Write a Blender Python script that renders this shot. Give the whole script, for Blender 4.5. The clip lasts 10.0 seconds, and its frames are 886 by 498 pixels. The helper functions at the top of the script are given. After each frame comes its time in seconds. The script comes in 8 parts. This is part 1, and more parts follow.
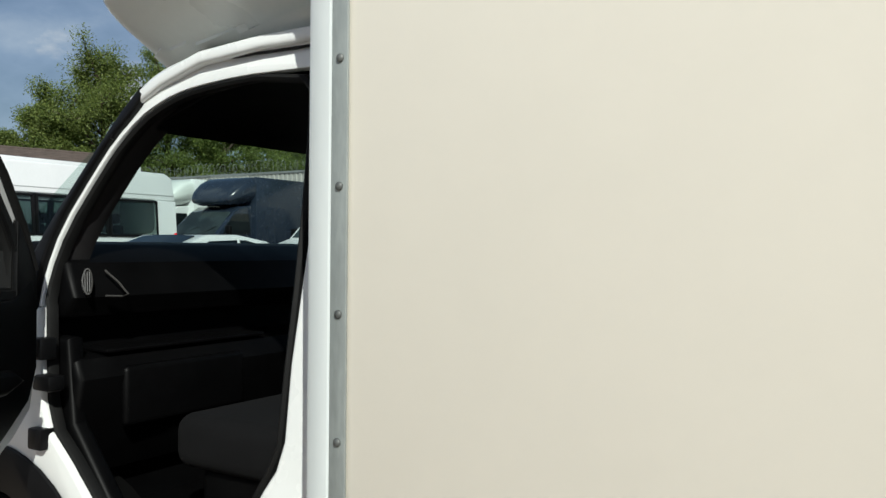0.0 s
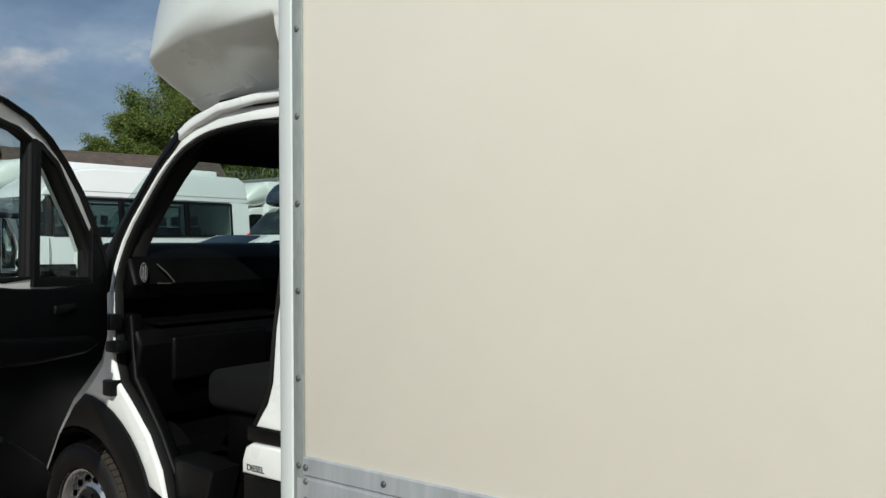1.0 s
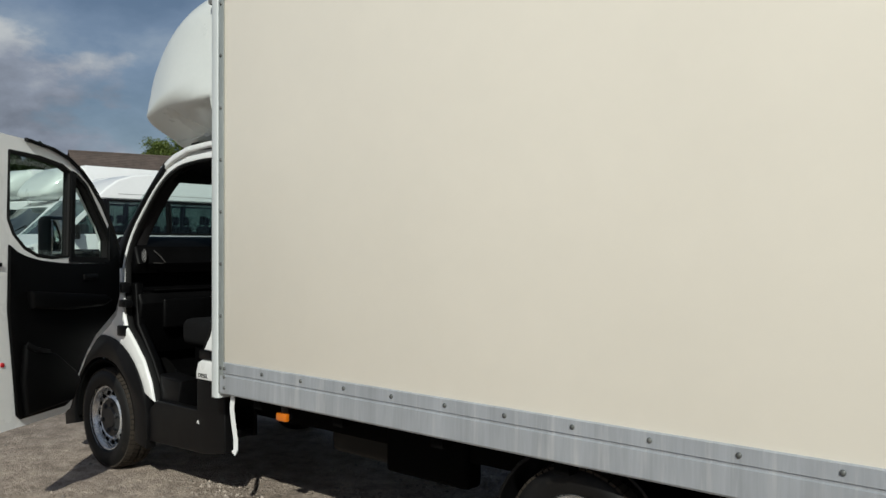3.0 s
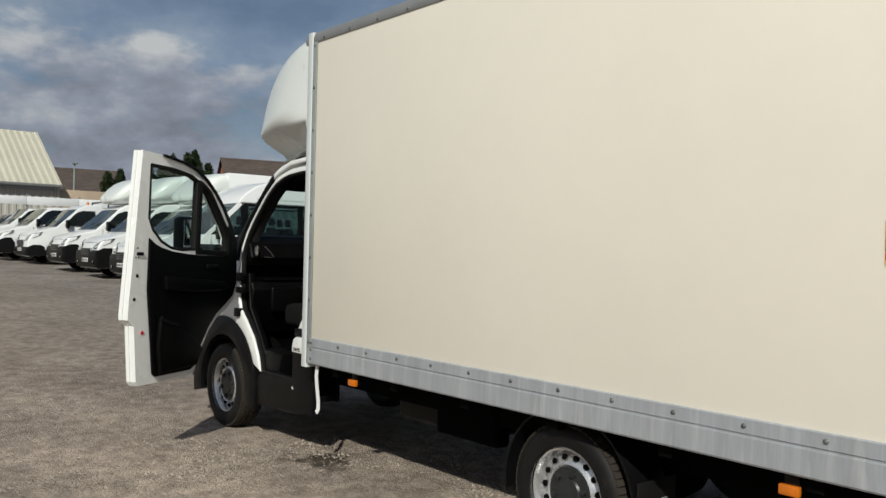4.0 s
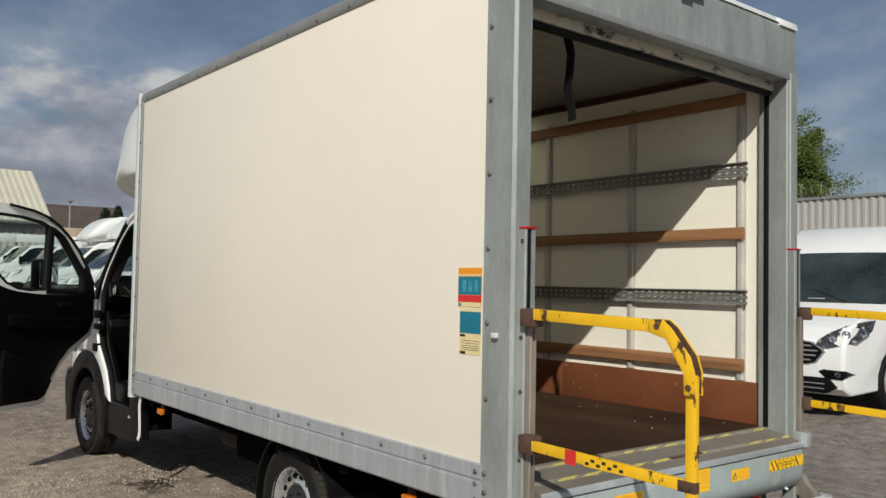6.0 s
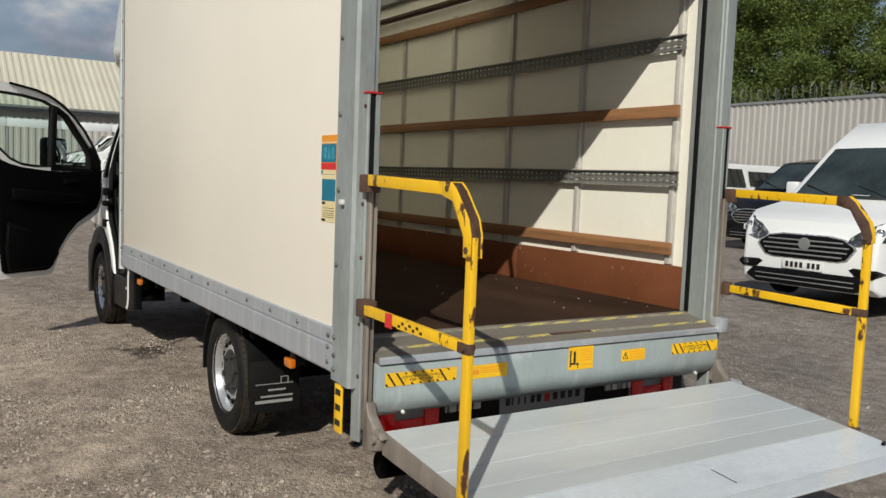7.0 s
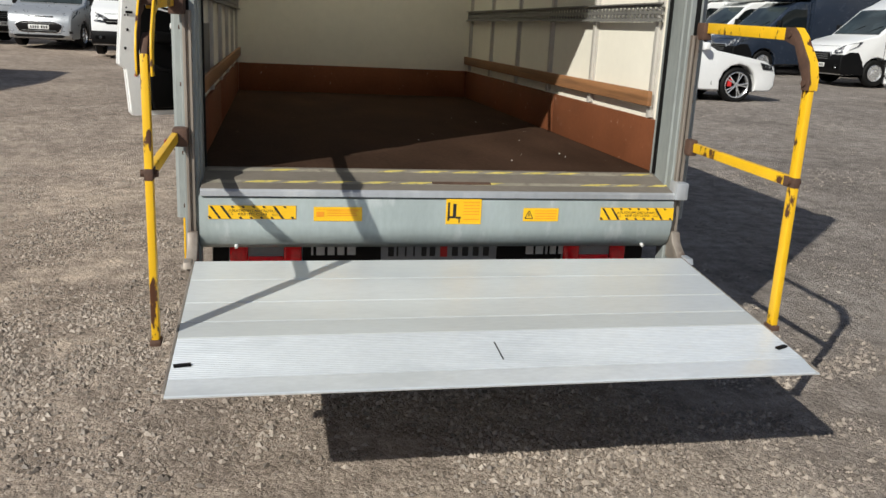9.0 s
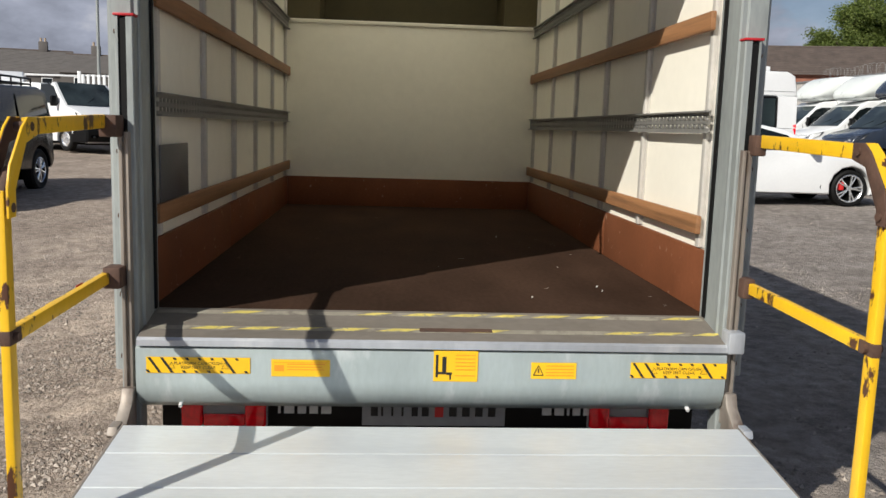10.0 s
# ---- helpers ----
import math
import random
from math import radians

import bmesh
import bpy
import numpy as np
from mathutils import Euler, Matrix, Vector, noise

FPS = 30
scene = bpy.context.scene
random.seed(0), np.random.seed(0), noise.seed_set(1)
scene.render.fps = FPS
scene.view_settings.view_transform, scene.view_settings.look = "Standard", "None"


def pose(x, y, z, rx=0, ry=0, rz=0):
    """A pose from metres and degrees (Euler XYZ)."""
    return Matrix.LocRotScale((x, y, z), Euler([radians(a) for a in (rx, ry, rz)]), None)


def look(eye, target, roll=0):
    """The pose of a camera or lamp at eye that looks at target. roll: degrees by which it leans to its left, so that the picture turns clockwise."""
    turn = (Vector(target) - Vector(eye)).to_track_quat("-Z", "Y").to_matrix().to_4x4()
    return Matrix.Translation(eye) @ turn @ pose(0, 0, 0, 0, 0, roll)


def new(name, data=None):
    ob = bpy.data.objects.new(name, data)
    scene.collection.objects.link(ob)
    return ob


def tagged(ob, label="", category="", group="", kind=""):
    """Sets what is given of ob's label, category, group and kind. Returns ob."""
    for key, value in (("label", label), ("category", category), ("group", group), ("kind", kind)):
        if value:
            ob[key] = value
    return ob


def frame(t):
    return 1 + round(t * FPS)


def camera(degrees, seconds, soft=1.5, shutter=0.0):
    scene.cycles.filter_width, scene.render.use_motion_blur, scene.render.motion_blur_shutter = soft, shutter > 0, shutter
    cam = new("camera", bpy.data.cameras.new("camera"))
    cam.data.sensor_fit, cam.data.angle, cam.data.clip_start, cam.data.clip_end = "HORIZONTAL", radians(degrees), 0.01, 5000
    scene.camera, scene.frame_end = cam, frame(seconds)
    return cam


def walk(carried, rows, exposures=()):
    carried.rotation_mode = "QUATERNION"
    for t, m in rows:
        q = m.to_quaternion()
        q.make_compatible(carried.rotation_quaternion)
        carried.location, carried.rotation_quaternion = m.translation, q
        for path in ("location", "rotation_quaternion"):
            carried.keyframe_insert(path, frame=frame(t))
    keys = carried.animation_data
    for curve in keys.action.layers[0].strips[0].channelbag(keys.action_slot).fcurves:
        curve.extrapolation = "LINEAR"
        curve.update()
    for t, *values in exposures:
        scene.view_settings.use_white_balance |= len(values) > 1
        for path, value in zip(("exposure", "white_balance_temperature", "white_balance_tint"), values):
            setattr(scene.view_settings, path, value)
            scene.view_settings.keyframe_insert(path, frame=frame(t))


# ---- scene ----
cam = camera(55.8, 10.0)

PATH = [
    (0, (-0.009, 0.003, 1.609), (-1.066, 1.7, 1.604), 0.5),
    (0.5, (0.429, -0.199, 1.618), (-0.712, 1.444, 1.626), 0.4),
    (1, (0.855, -0.435, 1.611), (-0.355, 1.157, 1.597), -0.2),
    (1.5, (1.296, -0.59, 1.6), (0.079, 0.997, 1.564), 0.6),
    (2, (1.793, -0.822, 1.584), (0.622, 0.799, 1.551), 0.5),
    (2.5, (2.3, -1.013, 1.573), (1.077, 0.57, 1.555), 0.5),
    (3, (2.794, -1.221, 1.567), (1.48, 0.287, 1.555), 0.1),
    (3.2, (2.986, -1.31, 1.553), (1.611, 0.142, 1.536), -0.2),
    (4.3, (4.026, -1.491, 1.522), (2.468, -0.237, 1.522), 1.5),
    (4.5, (4.169, -1.496, 1.533), (2.621, -0.23, 1.519), 0.7),
    (5, (4.56, -1.334, 1.56), (3.045, -0.029, 1.558), 0.2),
    (5.2, (4.726, -1.221, 1.591), (3.214, 0.087, 1.624), 0.9),
    (6.3, (5.329, -0.459, 1.593), (3.743, 0.757, 1.677), 1.1),
    (6.5, (5.491, -0.315, 1.592), (3.875, 0.864, 1.621), 0.8),
    (7, (5.68, 0.103, 1.503), (3.998, 1.173, 1.337), 2.2),
    (7.5, (5.912, 0.504, 1.449), (4.139, 1.362, 1.106), 2.7),
    (7.6, (5.979, 0.581, 1.437), (4.193, 1.402, 1.07), 1.8),
    (8, (6.064, 0.938, 1.435), (4.214, 1.552, 0.984), 2.8),
    (8.5, (6.055, 1.366, 1.43), (4.172, 1.841, 0.953), 3.6),
    (9, (6.107, 1.841, 1.438), (4.214, 2.237, 0.93), 2.8),
    (9.5, (5.896, 2.12, 1.441), (3.971, 2.412, 0.985), 2.1),
    (10, (5.555, 2.342, 1.5), (3.58, 2.48, 1.215), 1.8),
]
walk(cam, [(t, look(eye, target, roll)) for t, eye, target, roll in PATH],
     [(0.0, -0.03, 6000, 4), (1.0, -0.20, 6000, 4), (2.5, -0.34, 6020, 5), (3.1, -0.40, 6080, 5), (4.5, -0.36, 6300, 7), (6.5, -0.34, 6350, 8), (8.0, -0.16, 6250, 9), (9.5, -0.01, 6290, 10), (10.0, 0.07, 6300, 11)])
# ---- world, sun and light ----
SUN_DIR = Vector((-1.0, 1.02, -1.01)).normalized()      # the way the light travels
sun_data = bpy.data.lights.new("sun", "SUN")
sun_data.energy, sun_data.angle, sun_data.color = 5.0, radians(0.53), (1.0, 0.945, 0.83)
sun = new("sun", sun_data)
sun.matrix_basis = Matrix.Translation((10, -10, 20)) @ SUN_DIR.to_track_quat("-Z", "Y").to_matrix().to_4x4()

world = bpy.data.worlds.new("sky")
scene.world = world
world.use_nodes = True
wt = world.node_tree
wt.nodes.clear()


def wnode(kind, **values):
    n = wt.nodes.new(kind)
    for k, v in values.items():
        n.inputs[k.replace("_", " ")].default_value = v
    return n


w_out = wt.nodes.new("ShaderNodeOutputWorld")
w_bg = wnode("ShaderNodeBackground", Strength=0.069)
w_sky = wt.nodes.new("ShaderNodeTexSky")
w_sky.sky_type, w_sky.sun_disc = "NISHITA", False
w_sky.sun_elevation, w_sky.sun_rotation = radians(35.3), radians(135)
w_sky.air_density, w_sky.dust_density, w_sky.ozone_density = 1.0, 0.7, 2.6
w_co = wt.nodes.new("ShaderNodeTexCoord")
w_map = wt.nodes.new("ShaderNodeMapping")
w_map.inputs["Scale"].default_value = (2.3, 2.3, 4.4)
w_map.inputs["Location"].default_value = (3.3, 0.7, 1.9)
w_up = wt.nodes.new("ShaderNodeVectorMath")          # the same field a little higher and nearer to the sun
w_up.operation, w_up.inputs[1].default_value = "ADD", (0.05, -0.05, 0.15)
w_n1 = wnode("ShaderNodeTexNoise", Scale=1.75, Detail=8.0, Roughness=0.56)
w_n2 = wnode("ShaderNodeTexNoise", Scale=1.75, Detail=8.0, Roughness=0.56)
w_r1 = wt.nodes.new("ShaderNodeValToRGB")
w_r1.color_ramp.elements[0].position, w_r1.color_ramp.elements[1].position = 0.47, 0.60
w_hz = wt.nodes.new("ShaderNodeMapRange")            # haze, thicker towards the horizon
w_hz.inputs["From Min"].default_value, w_hz.inputs["From Max"].default_value = 0.05, 0.50
w_hz.inputs["To Min"].default_value, w_hz.inputs["To Max"].default_value = 0.55, 0.12
w_max = wt.nodes.new("ShaderNodeMath")
w_max.operation = "MAXIMUM"
w_sep = wt.nodes.new("ShaderNodeSeparateXYZ")
w_el = wt.nodes.new("ShaderNodeMapRange")            # clouds thin out towards the top of the sky
w_el.inputs["From Min"].default_value, w_el.inputs["From Max"].default_value = 0.0, 0.32
w_el.inputs["To Min"].default_value, w_el.inputs["To Max"].default_value = 0.15, -0.13
w_add = wt.nodes.new("ShaderNodeMath")
w_add.operation = "ADD"
w_dif = wt.nodes.new("ShaderNodeMath")               # tops that face the sun are bright, undersides grey
w_dif.operation = "SUBTRACT"
w_lit = wt.nodes.new("ShaderNodeMapRange")
w_lit.inputs["From Min"].default_value, w_lit.inputs["From Max"].default_value = -0.13, 0.17
w_r2 = wt.nodes.new("ShaderNodeValToRGB")
w_r2.color_ramp.elements[0].color, w_r2.color_ramp.elements[1].color = (3.0, 3.2, 3.8, 1), (9.6, 9.5, 9.5, 1)
w_r2.color_ramp.elements.new(0.5).color = (5.2, 5.5, 6.5, 1)
w_mix = wt.nodes.new("ShaderNodeMix")
w_mix.data_type = "RGBA"
L = wt.links.new
L(w_co.outputs["Generated"], w_map.inputs["Vector"])
L(w_map.outputs["Vector"], w_n1.inputs["Vector"])
L(w_map.outputs["Vector"], w_up.inputs[0])
L(w_up.outputs["Vector"], w_n2.inputs["Vector"])
L(w_co.outputs["Generated"], w_sep.inputs[0])
L(w_sep.outputs["Z"], w_el.inputs["Value"])
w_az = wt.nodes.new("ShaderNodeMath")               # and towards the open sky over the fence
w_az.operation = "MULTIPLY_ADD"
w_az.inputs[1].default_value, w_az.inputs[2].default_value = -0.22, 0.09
w_add2 = wt.nodes.new("ShaderNodeMath")
w_add2.operation = "ADD"
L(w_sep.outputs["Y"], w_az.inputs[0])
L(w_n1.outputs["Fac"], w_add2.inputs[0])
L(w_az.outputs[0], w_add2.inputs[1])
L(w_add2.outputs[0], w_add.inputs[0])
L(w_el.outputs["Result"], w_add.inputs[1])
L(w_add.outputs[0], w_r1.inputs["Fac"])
L(w_n1.outputs["Fac"], w_dif.inputs[0])
L(w_n2.outputs["Fac"], w_dif.inputs[1])
L(w_dif.outputs[0], w_lit.inputs["Value"])
L(w_lit.outputs["Result"], w_r2.inputs["Fac"])
L(w_sep.outputs["Z"], w_hz.inputs["Value"])
L(w_r1.outputs["Color"], w_max.inputs[0])
L(w_hz.outputs["Result"], w_max.inputs[1])
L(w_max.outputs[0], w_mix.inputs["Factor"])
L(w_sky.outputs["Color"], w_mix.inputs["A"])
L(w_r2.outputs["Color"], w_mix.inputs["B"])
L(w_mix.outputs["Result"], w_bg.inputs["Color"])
L(w_bg.outputs["Background"], w_out.inputs["Surface"])


# ---- materials ----
def material(name, base, rough=0.5, metal=0.0, coat=0.0, spread=0.12, scale=6.0, fine=60.0, bump=0.0, stretch=(1, 1, 1),
             stain=None, stain_at=(0.58, 0.72), stain_scale=3.0, rough_spread=0.1, vary=0.0, spec=0.5):
    """A painted, metal or raw surface: the base colour wavers at two scales, with an optional stain of another colour."""
    m = bpy.data.materials.new(name)
    m.use_nodes = True
    t = m.node_tree
    p = t.nodes["Principled BSDF"]
    co = t.nodes.new("ShaderNodeTexCoord")
    mp = t.nodes.new("ShaderNodeMapping")
    mp.inputs["Scale"].default_value = stretch
    t.links.new(co.outputs["Object"], mp.inputs["Vector"])

    def nz(s, detail=5.0, rough_=0.55):
        n = t.nodes.new("ShaderNodeTexNoise")
        n.inputs["Scale"].default_value, n.inputs["Detail"].default_value, n.inputs["Roughness"].default_value = s, detail, rough_
        t.links.new(mp.outputs["Vector"], n.inputs["Vector"])
        return n

    big, small = nz(scale), nz(fine, 3.0)
    add = t.nodes.new("ShaderNodeMath")
    add.operation = "MULTIPLY_ADD"
    add.inputs[1].default_value = 0.45
    t.links.new(small.outputs["Fac"], add.inputs[0])
    t.links.new(big.outputs["Fac"], add.inputs[2])
    rng = t.nodes.new("ShaderNodeMapRange")
    rng.inputs["From Min"].default_value, rng.inputs["From Max"].default_value = 0.42, 1.02
    rng.inputs["To Min"].default_value, rng.inputs["To Max"].default_value = 1.0 - spread, 1.0 + spread
    t.links.new(add.outputs[0], rng.inputs["Value"])
    last = rng.outputs["Result"]
    if vary:
        info = t.nodes.new("ShaderNodeObjectInfo")
        r2 = t.nodes.new("ShaderNodeMapRange")
        r2.inputs["To Min"].default_value, r2.inputs["To Max"].default_value = 1 - vary, 1 + vary
        t.links.new(info.outputs["Random"], r2.inputs["Value"])
        mul = t.nodes.new("ShaderNodeMath")
        mul.operation = "MULTIPLY"
        t.links.new(last, mul.inputs[0])
        t.links.new(r2.outputs["Result"], mul.inputs[1])
        last = mul.outputs[0]
    scl = t.nodes.new("ShaderNodeVectorMath")
    scl.operation = "SCALE"
    scl.inputs[0].default_value = base[:3]
    t.links.new(last, scl.inputs["Scale"])
    colour = scl.outputs["Vector"]
    if stain:
        sn = nz(stain_scale, 6.0, 0.62)
        ramp = t.nodes.new("ShaderNodeValToRGB")
        ramp.color_ramp.elements[0].position, ramp.color_ramp.elements[1].position = stain_at
        t.links.new(sn.outputs["Fac"], ramp.inputs["Fac"])
        mix = t.nodes.new("ShaderNodeMix")
        mix.data_type = "RGBA"
        t.links.new(ramp.outputs["Color"], mix.inputs["Factor"])
        t.links.new(colour, mix.inputs["A"])
        mix.inputs["B"].default_value = stain
        colour = mix.outputs["Result"]
    t.links.new(colour, p.inputs["Base Color"])
    rr = t.nodes.new("ShaderNodeMapRange")
    rr.inputs["To Min"].default_value, rr.inputs["To Max"].default_value = max(0.02, rough - rough_spread), min(1.0, rough + rough_spread)
    t.links.new(big.outputs["Fac"], rr.inputs["Value"])
    t.links.new(rr.outputs["Result"], p.inputs["Roughness"])
    p.inputs["Metallic"].default_value = metal
    p.inputs["Coat Weight"].default_value = coat
    p.inputs["Coat Roughness"].default_value = 0.06
    p.inputs["Specular IOR Level"].default_value = spec
    if bump:
        b = t.nodes.new("ShaderNodeBump")
        b.inputs["Strength"].default_value, b.inputs["Distance"].default_value = 1.0, bump
        t.links.new(add.outputs[0], b.inputs["Height"])
        t.links.new(b.outputs["Normal"], p.inputs["Normal"])
    return m


def glass(name, tint, rough=0.0, clear=0.75):
    """A thin pane: mostly see-through, with a mirror coat on top."""
    m = bpy.data.materials.new(name)
    m.use_nodes = True
    t = m.node_tree
    t.nodes.remove(t.nodes["Principled BSDF"])
    tr = t.nodes.new("ShaderNodeBsdfTransparent")
    tr.inputs["Color"].default_value = (tint[0] * clear, tint[1] * clear, tint[2] * clear, 1)
    gl = t.nodes.new("ShaderNodeBsdfGlossy")
    gl.inputs["Roughness"].default_value = rough
    gl.inputs["Color"].default_value = (0.9, 0.93, 0.95, 1)
    lw = t.nodes.new("ShaderNodeLayerWeight")
    pw = t.nodes.new("ShaderNodeMath")
    pw.operation, pw.inputs[1].default_value = "POWER", 4.0
    fr = t.nodes.new("ShaderNodeMath")
    fr.operation, fr.inputs[1].default_value, fr.inputs[2].default_value = "MULTIPLY_ADD", 0.75, 0.045
    t.links.new(lw.outputs["Facing"], pw.inputs[0])
    t.links.new(pw.outputs[0], fr.inputs[0])
    mx = t.nodes.new("ShaderNodeMixShader")
    t.links.new(fr.outputs[0], mx.inputs[0])
    t.links.new(tr.outputs[0], mx.inputs[1])
    t.links.new(gl.outputs[0], mx.inputs[2])
    t.links.new(mx.outputs[0], t.nodes["Material Output"].inputs["Surface"])
    return m


WHITE = material("white_paint", (0.80, 0.81, 0.80), 0.28, coat=0.6, spread=0.03, scale=1.5, fine=20)
FLEET = material("fleet_white_paint", (0.78, 0.79, 0.79), 0.32, coat=0.5, spread=0.05, scale=1.2, fine=25, vary=0.05)
POSTWHITE = material("dull_white_post", (0.60, 0.63, 0.63), 0.35, coat=0.2, spread=0.05, scale=3, fine=40, stretch=(1, 1, 0.2))
GELCOAT = material("white_gelcoat", (0.74, 0.77, 0.74), 0.30, coat=0.35, spread=0.04, scale=2.0, fine=40)
CREAM = material("cream_panel", (0.76, 0.712, 0.622), 0.5, coat=0.08, spread=0.025, scale=0.9, fine=9)
LINING = material("white_lining", (0.90, 0.865, 0.755), 0.5, spread=0.06, scale=1.4, fine=18, stain=(0.55, 0.52, 0.45, 1), stain_at=(0.70, 0.95), stain_scale=3.5)
GALV = material("galvanised_steel", (0.285, 0.309, 0.302), 0.55, metal=0.25, spread=0.28, scale=7, fine=70, stretch=(1, 1, 0.25), bump=0.0004,
                stain=(0.40, 0.43, 0.42, 1), stain_at=(0.58, 0.78), stain_scale=11)
ALU = material("aluminium_rail", (0.41, 0.43, 0.46), 0.45, metal=0.35, spread=0.16, scale=5, fine=40, stretch=(2.6, 1, 0.18),
               stain=(0.56, 0.57, 0.58, 1), stain_at=(0.54, 0.70), stain_scale=6)
TOPRAIL = material("grey_roof_rail", (0.26, 0.265, 0.265), 0.5, metal=0.35, spread=0.15, scale=5, fine=50)
LIFTGREY = material("grey_lift_paint", (0.40, 0.46, 0.46), 0.42, metal=0.25, spread=0.14, scale=3.5, fine=45, stretch=(1, 1.4, 0.5), bump=0.0003,
                    stain=(0.60, 0.64, 0.64, 1), stain_at=(0.55, 0.72), stain_scale=6)
PLATE = material("aluminium_platform", (0.68, 0.71, 0.715), 0.40, metal=0.35, spread=0.12, scale=2.2, fine=60, stretch=(1.6, 0.35, 1),
                 stain=(0.60, 0.63, 0.645, 1), stain_at=(0.56, 0.78), stain_scale=3.2)
DULLPLATE = material("dull_aluminium_plank", (0.61, 0.64, 0.645), 0.5, metal=0.35, spread=0.12, scale=2.2, fine=60, stretch=(1.6, 0.35, 1), stain=(0.74, 0.77, 0.78, 1), stain_at=(0.60, 0.80), stain_scale=4)
BRIGHTPLATE = material("bright_aluminium_plank", (0.74, 0.78, 0.815), 0.36, metal=0.35, spread=0.14, scale=2.6, fine=60, stretch=(1.2, 0.5, 1), stain=(0.58, 0.62, 0.655, 1), stain_at=(0.54, 0.76), stain_scale=3.4)
YELLOW = material("yellow_rail_paint", (0.80, 0.47, 0.012), 0.42, spread=0.10, scale=9, fine=70, bump=0.0003,
                  stain=(0.085, 0.034, 0.017, 1), stain_at=(0.572, 0.602), stain_scale=17, stretch=(1, 1, 0.45))
RUST = material("rusty_steel", (0.085, 0.045, 0.03), 0.75, spread=0.4, scale=18, fine=120, bump=0.001, stain=(0.03, 0.025, 0.022, 1), stain_scale=14)
WOOD = material("pine_batten", (0.27, 0.130, 0.055), 0.6, spread=0.34, scale=5, fine=30, stretch=(0.35, 5, 9), bump=0.0004, stain=(0.11, 0.055, 0.028, 1), stain_at=(0.54, 0.78), stain_scale=2.2)
KICK = material("brown_kickboard", (0.175, 0.062, 0.028), 0.6, spec=0.15, spread=0.22, scale=3, fine=50, bump=0.0003,
                stain=(0.36, 0.24, 0.18, 1), stain_at=(0.655, 0.70), stain_scale=24)
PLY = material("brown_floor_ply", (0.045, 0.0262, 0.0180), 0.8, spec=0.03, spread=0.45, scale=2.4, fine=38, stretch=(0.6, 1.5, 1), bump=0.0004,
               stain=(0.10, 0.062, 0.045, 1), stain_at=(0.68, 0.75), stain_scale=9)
TREAD = material("worn_sill_tread", (0.172, 0.152, 0.128), 0.65, metal=0.1, spread=0.28, scale=5, fine=50, stretch=(1, 0.5, 1), bump=0.0005,
                 stain=(0.13, 0.115, 0.10, 1), stain_at=(0.55, 0.72), stain_scale=5)
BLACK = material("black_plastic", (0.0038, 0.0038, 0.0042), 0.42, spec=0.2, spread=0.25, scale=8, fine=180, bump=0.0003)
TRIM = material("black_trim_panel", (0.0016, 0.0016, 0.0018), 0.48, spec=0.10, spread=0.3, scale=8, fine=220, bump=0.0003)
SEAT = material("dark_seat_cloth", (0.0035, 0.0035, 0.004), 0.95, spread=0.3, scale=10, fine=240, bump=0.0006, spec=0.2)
RUBBER = material("black_rubber", (0.005, 0.005, 0.005), 0.7, spec=0.25, spread=0.3, scale=9, fine=90, bump=0.0005)
TYRE = material("dusty_tyre", (0.0055, 0.0052, 0.005), 0.62, spec=0.3, spread=0.35, scale=7, fine=90, bump=0.0006, stain=(0.035, 0.029, 0.023, 1), stain_at=(0.62, 0.84), stain_scale=8)
STEELRIM = material("silver_steel_wheel", (0.66, 0.67, 0.68), 0.26, metal=0.75, spread=0.08, scale=6, fine=60)
HUB = material("dark_grey_hub", (0.03, 0.032, 0.034), 0.4, metal=0.3, spread=0.25, scale=20)
CHROME = material("bright_alloy", (0.75, 0.76, 0.78), 0.16, metal=1.0, spread=0.05)
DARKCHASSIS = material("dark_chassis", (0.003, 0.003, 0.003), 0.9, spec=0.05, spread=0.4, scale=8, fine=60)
AMBER = material("amber_lens", (0.58, 0.15, 0.006), 0.2, coat=0.5, spread=0.15, scale=40)
RED = material("red_lens", (0.92, 0.006, 0.016), 0.15, coat=0.6, spread=0.2, scale=30)
VENTGREY = material("dull_vent_ring", (0.06, 0.058, 0.056), 0.4, spread=0.1)
PILLARGREY = material("dark_pillar_lining", (0.018, 0.017, 0.018), 0.7, spec=0.2, spread=0.2, scale=12, fine=200)
TRACK = material("dull_lashing_track", (0.24, 0.235, 0.22), 0.5, metal=0.3, spread=0.2, scale=6, fine=60)
UPRIGHT = material("dull_wall_upright", (0.60, 0.575, 0.53), 0.5, metal=0.2, spread=0.15, scale=6, fine=60)
# shiny plate's dark reflection is put into this grey
COVERGREY = material("cover_plate_dark_reflection", (0.115, 0.115, 0.12), 0.4, metal=0.3, spread=0.25, scale=5)
WORNALU = material("worn_slide_bar", (0.27, 0.235, 0.20), 0.5, metal=0.3, spread=0.3, scale=8, fine=50, stretch=(1, 1, 0.2), stain=(0.12, 0.08, 0.06, 1), stain_at=(0.55, 0.7), stain_scale=9)
REDCAP = material("red_plastic_cap", (0.45, 0.012, 0.02), 0.5, spread=0.1)
LABEL_Y = material("yellow_label", (0.86, 0.50, 0.01), 0.4, spread=0.06)
RIVETGREY = material("dull_rivet", (0.13, 0.135, 0.13), 0.5, metal=0.4, spread=0.2, vary=0.3)
DASH = material("worn_yellow_dash", (0.60, 0.50, 0.12), 0.5, spread=0.25, scale=20, stain=(0.24, 0.22, 0.17, 1), stain_at=(0.52, 0.68), stain_scale=55)
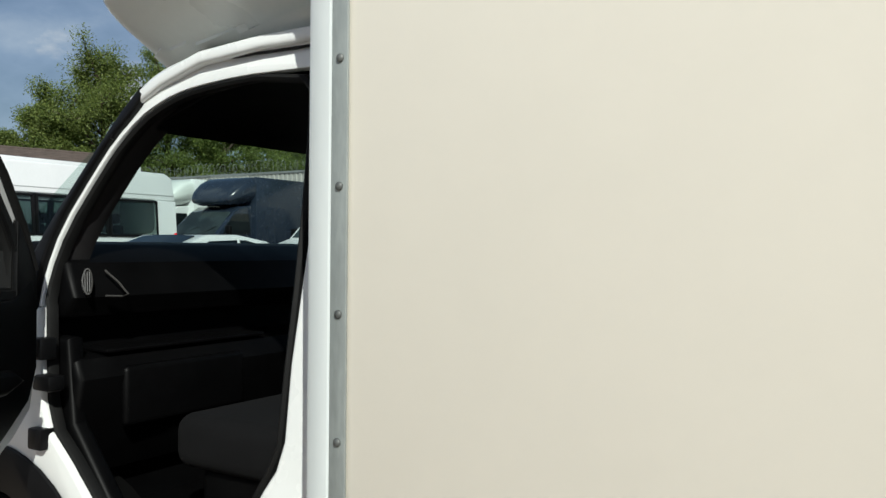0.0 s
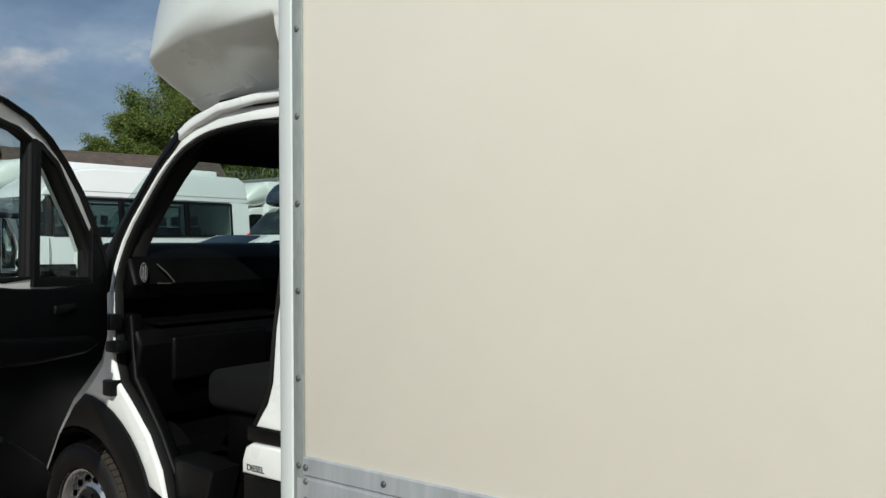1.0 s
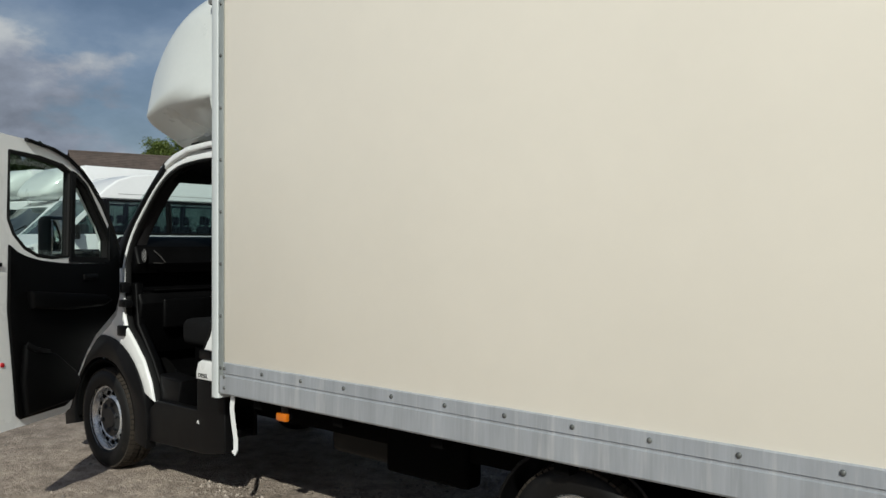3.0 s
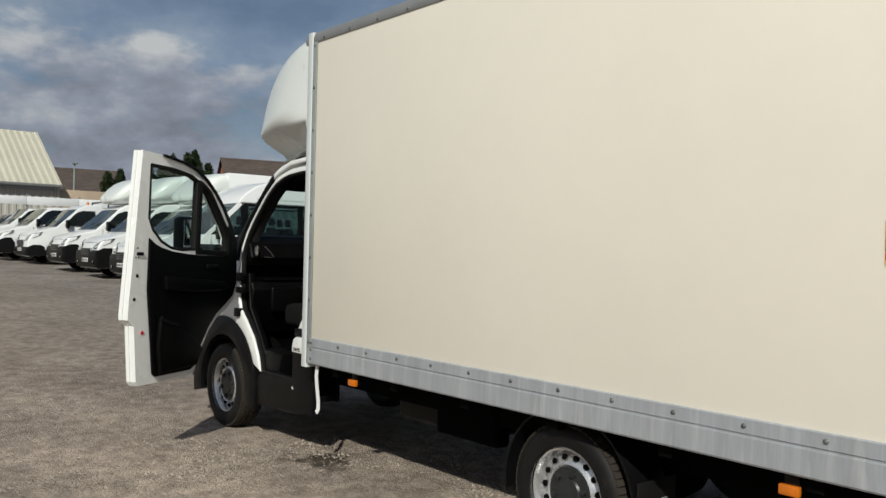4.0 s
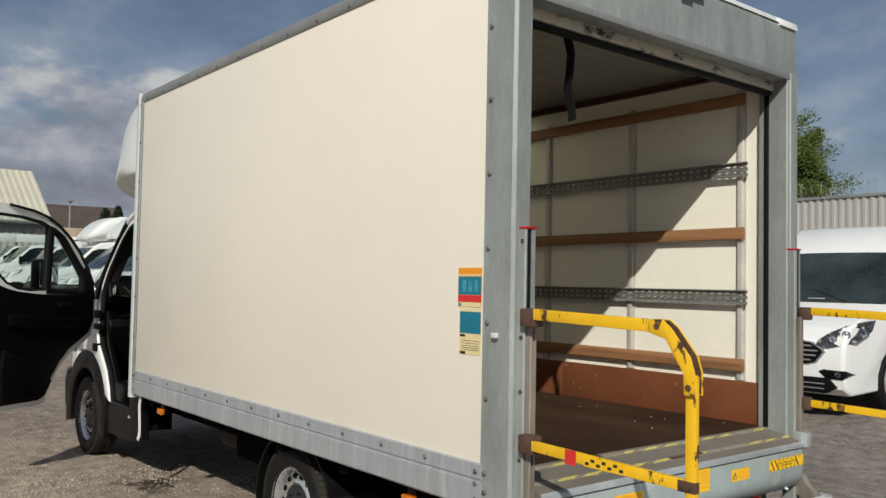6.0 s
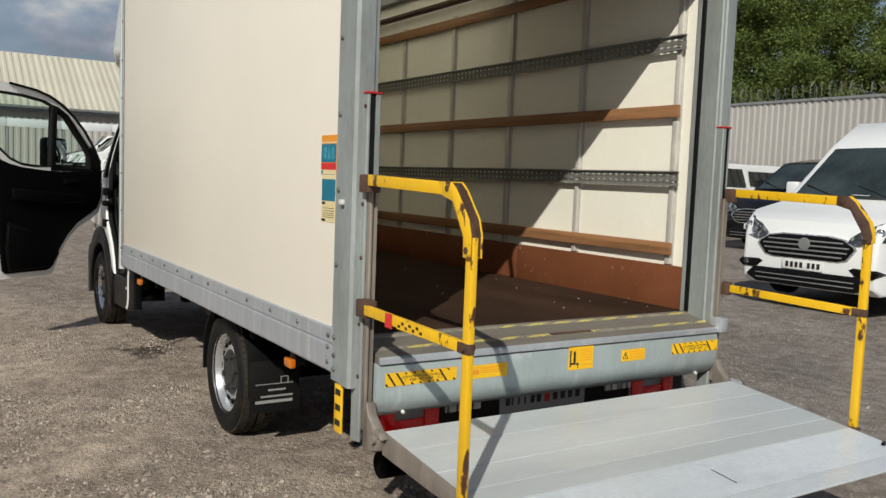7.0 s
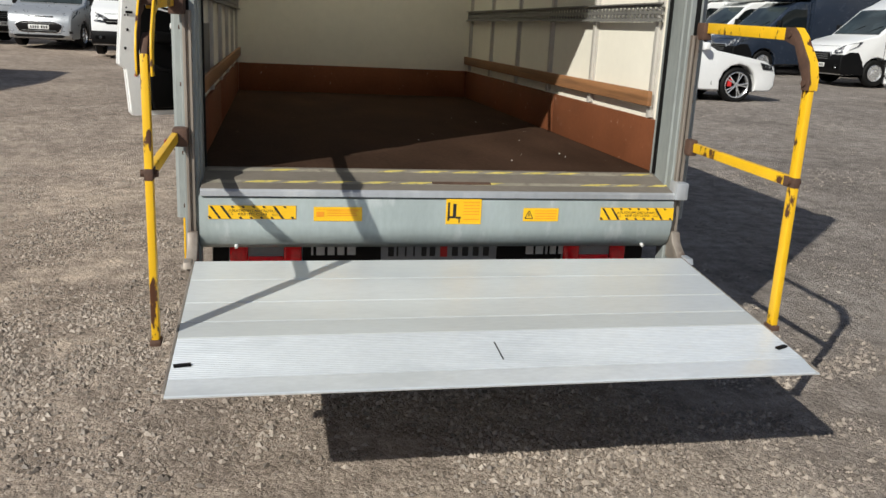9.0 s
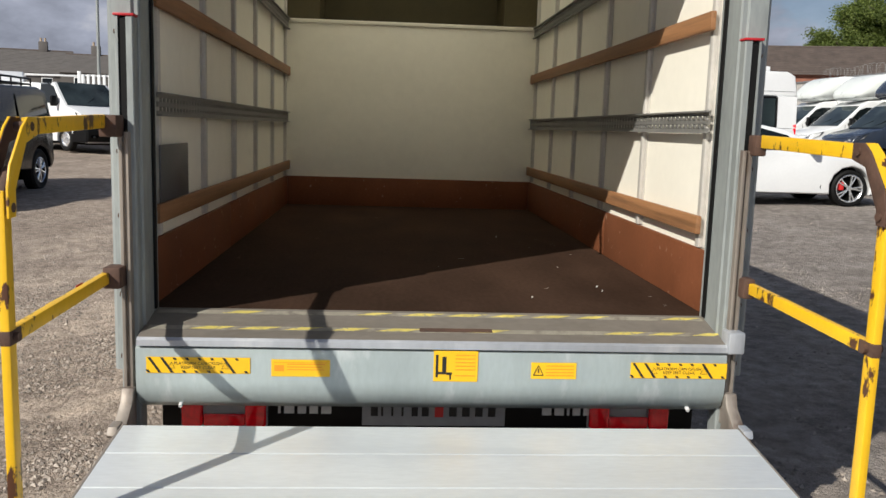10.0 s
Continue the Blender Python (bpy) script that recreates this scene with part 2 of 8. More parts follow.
SILLSTRIP = material("worn_sill_strip", (0.27, 0.25, 0.20), 0.6, spread=0.25, scale=9, fine=60, stain=(0.17, 0.15, 0.125, 1), stain_at=(0.48, 0.62), stain_scale=16)
LABEL_K = material("label_black", (0.015, 0.015, 0.015), 0.5, spread=0.1)
LABEL_C = material("cream_label", (0.74, 0.62, 0.34), 0.45, spread=0.06)
LABEL_B = material("blue_label", (0.012, 0.17, 0.26), 0.4, spread=0.12, scale=20)
LABEL_PALE = material("pale_blue_print", (0.05, 0.27, 0.36), 0.4, spread=0.3, scale=60)
LABEL_O = material("orange_label", (0.80, 0.30, 0.015), 0.4, spread=0.05)
LABEL_R = material("red_label", (0.62, 0.03, 0.03), 0.4, spread=0.05)
WHITE_INK = material("white_print", (0.62, 0.62, 0.60), 0.6, spread=0.15)
GREY_INK = material("grey_print", (0.30, 0.31, 0.31), 0.5, spread=0.1)
GLASS = glass("clear_glass", (0.80, 0.92, 0.88), clear=0.86)
PANE = glass("tinted_pane", (0.30, 0.39, 0.38), clear=0.80)
DARKGLASS = material("tinted_glass", (0.006, 0.009, 0.010), 0.06, spread=0.3, scale=1.5, coat=0.0, spec=0.5, rough_spread=0.02)
# opaque screen: sky reflection and light from behind put into a blotchy grey-teal
SCREEN = material("windscreen_painted_reflection", (0.030, 0.040, 0.042), 0.06, spread=0.9, scale=1.3, spec=0.36, rough_spread=0.02)
MIRROR = material("mirror_glass", (0.85, 0.87, 0.88), 0.03, metal=1.0, spread=0.02, rough_spread=0.01)
NAVY = material("navy_paint", (0.018, 0.026, 0.043), 0.25, coat=0.8, spread=0.08)
BLACKCAR = material("black_paint", (0.006, 0.006, 0.008), 0.22, coat=0.2, spec=0.35, spread=0.08)
SILVER = material("silver_paint", (0.42, 0.44, 0.46), 0.3, metal=0.6, coat=0.6, spread=0.05)
# dark lens; the pale blotches are glints put into the colour
HEADLAMP = material("headlamp_lens_painted_glints", (0.055, 0.058, 0.062), 0.12, metal=0.4, coat=1.0, spread=0.7, scale=16, fine=40, stain=(0.45, 0.46, 0.47, 1), stain_at=(0.54, 0.60), stain_scale=13)
PLATEW = material("number_plate_white", (0.72, 0.72, 0.70), 0.4, spread=0.05)
PLATEY = material("number_plate_grey", (0.30, 0.31, 0.32), 0.4, spread=0.12, scale=14)
FENCE = material("grey_fence_sheet", (0.43, 0.41, 0.385), 0.5, metal=0.15, spread=0.10, scale=0.8, fine=12, vary=0.03)
SHEDROOF = material("cream_roof_sheet", (0.54, 0.515, 0.42), 0.55, spread=0.10, scale=0.5, fine=6, vary=0.05)
SHEDWALL = material("beige_wall_sheet", (0.46, 0.44, 0.40), 0.55, spread=0.10, scale=0.5, fine=6)
TILES = material("brown_roof_tiles", (0.085, 0.065, 0.055), 0.85, spread=0.35, scale=1.5, fine=14)
BRICK = material("red_brickwork", (0.27, 0.11, 0.07), 0.85, spread=0.3, scale=2, fine=18)
RENDERED = material("tan_render", (0.42, 0.33, 0.24), 0.85, spread=0.15, scale=1, fine=12)
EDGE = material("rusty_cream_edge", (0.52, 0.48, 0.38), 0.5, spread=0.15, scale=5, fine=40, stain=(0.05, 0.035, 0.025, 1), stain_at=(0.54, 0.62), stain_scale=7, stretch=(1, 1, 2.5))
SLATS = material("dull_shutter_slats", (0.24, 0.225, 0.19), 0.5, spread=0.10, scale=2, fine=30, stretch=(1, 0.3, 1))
# dark olive: the dimness inside the overhead pod is part of this colour
POD = material("pod_lining_painted_shade", (0.085, 0.068, 0.030), 0.7, spread=0.15, scale=3, fine=20)
SLATE = material("dull_slate_wall", (0.115, 0.105, 0.098), 0.85, spread=0.2, scale=1.5, fine=14)
TREADDUST = material("dusty_tread_blocks", (0.034, 0.028, 0.022), 0.8, spec=0.2, spread=0.4, scale=9, fine=90, bump=0.0008)
BARK = material("bark", (0.075, 0.055, 0.04), 0.9, spread=0.3, scale=6, fine=40, bump=0.004)


def leaf_material(name, base, light):
    m = bpy.data.materials.new(name)
    m.use_nodes = True
    t = m.node_tree
    p = t.nodes["Principled BSDF"]
    geo = t.nodes.new("ShaderNodeNewGeometry")
    ramp = t.nodes.new("ShaderNodeValToRGB")
    ramp.color_ramp.elements[0].color, ramp.color_ramp.elements[1].color = base, light
    t.links.new(geo.outputs["Random Per Island"], ramp.inputs["Fac"])
    t.links.new(ramp.outputs["Color"], p.inputs["Base Color"])
    p.inputs["Roughness"].default_value = 0.55
    tr = t.nodes.new("ShaderNodeBsdfTranslucent")
    t.links.new(ramp.outputs["Color"], tr.inputs["Color"])
    mx = t.nodes.new("ShaderNodeMixShader")
    mx.inputs[0].default_value = 0.42
    t.links.new(p.outputs[0], mx.inputs[1])
    t.links.new(tr.outputs[0], mx.inputs[2])
    t.links.new(mx.outputs[0], t.nodes["Material Output"].inputs["Surface"])
    return m


GRP_ROOF = leaf_material("translucent_roof", (0.93, 0.88, 0.68, 1), (0.93, 0.88, 0.68, 1))
for n in list(GRP_ROOF.node_tree.nodes):
    if n.type == "MIX_SHADER":
        n.inputs[0].default_value = 0.90
LEAF = leaf_material("leaves", (0.060, 0.100, 0.018, 1), (0.25, 0.31, 0.075, 1))
DARKLEAF = leaf_material("dark_leaves", (0.015, 0.030, 0.010, 1), (0.045, 0.070, 0.020, 1))


def ground_material():
    """Trodden gravel over dark earth: worn pale tracks, damp dark patches, stones at two sizes."""
    m = bpy.data.materials.new("gravel_ground")
    m.use_nodes = True
    t = m.node_tree
    p = t.nodes["Principled BSDF"]
    co = t.nodes.new("ShaderNodeTexCoord")

    def nz(s, d=5.0, r=0.6):
        n = t.nodes.new("ShaderNodeTexNoise")
        n.inputs["Scale"].default_value, n.inputs["Detail"].default_value, n.inputs["Roughness"].default_value = s, d, r
        t.links.new(co.outputs["Object"], n.inputs["Vector"])
        return n

    def ramp(src, a, b, ca, cb):
        r = t.nodes.new("ShaderNodeValToRGB")
        r.color_ramp.elements[0].position, r.color_ramp.elements[1].position = a, b
        r.color_ramp.elements[0].color, r.color_ramp.elements[1].color = ca, cb
        t.links.new(src, r.inputs["Fac"])
        return r.outputs["Color"]

    def mix(f, a, b, mode="MIX"):
        x = t.nodes.new("ShaderNodeMix")
        x.data_type, x.blend_type = "RGBA", mode
        for sock, v in (("Factor", f), ("A", a), ("B", b)):
            if isinstance(v, (int, float, tuple)):
                x.inputs[sock].default_value = v
            else:
                t.links.new(v, x.inputs[sock])
        return x.outputs["Result"]

    earth = ramp(nz(0.22, 6).outputs["Fac"], 0.38, 0.62, (0.36, 0.290, 0.232, 1), (0.60, 0.490, 0.394, 1))
    patch = ramp(nz(0.9, 8, 0.62).outputs["Fac"], 0.46, 0.60, (0, 0, 0, 1), (1, 1, 1, 1))
    col = mix(patch, earth, (0.70, 0.575, 0.46, 1))
    clods = ramp(nz(7.0, 6, 0.65).outputs["Fac"], 0.36, 0.64, (0.66, 0.65, 0.64, 1), (1.25, 1.25, 1.25, 1))
    col = mix(1.0, col, clods, "MULTIPLY")
    vor = t.nodes.new("ShaderNodeTexVoronoi")
    vor.inputs["Scale"].default_value = 40.0
    t.links.new(co.outputs["Object"], vor.inputs["Vector"])
    stone = ramp(vor.outputs["Color"], 0.15, 0.9, (0.075, 0.066, 0.060, 1), (0.70, 0.615, 0.54, 1))
    col = mix(0.24, col, stone)
    grit = ramp(nz(190, 3).outputs["Fac"], 0.34, 0.70, (0.62, 0.61, 0.60, 1), (1.30, 1.30, 1.30, 1))
    col = mix(1.0, col, grit, "MULTIPLY")
    # the loose gravel thins out away from the van and leaves dull hard standing
    sub = t.nodes.new("ShaderNodeVectorMath")
    sub.operation = "DISTANCE"
    sub.inputs[1].default_value = (1.5, -4.0, 0.0)
    t.links.new(co.outputs["Object"], sub.inputs[0])
    wob = t.nodes.new("ShaderNodeMath")
    wob.operation, wob.inputs[1].default_value = "MULTIPLY_ADD", 5.0
    t.links.new(nz(0.35, 5).outputs["Fac"], wob.inputs[0])
    t.links.new(sub.outputs["Value"], wob.inputs[2])
    far = t.nodes.new("ShaderNodeMapRange")
    far.inputs["From Min"].default_value, far.inputs["From Max"].default_value = 5.5, 11.0
    t.links.new(wob.outputs[0], far.inputs["Value"])
    # sandy hard standing on one side of the van, greyer crushed stone on the other
    sandy = ramp(nz(0.5, 7, 0.65).outputs["Fac"], 0.36, 0.66, (0.295, 0.238, 0.192, 1), (0.48, 0.394, 0.320, 1))
    grey = ramp(nz(0.6, 7, 0.65).outputs["Fac"], 0.36, 0.66, (0.225, 0.198, 0.178, 1), (0.375, 0.335, 0.300, 1))
    sep = t.nodes.new("ShaderNodeSeparateXYZ")
    t.links.new(co.outputs["Object"], sep.inputs[0])
    over = t.nodes.new("ShaderNodeMapRange")
    over.inputs["From Min"].default_value, over.inputs["From Max"].default_value = 0.5, 5.0
    t.links.new(sep.outputs["Y"], over.inputs["Value"])
    hard = mix(over.outputs["Result"], sandy, grey)
    hard = mix(1.0, hard, clods, "MULTIPLY")
    hard = mix(0.08, hard, stone)
    hard = mix(1.0, hard, grit, "MULTIPLY")
    col = mix(far.outputs["Result"], col, hard)
    oil = t.nodes.new("ShaderNodeVectorMath")
    oil.operation = "DISTANCE"
    oil.inputs[1].default_value = (-1.42, 1.78, 0.0)
    t.links.new(co.outputs["Object"], oil.inputs[0])
    drip = t.nodes.new("ShaderNodeMath")
    drip.operation, drip.inputs[1].default_value = "MULTIPLY_ADD", 1.3
    t.links.new(nz(3.4, 6, 0.7).outputs["Fac"], drip.inputs[0])
    t.links.new(oil.outputs["Value"], drip.inputs[2])
    spot = ramp(drip.outputs[0], 0.78, 0.94, (0.22, 0.21, 0.20, 1), (1, 1, 1, 1))
    col = mix(1.0, col, spot, "MULTIPLY")
    t.links.new(col, p.inputs["Base Color"])
    p.inputs["Roughness"].default_value = 0.92
    p.inputs["Specular IOR Level"].default_value = 0.25
    h = t.nodes.new("ShaderNodeMath")
    h.operation = "MULTIPLY_ADD"
    h.inputs[1].default_value = -0.7
    t.links.new(vor.outputs["Distance"], h.inputs[0])
    t.links.new(nz(120, 4).outputs["Fac"], h.inputs[2])
    b = t.nodes.new("ShaderNodeBump")
    b.inputs["Strength"].default_value, b.inputs["Distance"].default_value = 1.0, 0.016
    t.links.new(h.outputs[0], b.inputs["Height"])
    t.links.new(b.outputs["Normal"], p.inputs["Normal"])
    return m


GROUND = ground_material()
STONE = leaf_material("loose_stones", (0.13, 0.109, 0.091, 1), (0.43, 0.365, 0.305, 1))
for n in list(STONE.node_tree.nodes):
    if n.type == "MIX_SHADER":
        n.inputs[0].default_value = 0.0


# ---- small builders ----
def box(bm, x0, x1, y0, y1, z0, z1, bevel=0.0, seg=2):
    """A box between two corners, its edges rounded."""
    made = bmesh.ops.create_cube(bm, size=1.0)["verts"]
    for v in made:
        v.co = Vector(((x0 + x1) / 2 + v.co.x * (x1 - x0), (y0 + y1) / 2 + v.co.y * (y1 - y0), (z0 + z1) / 2 + v.co.z * (z1 - z0)))
    if bevel:
        edges = list({e for v in made for e in v.link_edges})
        bmesh.ops.bevel(bm, geom=edges, offset=bevel, segments=seg, affect="EDGES", profile=0.5)
    return bm


def prism(bm, pts, axis, a, b, bevel=0.0, seg=2):
    """Extrudes a polygon (two coordinates a point) along an axis from a to b. axis y: (x, z); axis x: (y, z); axis z: (x, y)."""
    def place(p, s):
        return {"y": (p[0], s, p[1]), "x": (s, p[0], p[1]), "z": (p[0], p[1], s)}[axis]
    lo = [bm.verts.new(place(p, a)) for p in pts]
    hi = [bm.verts.new(place(p, b)) for p in pts]
    n = len(pts)
    faces = [bm.faces.new(lo), bm.faces.new(hi[::-1])]
    faces += [bm.faces.new((lo[i], hi[i], hi[(i + 1) % n], lo[(i + 1) % n])) for i in range(n)]
    bmesh.ops.recalc_face_normals(bm, faces=faces)
    if bevel:
        edges = [e for f in faces[:2] for e in f.edges]
        bmesh.ops.bevel(bm, geom=edges, offset=bevel, segments=seg, affect="EDGES", profile=0.5)
    return bm


def rod(bm, p0, p1, r, n=10, r1=None, caps=True):
    """A round bar from p0 to p1."""
    p0, p1 = Vector(p0), Vector(p1)
    d = (p1 - p0).normalized()
    u = d.orthogonal().normalized()
    w = d.cross(u)
    rings = []
    for p, rr in ((p0, r), (p1, r if r1 is None else r1)):
        rings.append([bm.verts.new(p + (u * math.cos(2 * math.pi * i / n) + w * math.sin(2 * math.pi * i / n)) * rr) for i in range(n)])
    for i in range(n):
        bm.faces.new((rings[0][i], rings[0][(i + 1) % n], rings[1][(i + 1) % n], rings[1][i]))
    if caps:
        bm.faces.new(rings[0][::-1])
        bm.faces.new(rings[1])
    return bm


def sweep(bm, path, section, up=(0, 0, 1)):
    """Runs a closed section (side, up) along a path of points."""
    path = [Vector(p) for p in path]
    rings = []
    for i, p in enumerate(path):
        d = (path[min(i + 1, len(path) - 1)] - path[max(i - 1, 0)]).normalized()
        side = d.cross(Vector(up)).normalized()
        top = side.cross(d).normalized()
        rings.append([bm.verts.new(p + side * s + top * h) for s, h in section])
    n = len(section)
    faces = []
    for a, b in zip(rings, rings[1:]):
        faces += [bm.faces.new((a[i], a[(i + 1) % n], b[(i + 1) % n], b[i])) for i in range(n)]
    faces += [bm.faces.new(rings[0][::-1]), bm.faces.new(rings[-1])]
    bmesh.ops.recalc_face_normals(bm, faces=faces)
    return bm


def lathe(bm, profile, centre, axis, n=32):
    """Turns a profile of (radius, along) about an axis through centre."""
    c, d = Vector(centre), Vector(axis).normalized()
    u = d.orthogonal().normalized()
    w = d.cross(u)
    rings = [[bm.verts.new(c + d * h + (u * math.cos(2 * math.pi * i / n) + w * math.sin(2 * math.pi * i / n)) * r) for i in range(n)] for r, h in profile]
    faces = []
    for a, b in zip(rings, rings[1:]):
        faces += [bm.faces.new((a[i], a[(i + 1) % n], b[(i + 1) % n], b[i])) for i in range(n)]
    bmesh.ops.recalc_face_normals(bm, faces=faces)
    return bm


def ellipse_section(a, b, n=8):
    return [(a * math.cos(2 * math.pi * i / n), b * math.sin(2 * math.pi * i / n)) for i in range(n)]


def part(name, bm, mat, parent=None, label="", smooth=True, move=None):
    """Links a bmesh as one mesh object under a thing or a part."""
    me = bpy.data.meshes.new(name)
    if move is not None:
        bm.transform(move)
    bm.normal_update()
    bm.to_mesh(me)
    bm.free()
    me.materials.append(mat)
    if smooth:
        me.polygons.foreach_set("use_smooth", [True] * len(me.polygons))
        me.set_sharp_from_angle(angle=radians(32))
    ob = new(name, me)
    if parent is not None:
        ob.parent = parent
        if parent.type == "EMPTY":
            ob.matrix_parent_inverse = parent.matrix_basis.inverted()
    if label:
        ob["label"] = label
    if name in ("print", "vent_hole", "roof_slope"):
        ob["kind"] = "stuff"
    return ob


def thing(name, at, label, category, group="", kind=""):
    e = new(name)
    e.empty_display_size = 0.1
    e.matrix_basis = Matrix.Translation(at)
    return tagged(e, label, category, group, kind)


def B():
    return bmesh.new()


def shared(name, me, parent, at, label=""):
    """One more piece on a mesh that is already built."""
    ob = new(name, me)
    ob.parent = parent
    if parent.type == "EMPTY":
        ob.matrix_parent_inverse = parent.matrix_basis.inverted()
    ob.matrix_basis = at
    if label:
        ob["label"] = label
    return ob


def ground_z(x, y):
    """The yard is level round the van and rises gently beyond it."""
    d = math.hypot(x - 4.5, y - 0.5)
    s = max(0.0, d - 6.5)
    swell = 0.12 * math.exp(-((x + 9.0) ** 2 + (y - 10.4) ** 2) / 14.0) + 0.09 * math.exp(-((x + 0.3) ** 2 + (y - 10.8) ** 2) / 8.0)
    return swell + (0.027 * s * s / (s + 2.0) if s < 42 else 0.027 * 42 * 42 / 44.0)


# ---- the ground ----
def make_ground():
    bm = B()
    rings = [0.0] + [0.7 * i for i in range(1, 16)] + [11 + 1.6 * i for i in range(1, 26)] + [60, 80, 120, 200, 400, 900, 2200]
    n = 72
    last = None
    for r in rings:
        ring = []
        for i in range(n):
            a = 2 * math.pi * i / n
            x, y = 4.5 + r * math.cos(a), 0.5 + r * math.sin(a)
            z = ground_z(x, y)
            if r < 60:
                z += 0.014 * (noise.noise(Vector((x * 0.5, y * 0.5, 0))) - 0.1)
            ring.append(bm.verts.new((x, y, z)))
            if r == 0.0:
                break
        if last is not None:
            if len(last) == 1:
                for i in range(n):
                    bm.faces.new((last[0], ring[i], ring[(i + 1) % n]))
            else:
                for i in range(n):
                    bm.faces.new((last[i], ring[i], ring[(i + 1) % n], last[(i + 1) % n]))
        last = ring
    tagged(part("ground", bm, GROUND), "grey-brown gravel yard with worn pale tracks", "ground", kind="structure")


make_ground()


# ---- the box van ----
van = thing("box_van", (0.9, 2.52, 0.0), "white and cream box van, cab door open, tail lift lowered", "van")
YL, YR, YC = 1.50, 3.54, 2.52            # outer faces of the body and its middle
X0, X1 = -1.20, 2.708                      # side panels from front to rear
ZF, ZB, ZT = 0.87, 0.898, 2.925           # load floor, panels' lower and upper edges

# side panels with their inner lining
for y0, y1, li0, li1 in ((YL, YL + 0.030, YL + 0.032, YL + 0.040), (YR - 0.030, YR, YR - 0.040, YR - 0.032)):
    part("side_panel", box(B(), X0, X1, y0, y1, ZB - 0.02, ZT + 0.03, 0.002), CREAM, van, "plain cream side panel")
    part("inner_lining", box(B(), X0 + 0.05, X1, li0, li1, ZF, 2.90), LINING, van, "off-white inner wall lining")


def rail_profile(side):
    """Lower side rail: two steps with a groove between them."""
    o = -1 if side == 0 else 1
    y = YL if side == 0 else YR
    pts = [(y + o * 0.002, 0.905), (y + o * 0.010, 0.900), (y + o * 0.012, 0.846), (y + o * 0.006, 0.842), (y + o * 0.006, 0.834),
           (y + o * 0.013, 0.830), (y + o * 0.014, 0.735), (y + o * 0.008, 0.727), (y - o * 0.03, 0.727), (y - o * 0.03, 0.735),
           (y - o * 0.002, 0.74), (y - o * 0.002, 0.905)]
    return pts


def rivet_mesh():
    bm = B()
    lathe(bm, [(0.0105, 0.0), (0.0105, 0.003), (0.008, 0.006), (0.0, 0.007)], (0, 0, 0), (0, -1, 0), 10)
    me = bpy.data.meshes.new("rivet")
    bm.to_mesh(me)
    bm.free()
    me.materials.append(RIVETGREY)
    me.polygons.foreach_set("use_smooth", [True] * len(me.polygons))
    return me


RIVET = rivet_mesh()
for side in (0, 1):
    rail = part("lower_rail", prism(B(), rail_profile(side), "x", X0 - 0.02, X1 + 0.005), ALU, van, "streaked bare aluminium lower rail")
    if side == 0:
        for i in range(11):
            shared("rivet", RIVET, rail, pose(-0.838 + 0.3203 * i, YL - 0.011, 0.874))
        for z in (0.872, 0.826, 0.765):
            shared("rivet", RIVET, rail, pose(-1.178, YL - 0.013, z))
            shared("rivet", RIVET, rail, pose(2.683, YL - 0.013, z))
    y = YL if side == 0 else YR
    o = -1 if side == 0 else 1
    # rounded roof rail
    pts = [(y + o * 0.004, 2.925), (y + o * 0.010, 2.935), (y + o * 0.010, 2.968), (y - o * 0.002, 2.995), (y - o * 0.03, 3.012), (y - o * 0.09, 3.018), (y - o * 0.09, 2.93), (y - o * 0.002, 2.925)]
    rr = part("roof_rail", prism(B(), pts, "x", X0 - 0.14, X1 + 0.02), TOPRAIL, van, "dark grey roof edge rail")
    if side == 0:
        for i in range(13):
            shared("rivet", RIVET, rr, pose(-1.1 + 0.31 * i, YL - 0.010, 2.944))

    # white front corner post with a grey riveted strip
    pts = [(X0 - 0.035, y + o * 0.006), (X0 - 0.042, y + o * 0.015), (X0 - 0.052, y + o * 0.017), (X0 - 0.092, y + o * 0.016), (X0 - 0.104, y + o * 0.010), (X0 - 0.111, y - o * 0.008), (X0 - 0.113, y - o * 0.05), (X0 - 0.113, y - o * 0.10), (X0 - 0.035, y - o * 0.10)]
    part("front_corner_post", prism(B(), pts, "z", 0.700, 3.0), POSTWHITE, van, "white rounded front corner post")
    strip = part("corner_strip", box(B(), X0 - 0.037, X0 + 0.008, y + o * 0.008 - 0.004, y + o * 0.008 + 0.004, 0.73, 2.93, 0.001), GALV, van, "grey riveted corner strip")
    if side == 0:
        for i in range(8):
            shared("rivet", RIVET, strip, pose(X0 - 0.012, YL - 0.012, 0.873 + 0.2905 * i))

bm = B()
rows_ = [[bm.verts.new((x, YL + 0.08 + (YR - YL - 0.16) * i / 6, 3.002 + 0.012 * math.sin(math.pi * i / 6))) for i in range(7)] for x in (X0 - 0.16, 0.1, 1.4, X1 + 0.02)]
for ra, rb in zip(rows_, rows_[1:]):
    for i in range(6):
        bm.faces.new((ra[i], rb[i], rb[i + 1], ra[i + 1]))
part("roof", bm, GRP_ROOF, van, "translucent white roof sheet")
for i in range(7):
    part("roof_bow", box(B(), -1.0 + 0.6 * i, -0.965 + 0.6 * i, YL + 0.05, YR - 0.05, 2.955, 2.998, 0.004), GALV, van, "thin metal roof bow")
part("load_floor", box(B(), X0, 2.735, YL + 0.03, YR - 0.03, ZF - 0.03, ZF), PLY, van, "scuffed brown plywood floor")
part("bulkhead", box(B(), X0 + 0.02, X0 + 0.06, YL + 0.03, YR - 0.03, ZF, 2.28, 0.004), LINING, van, "off-white front bulkhead")
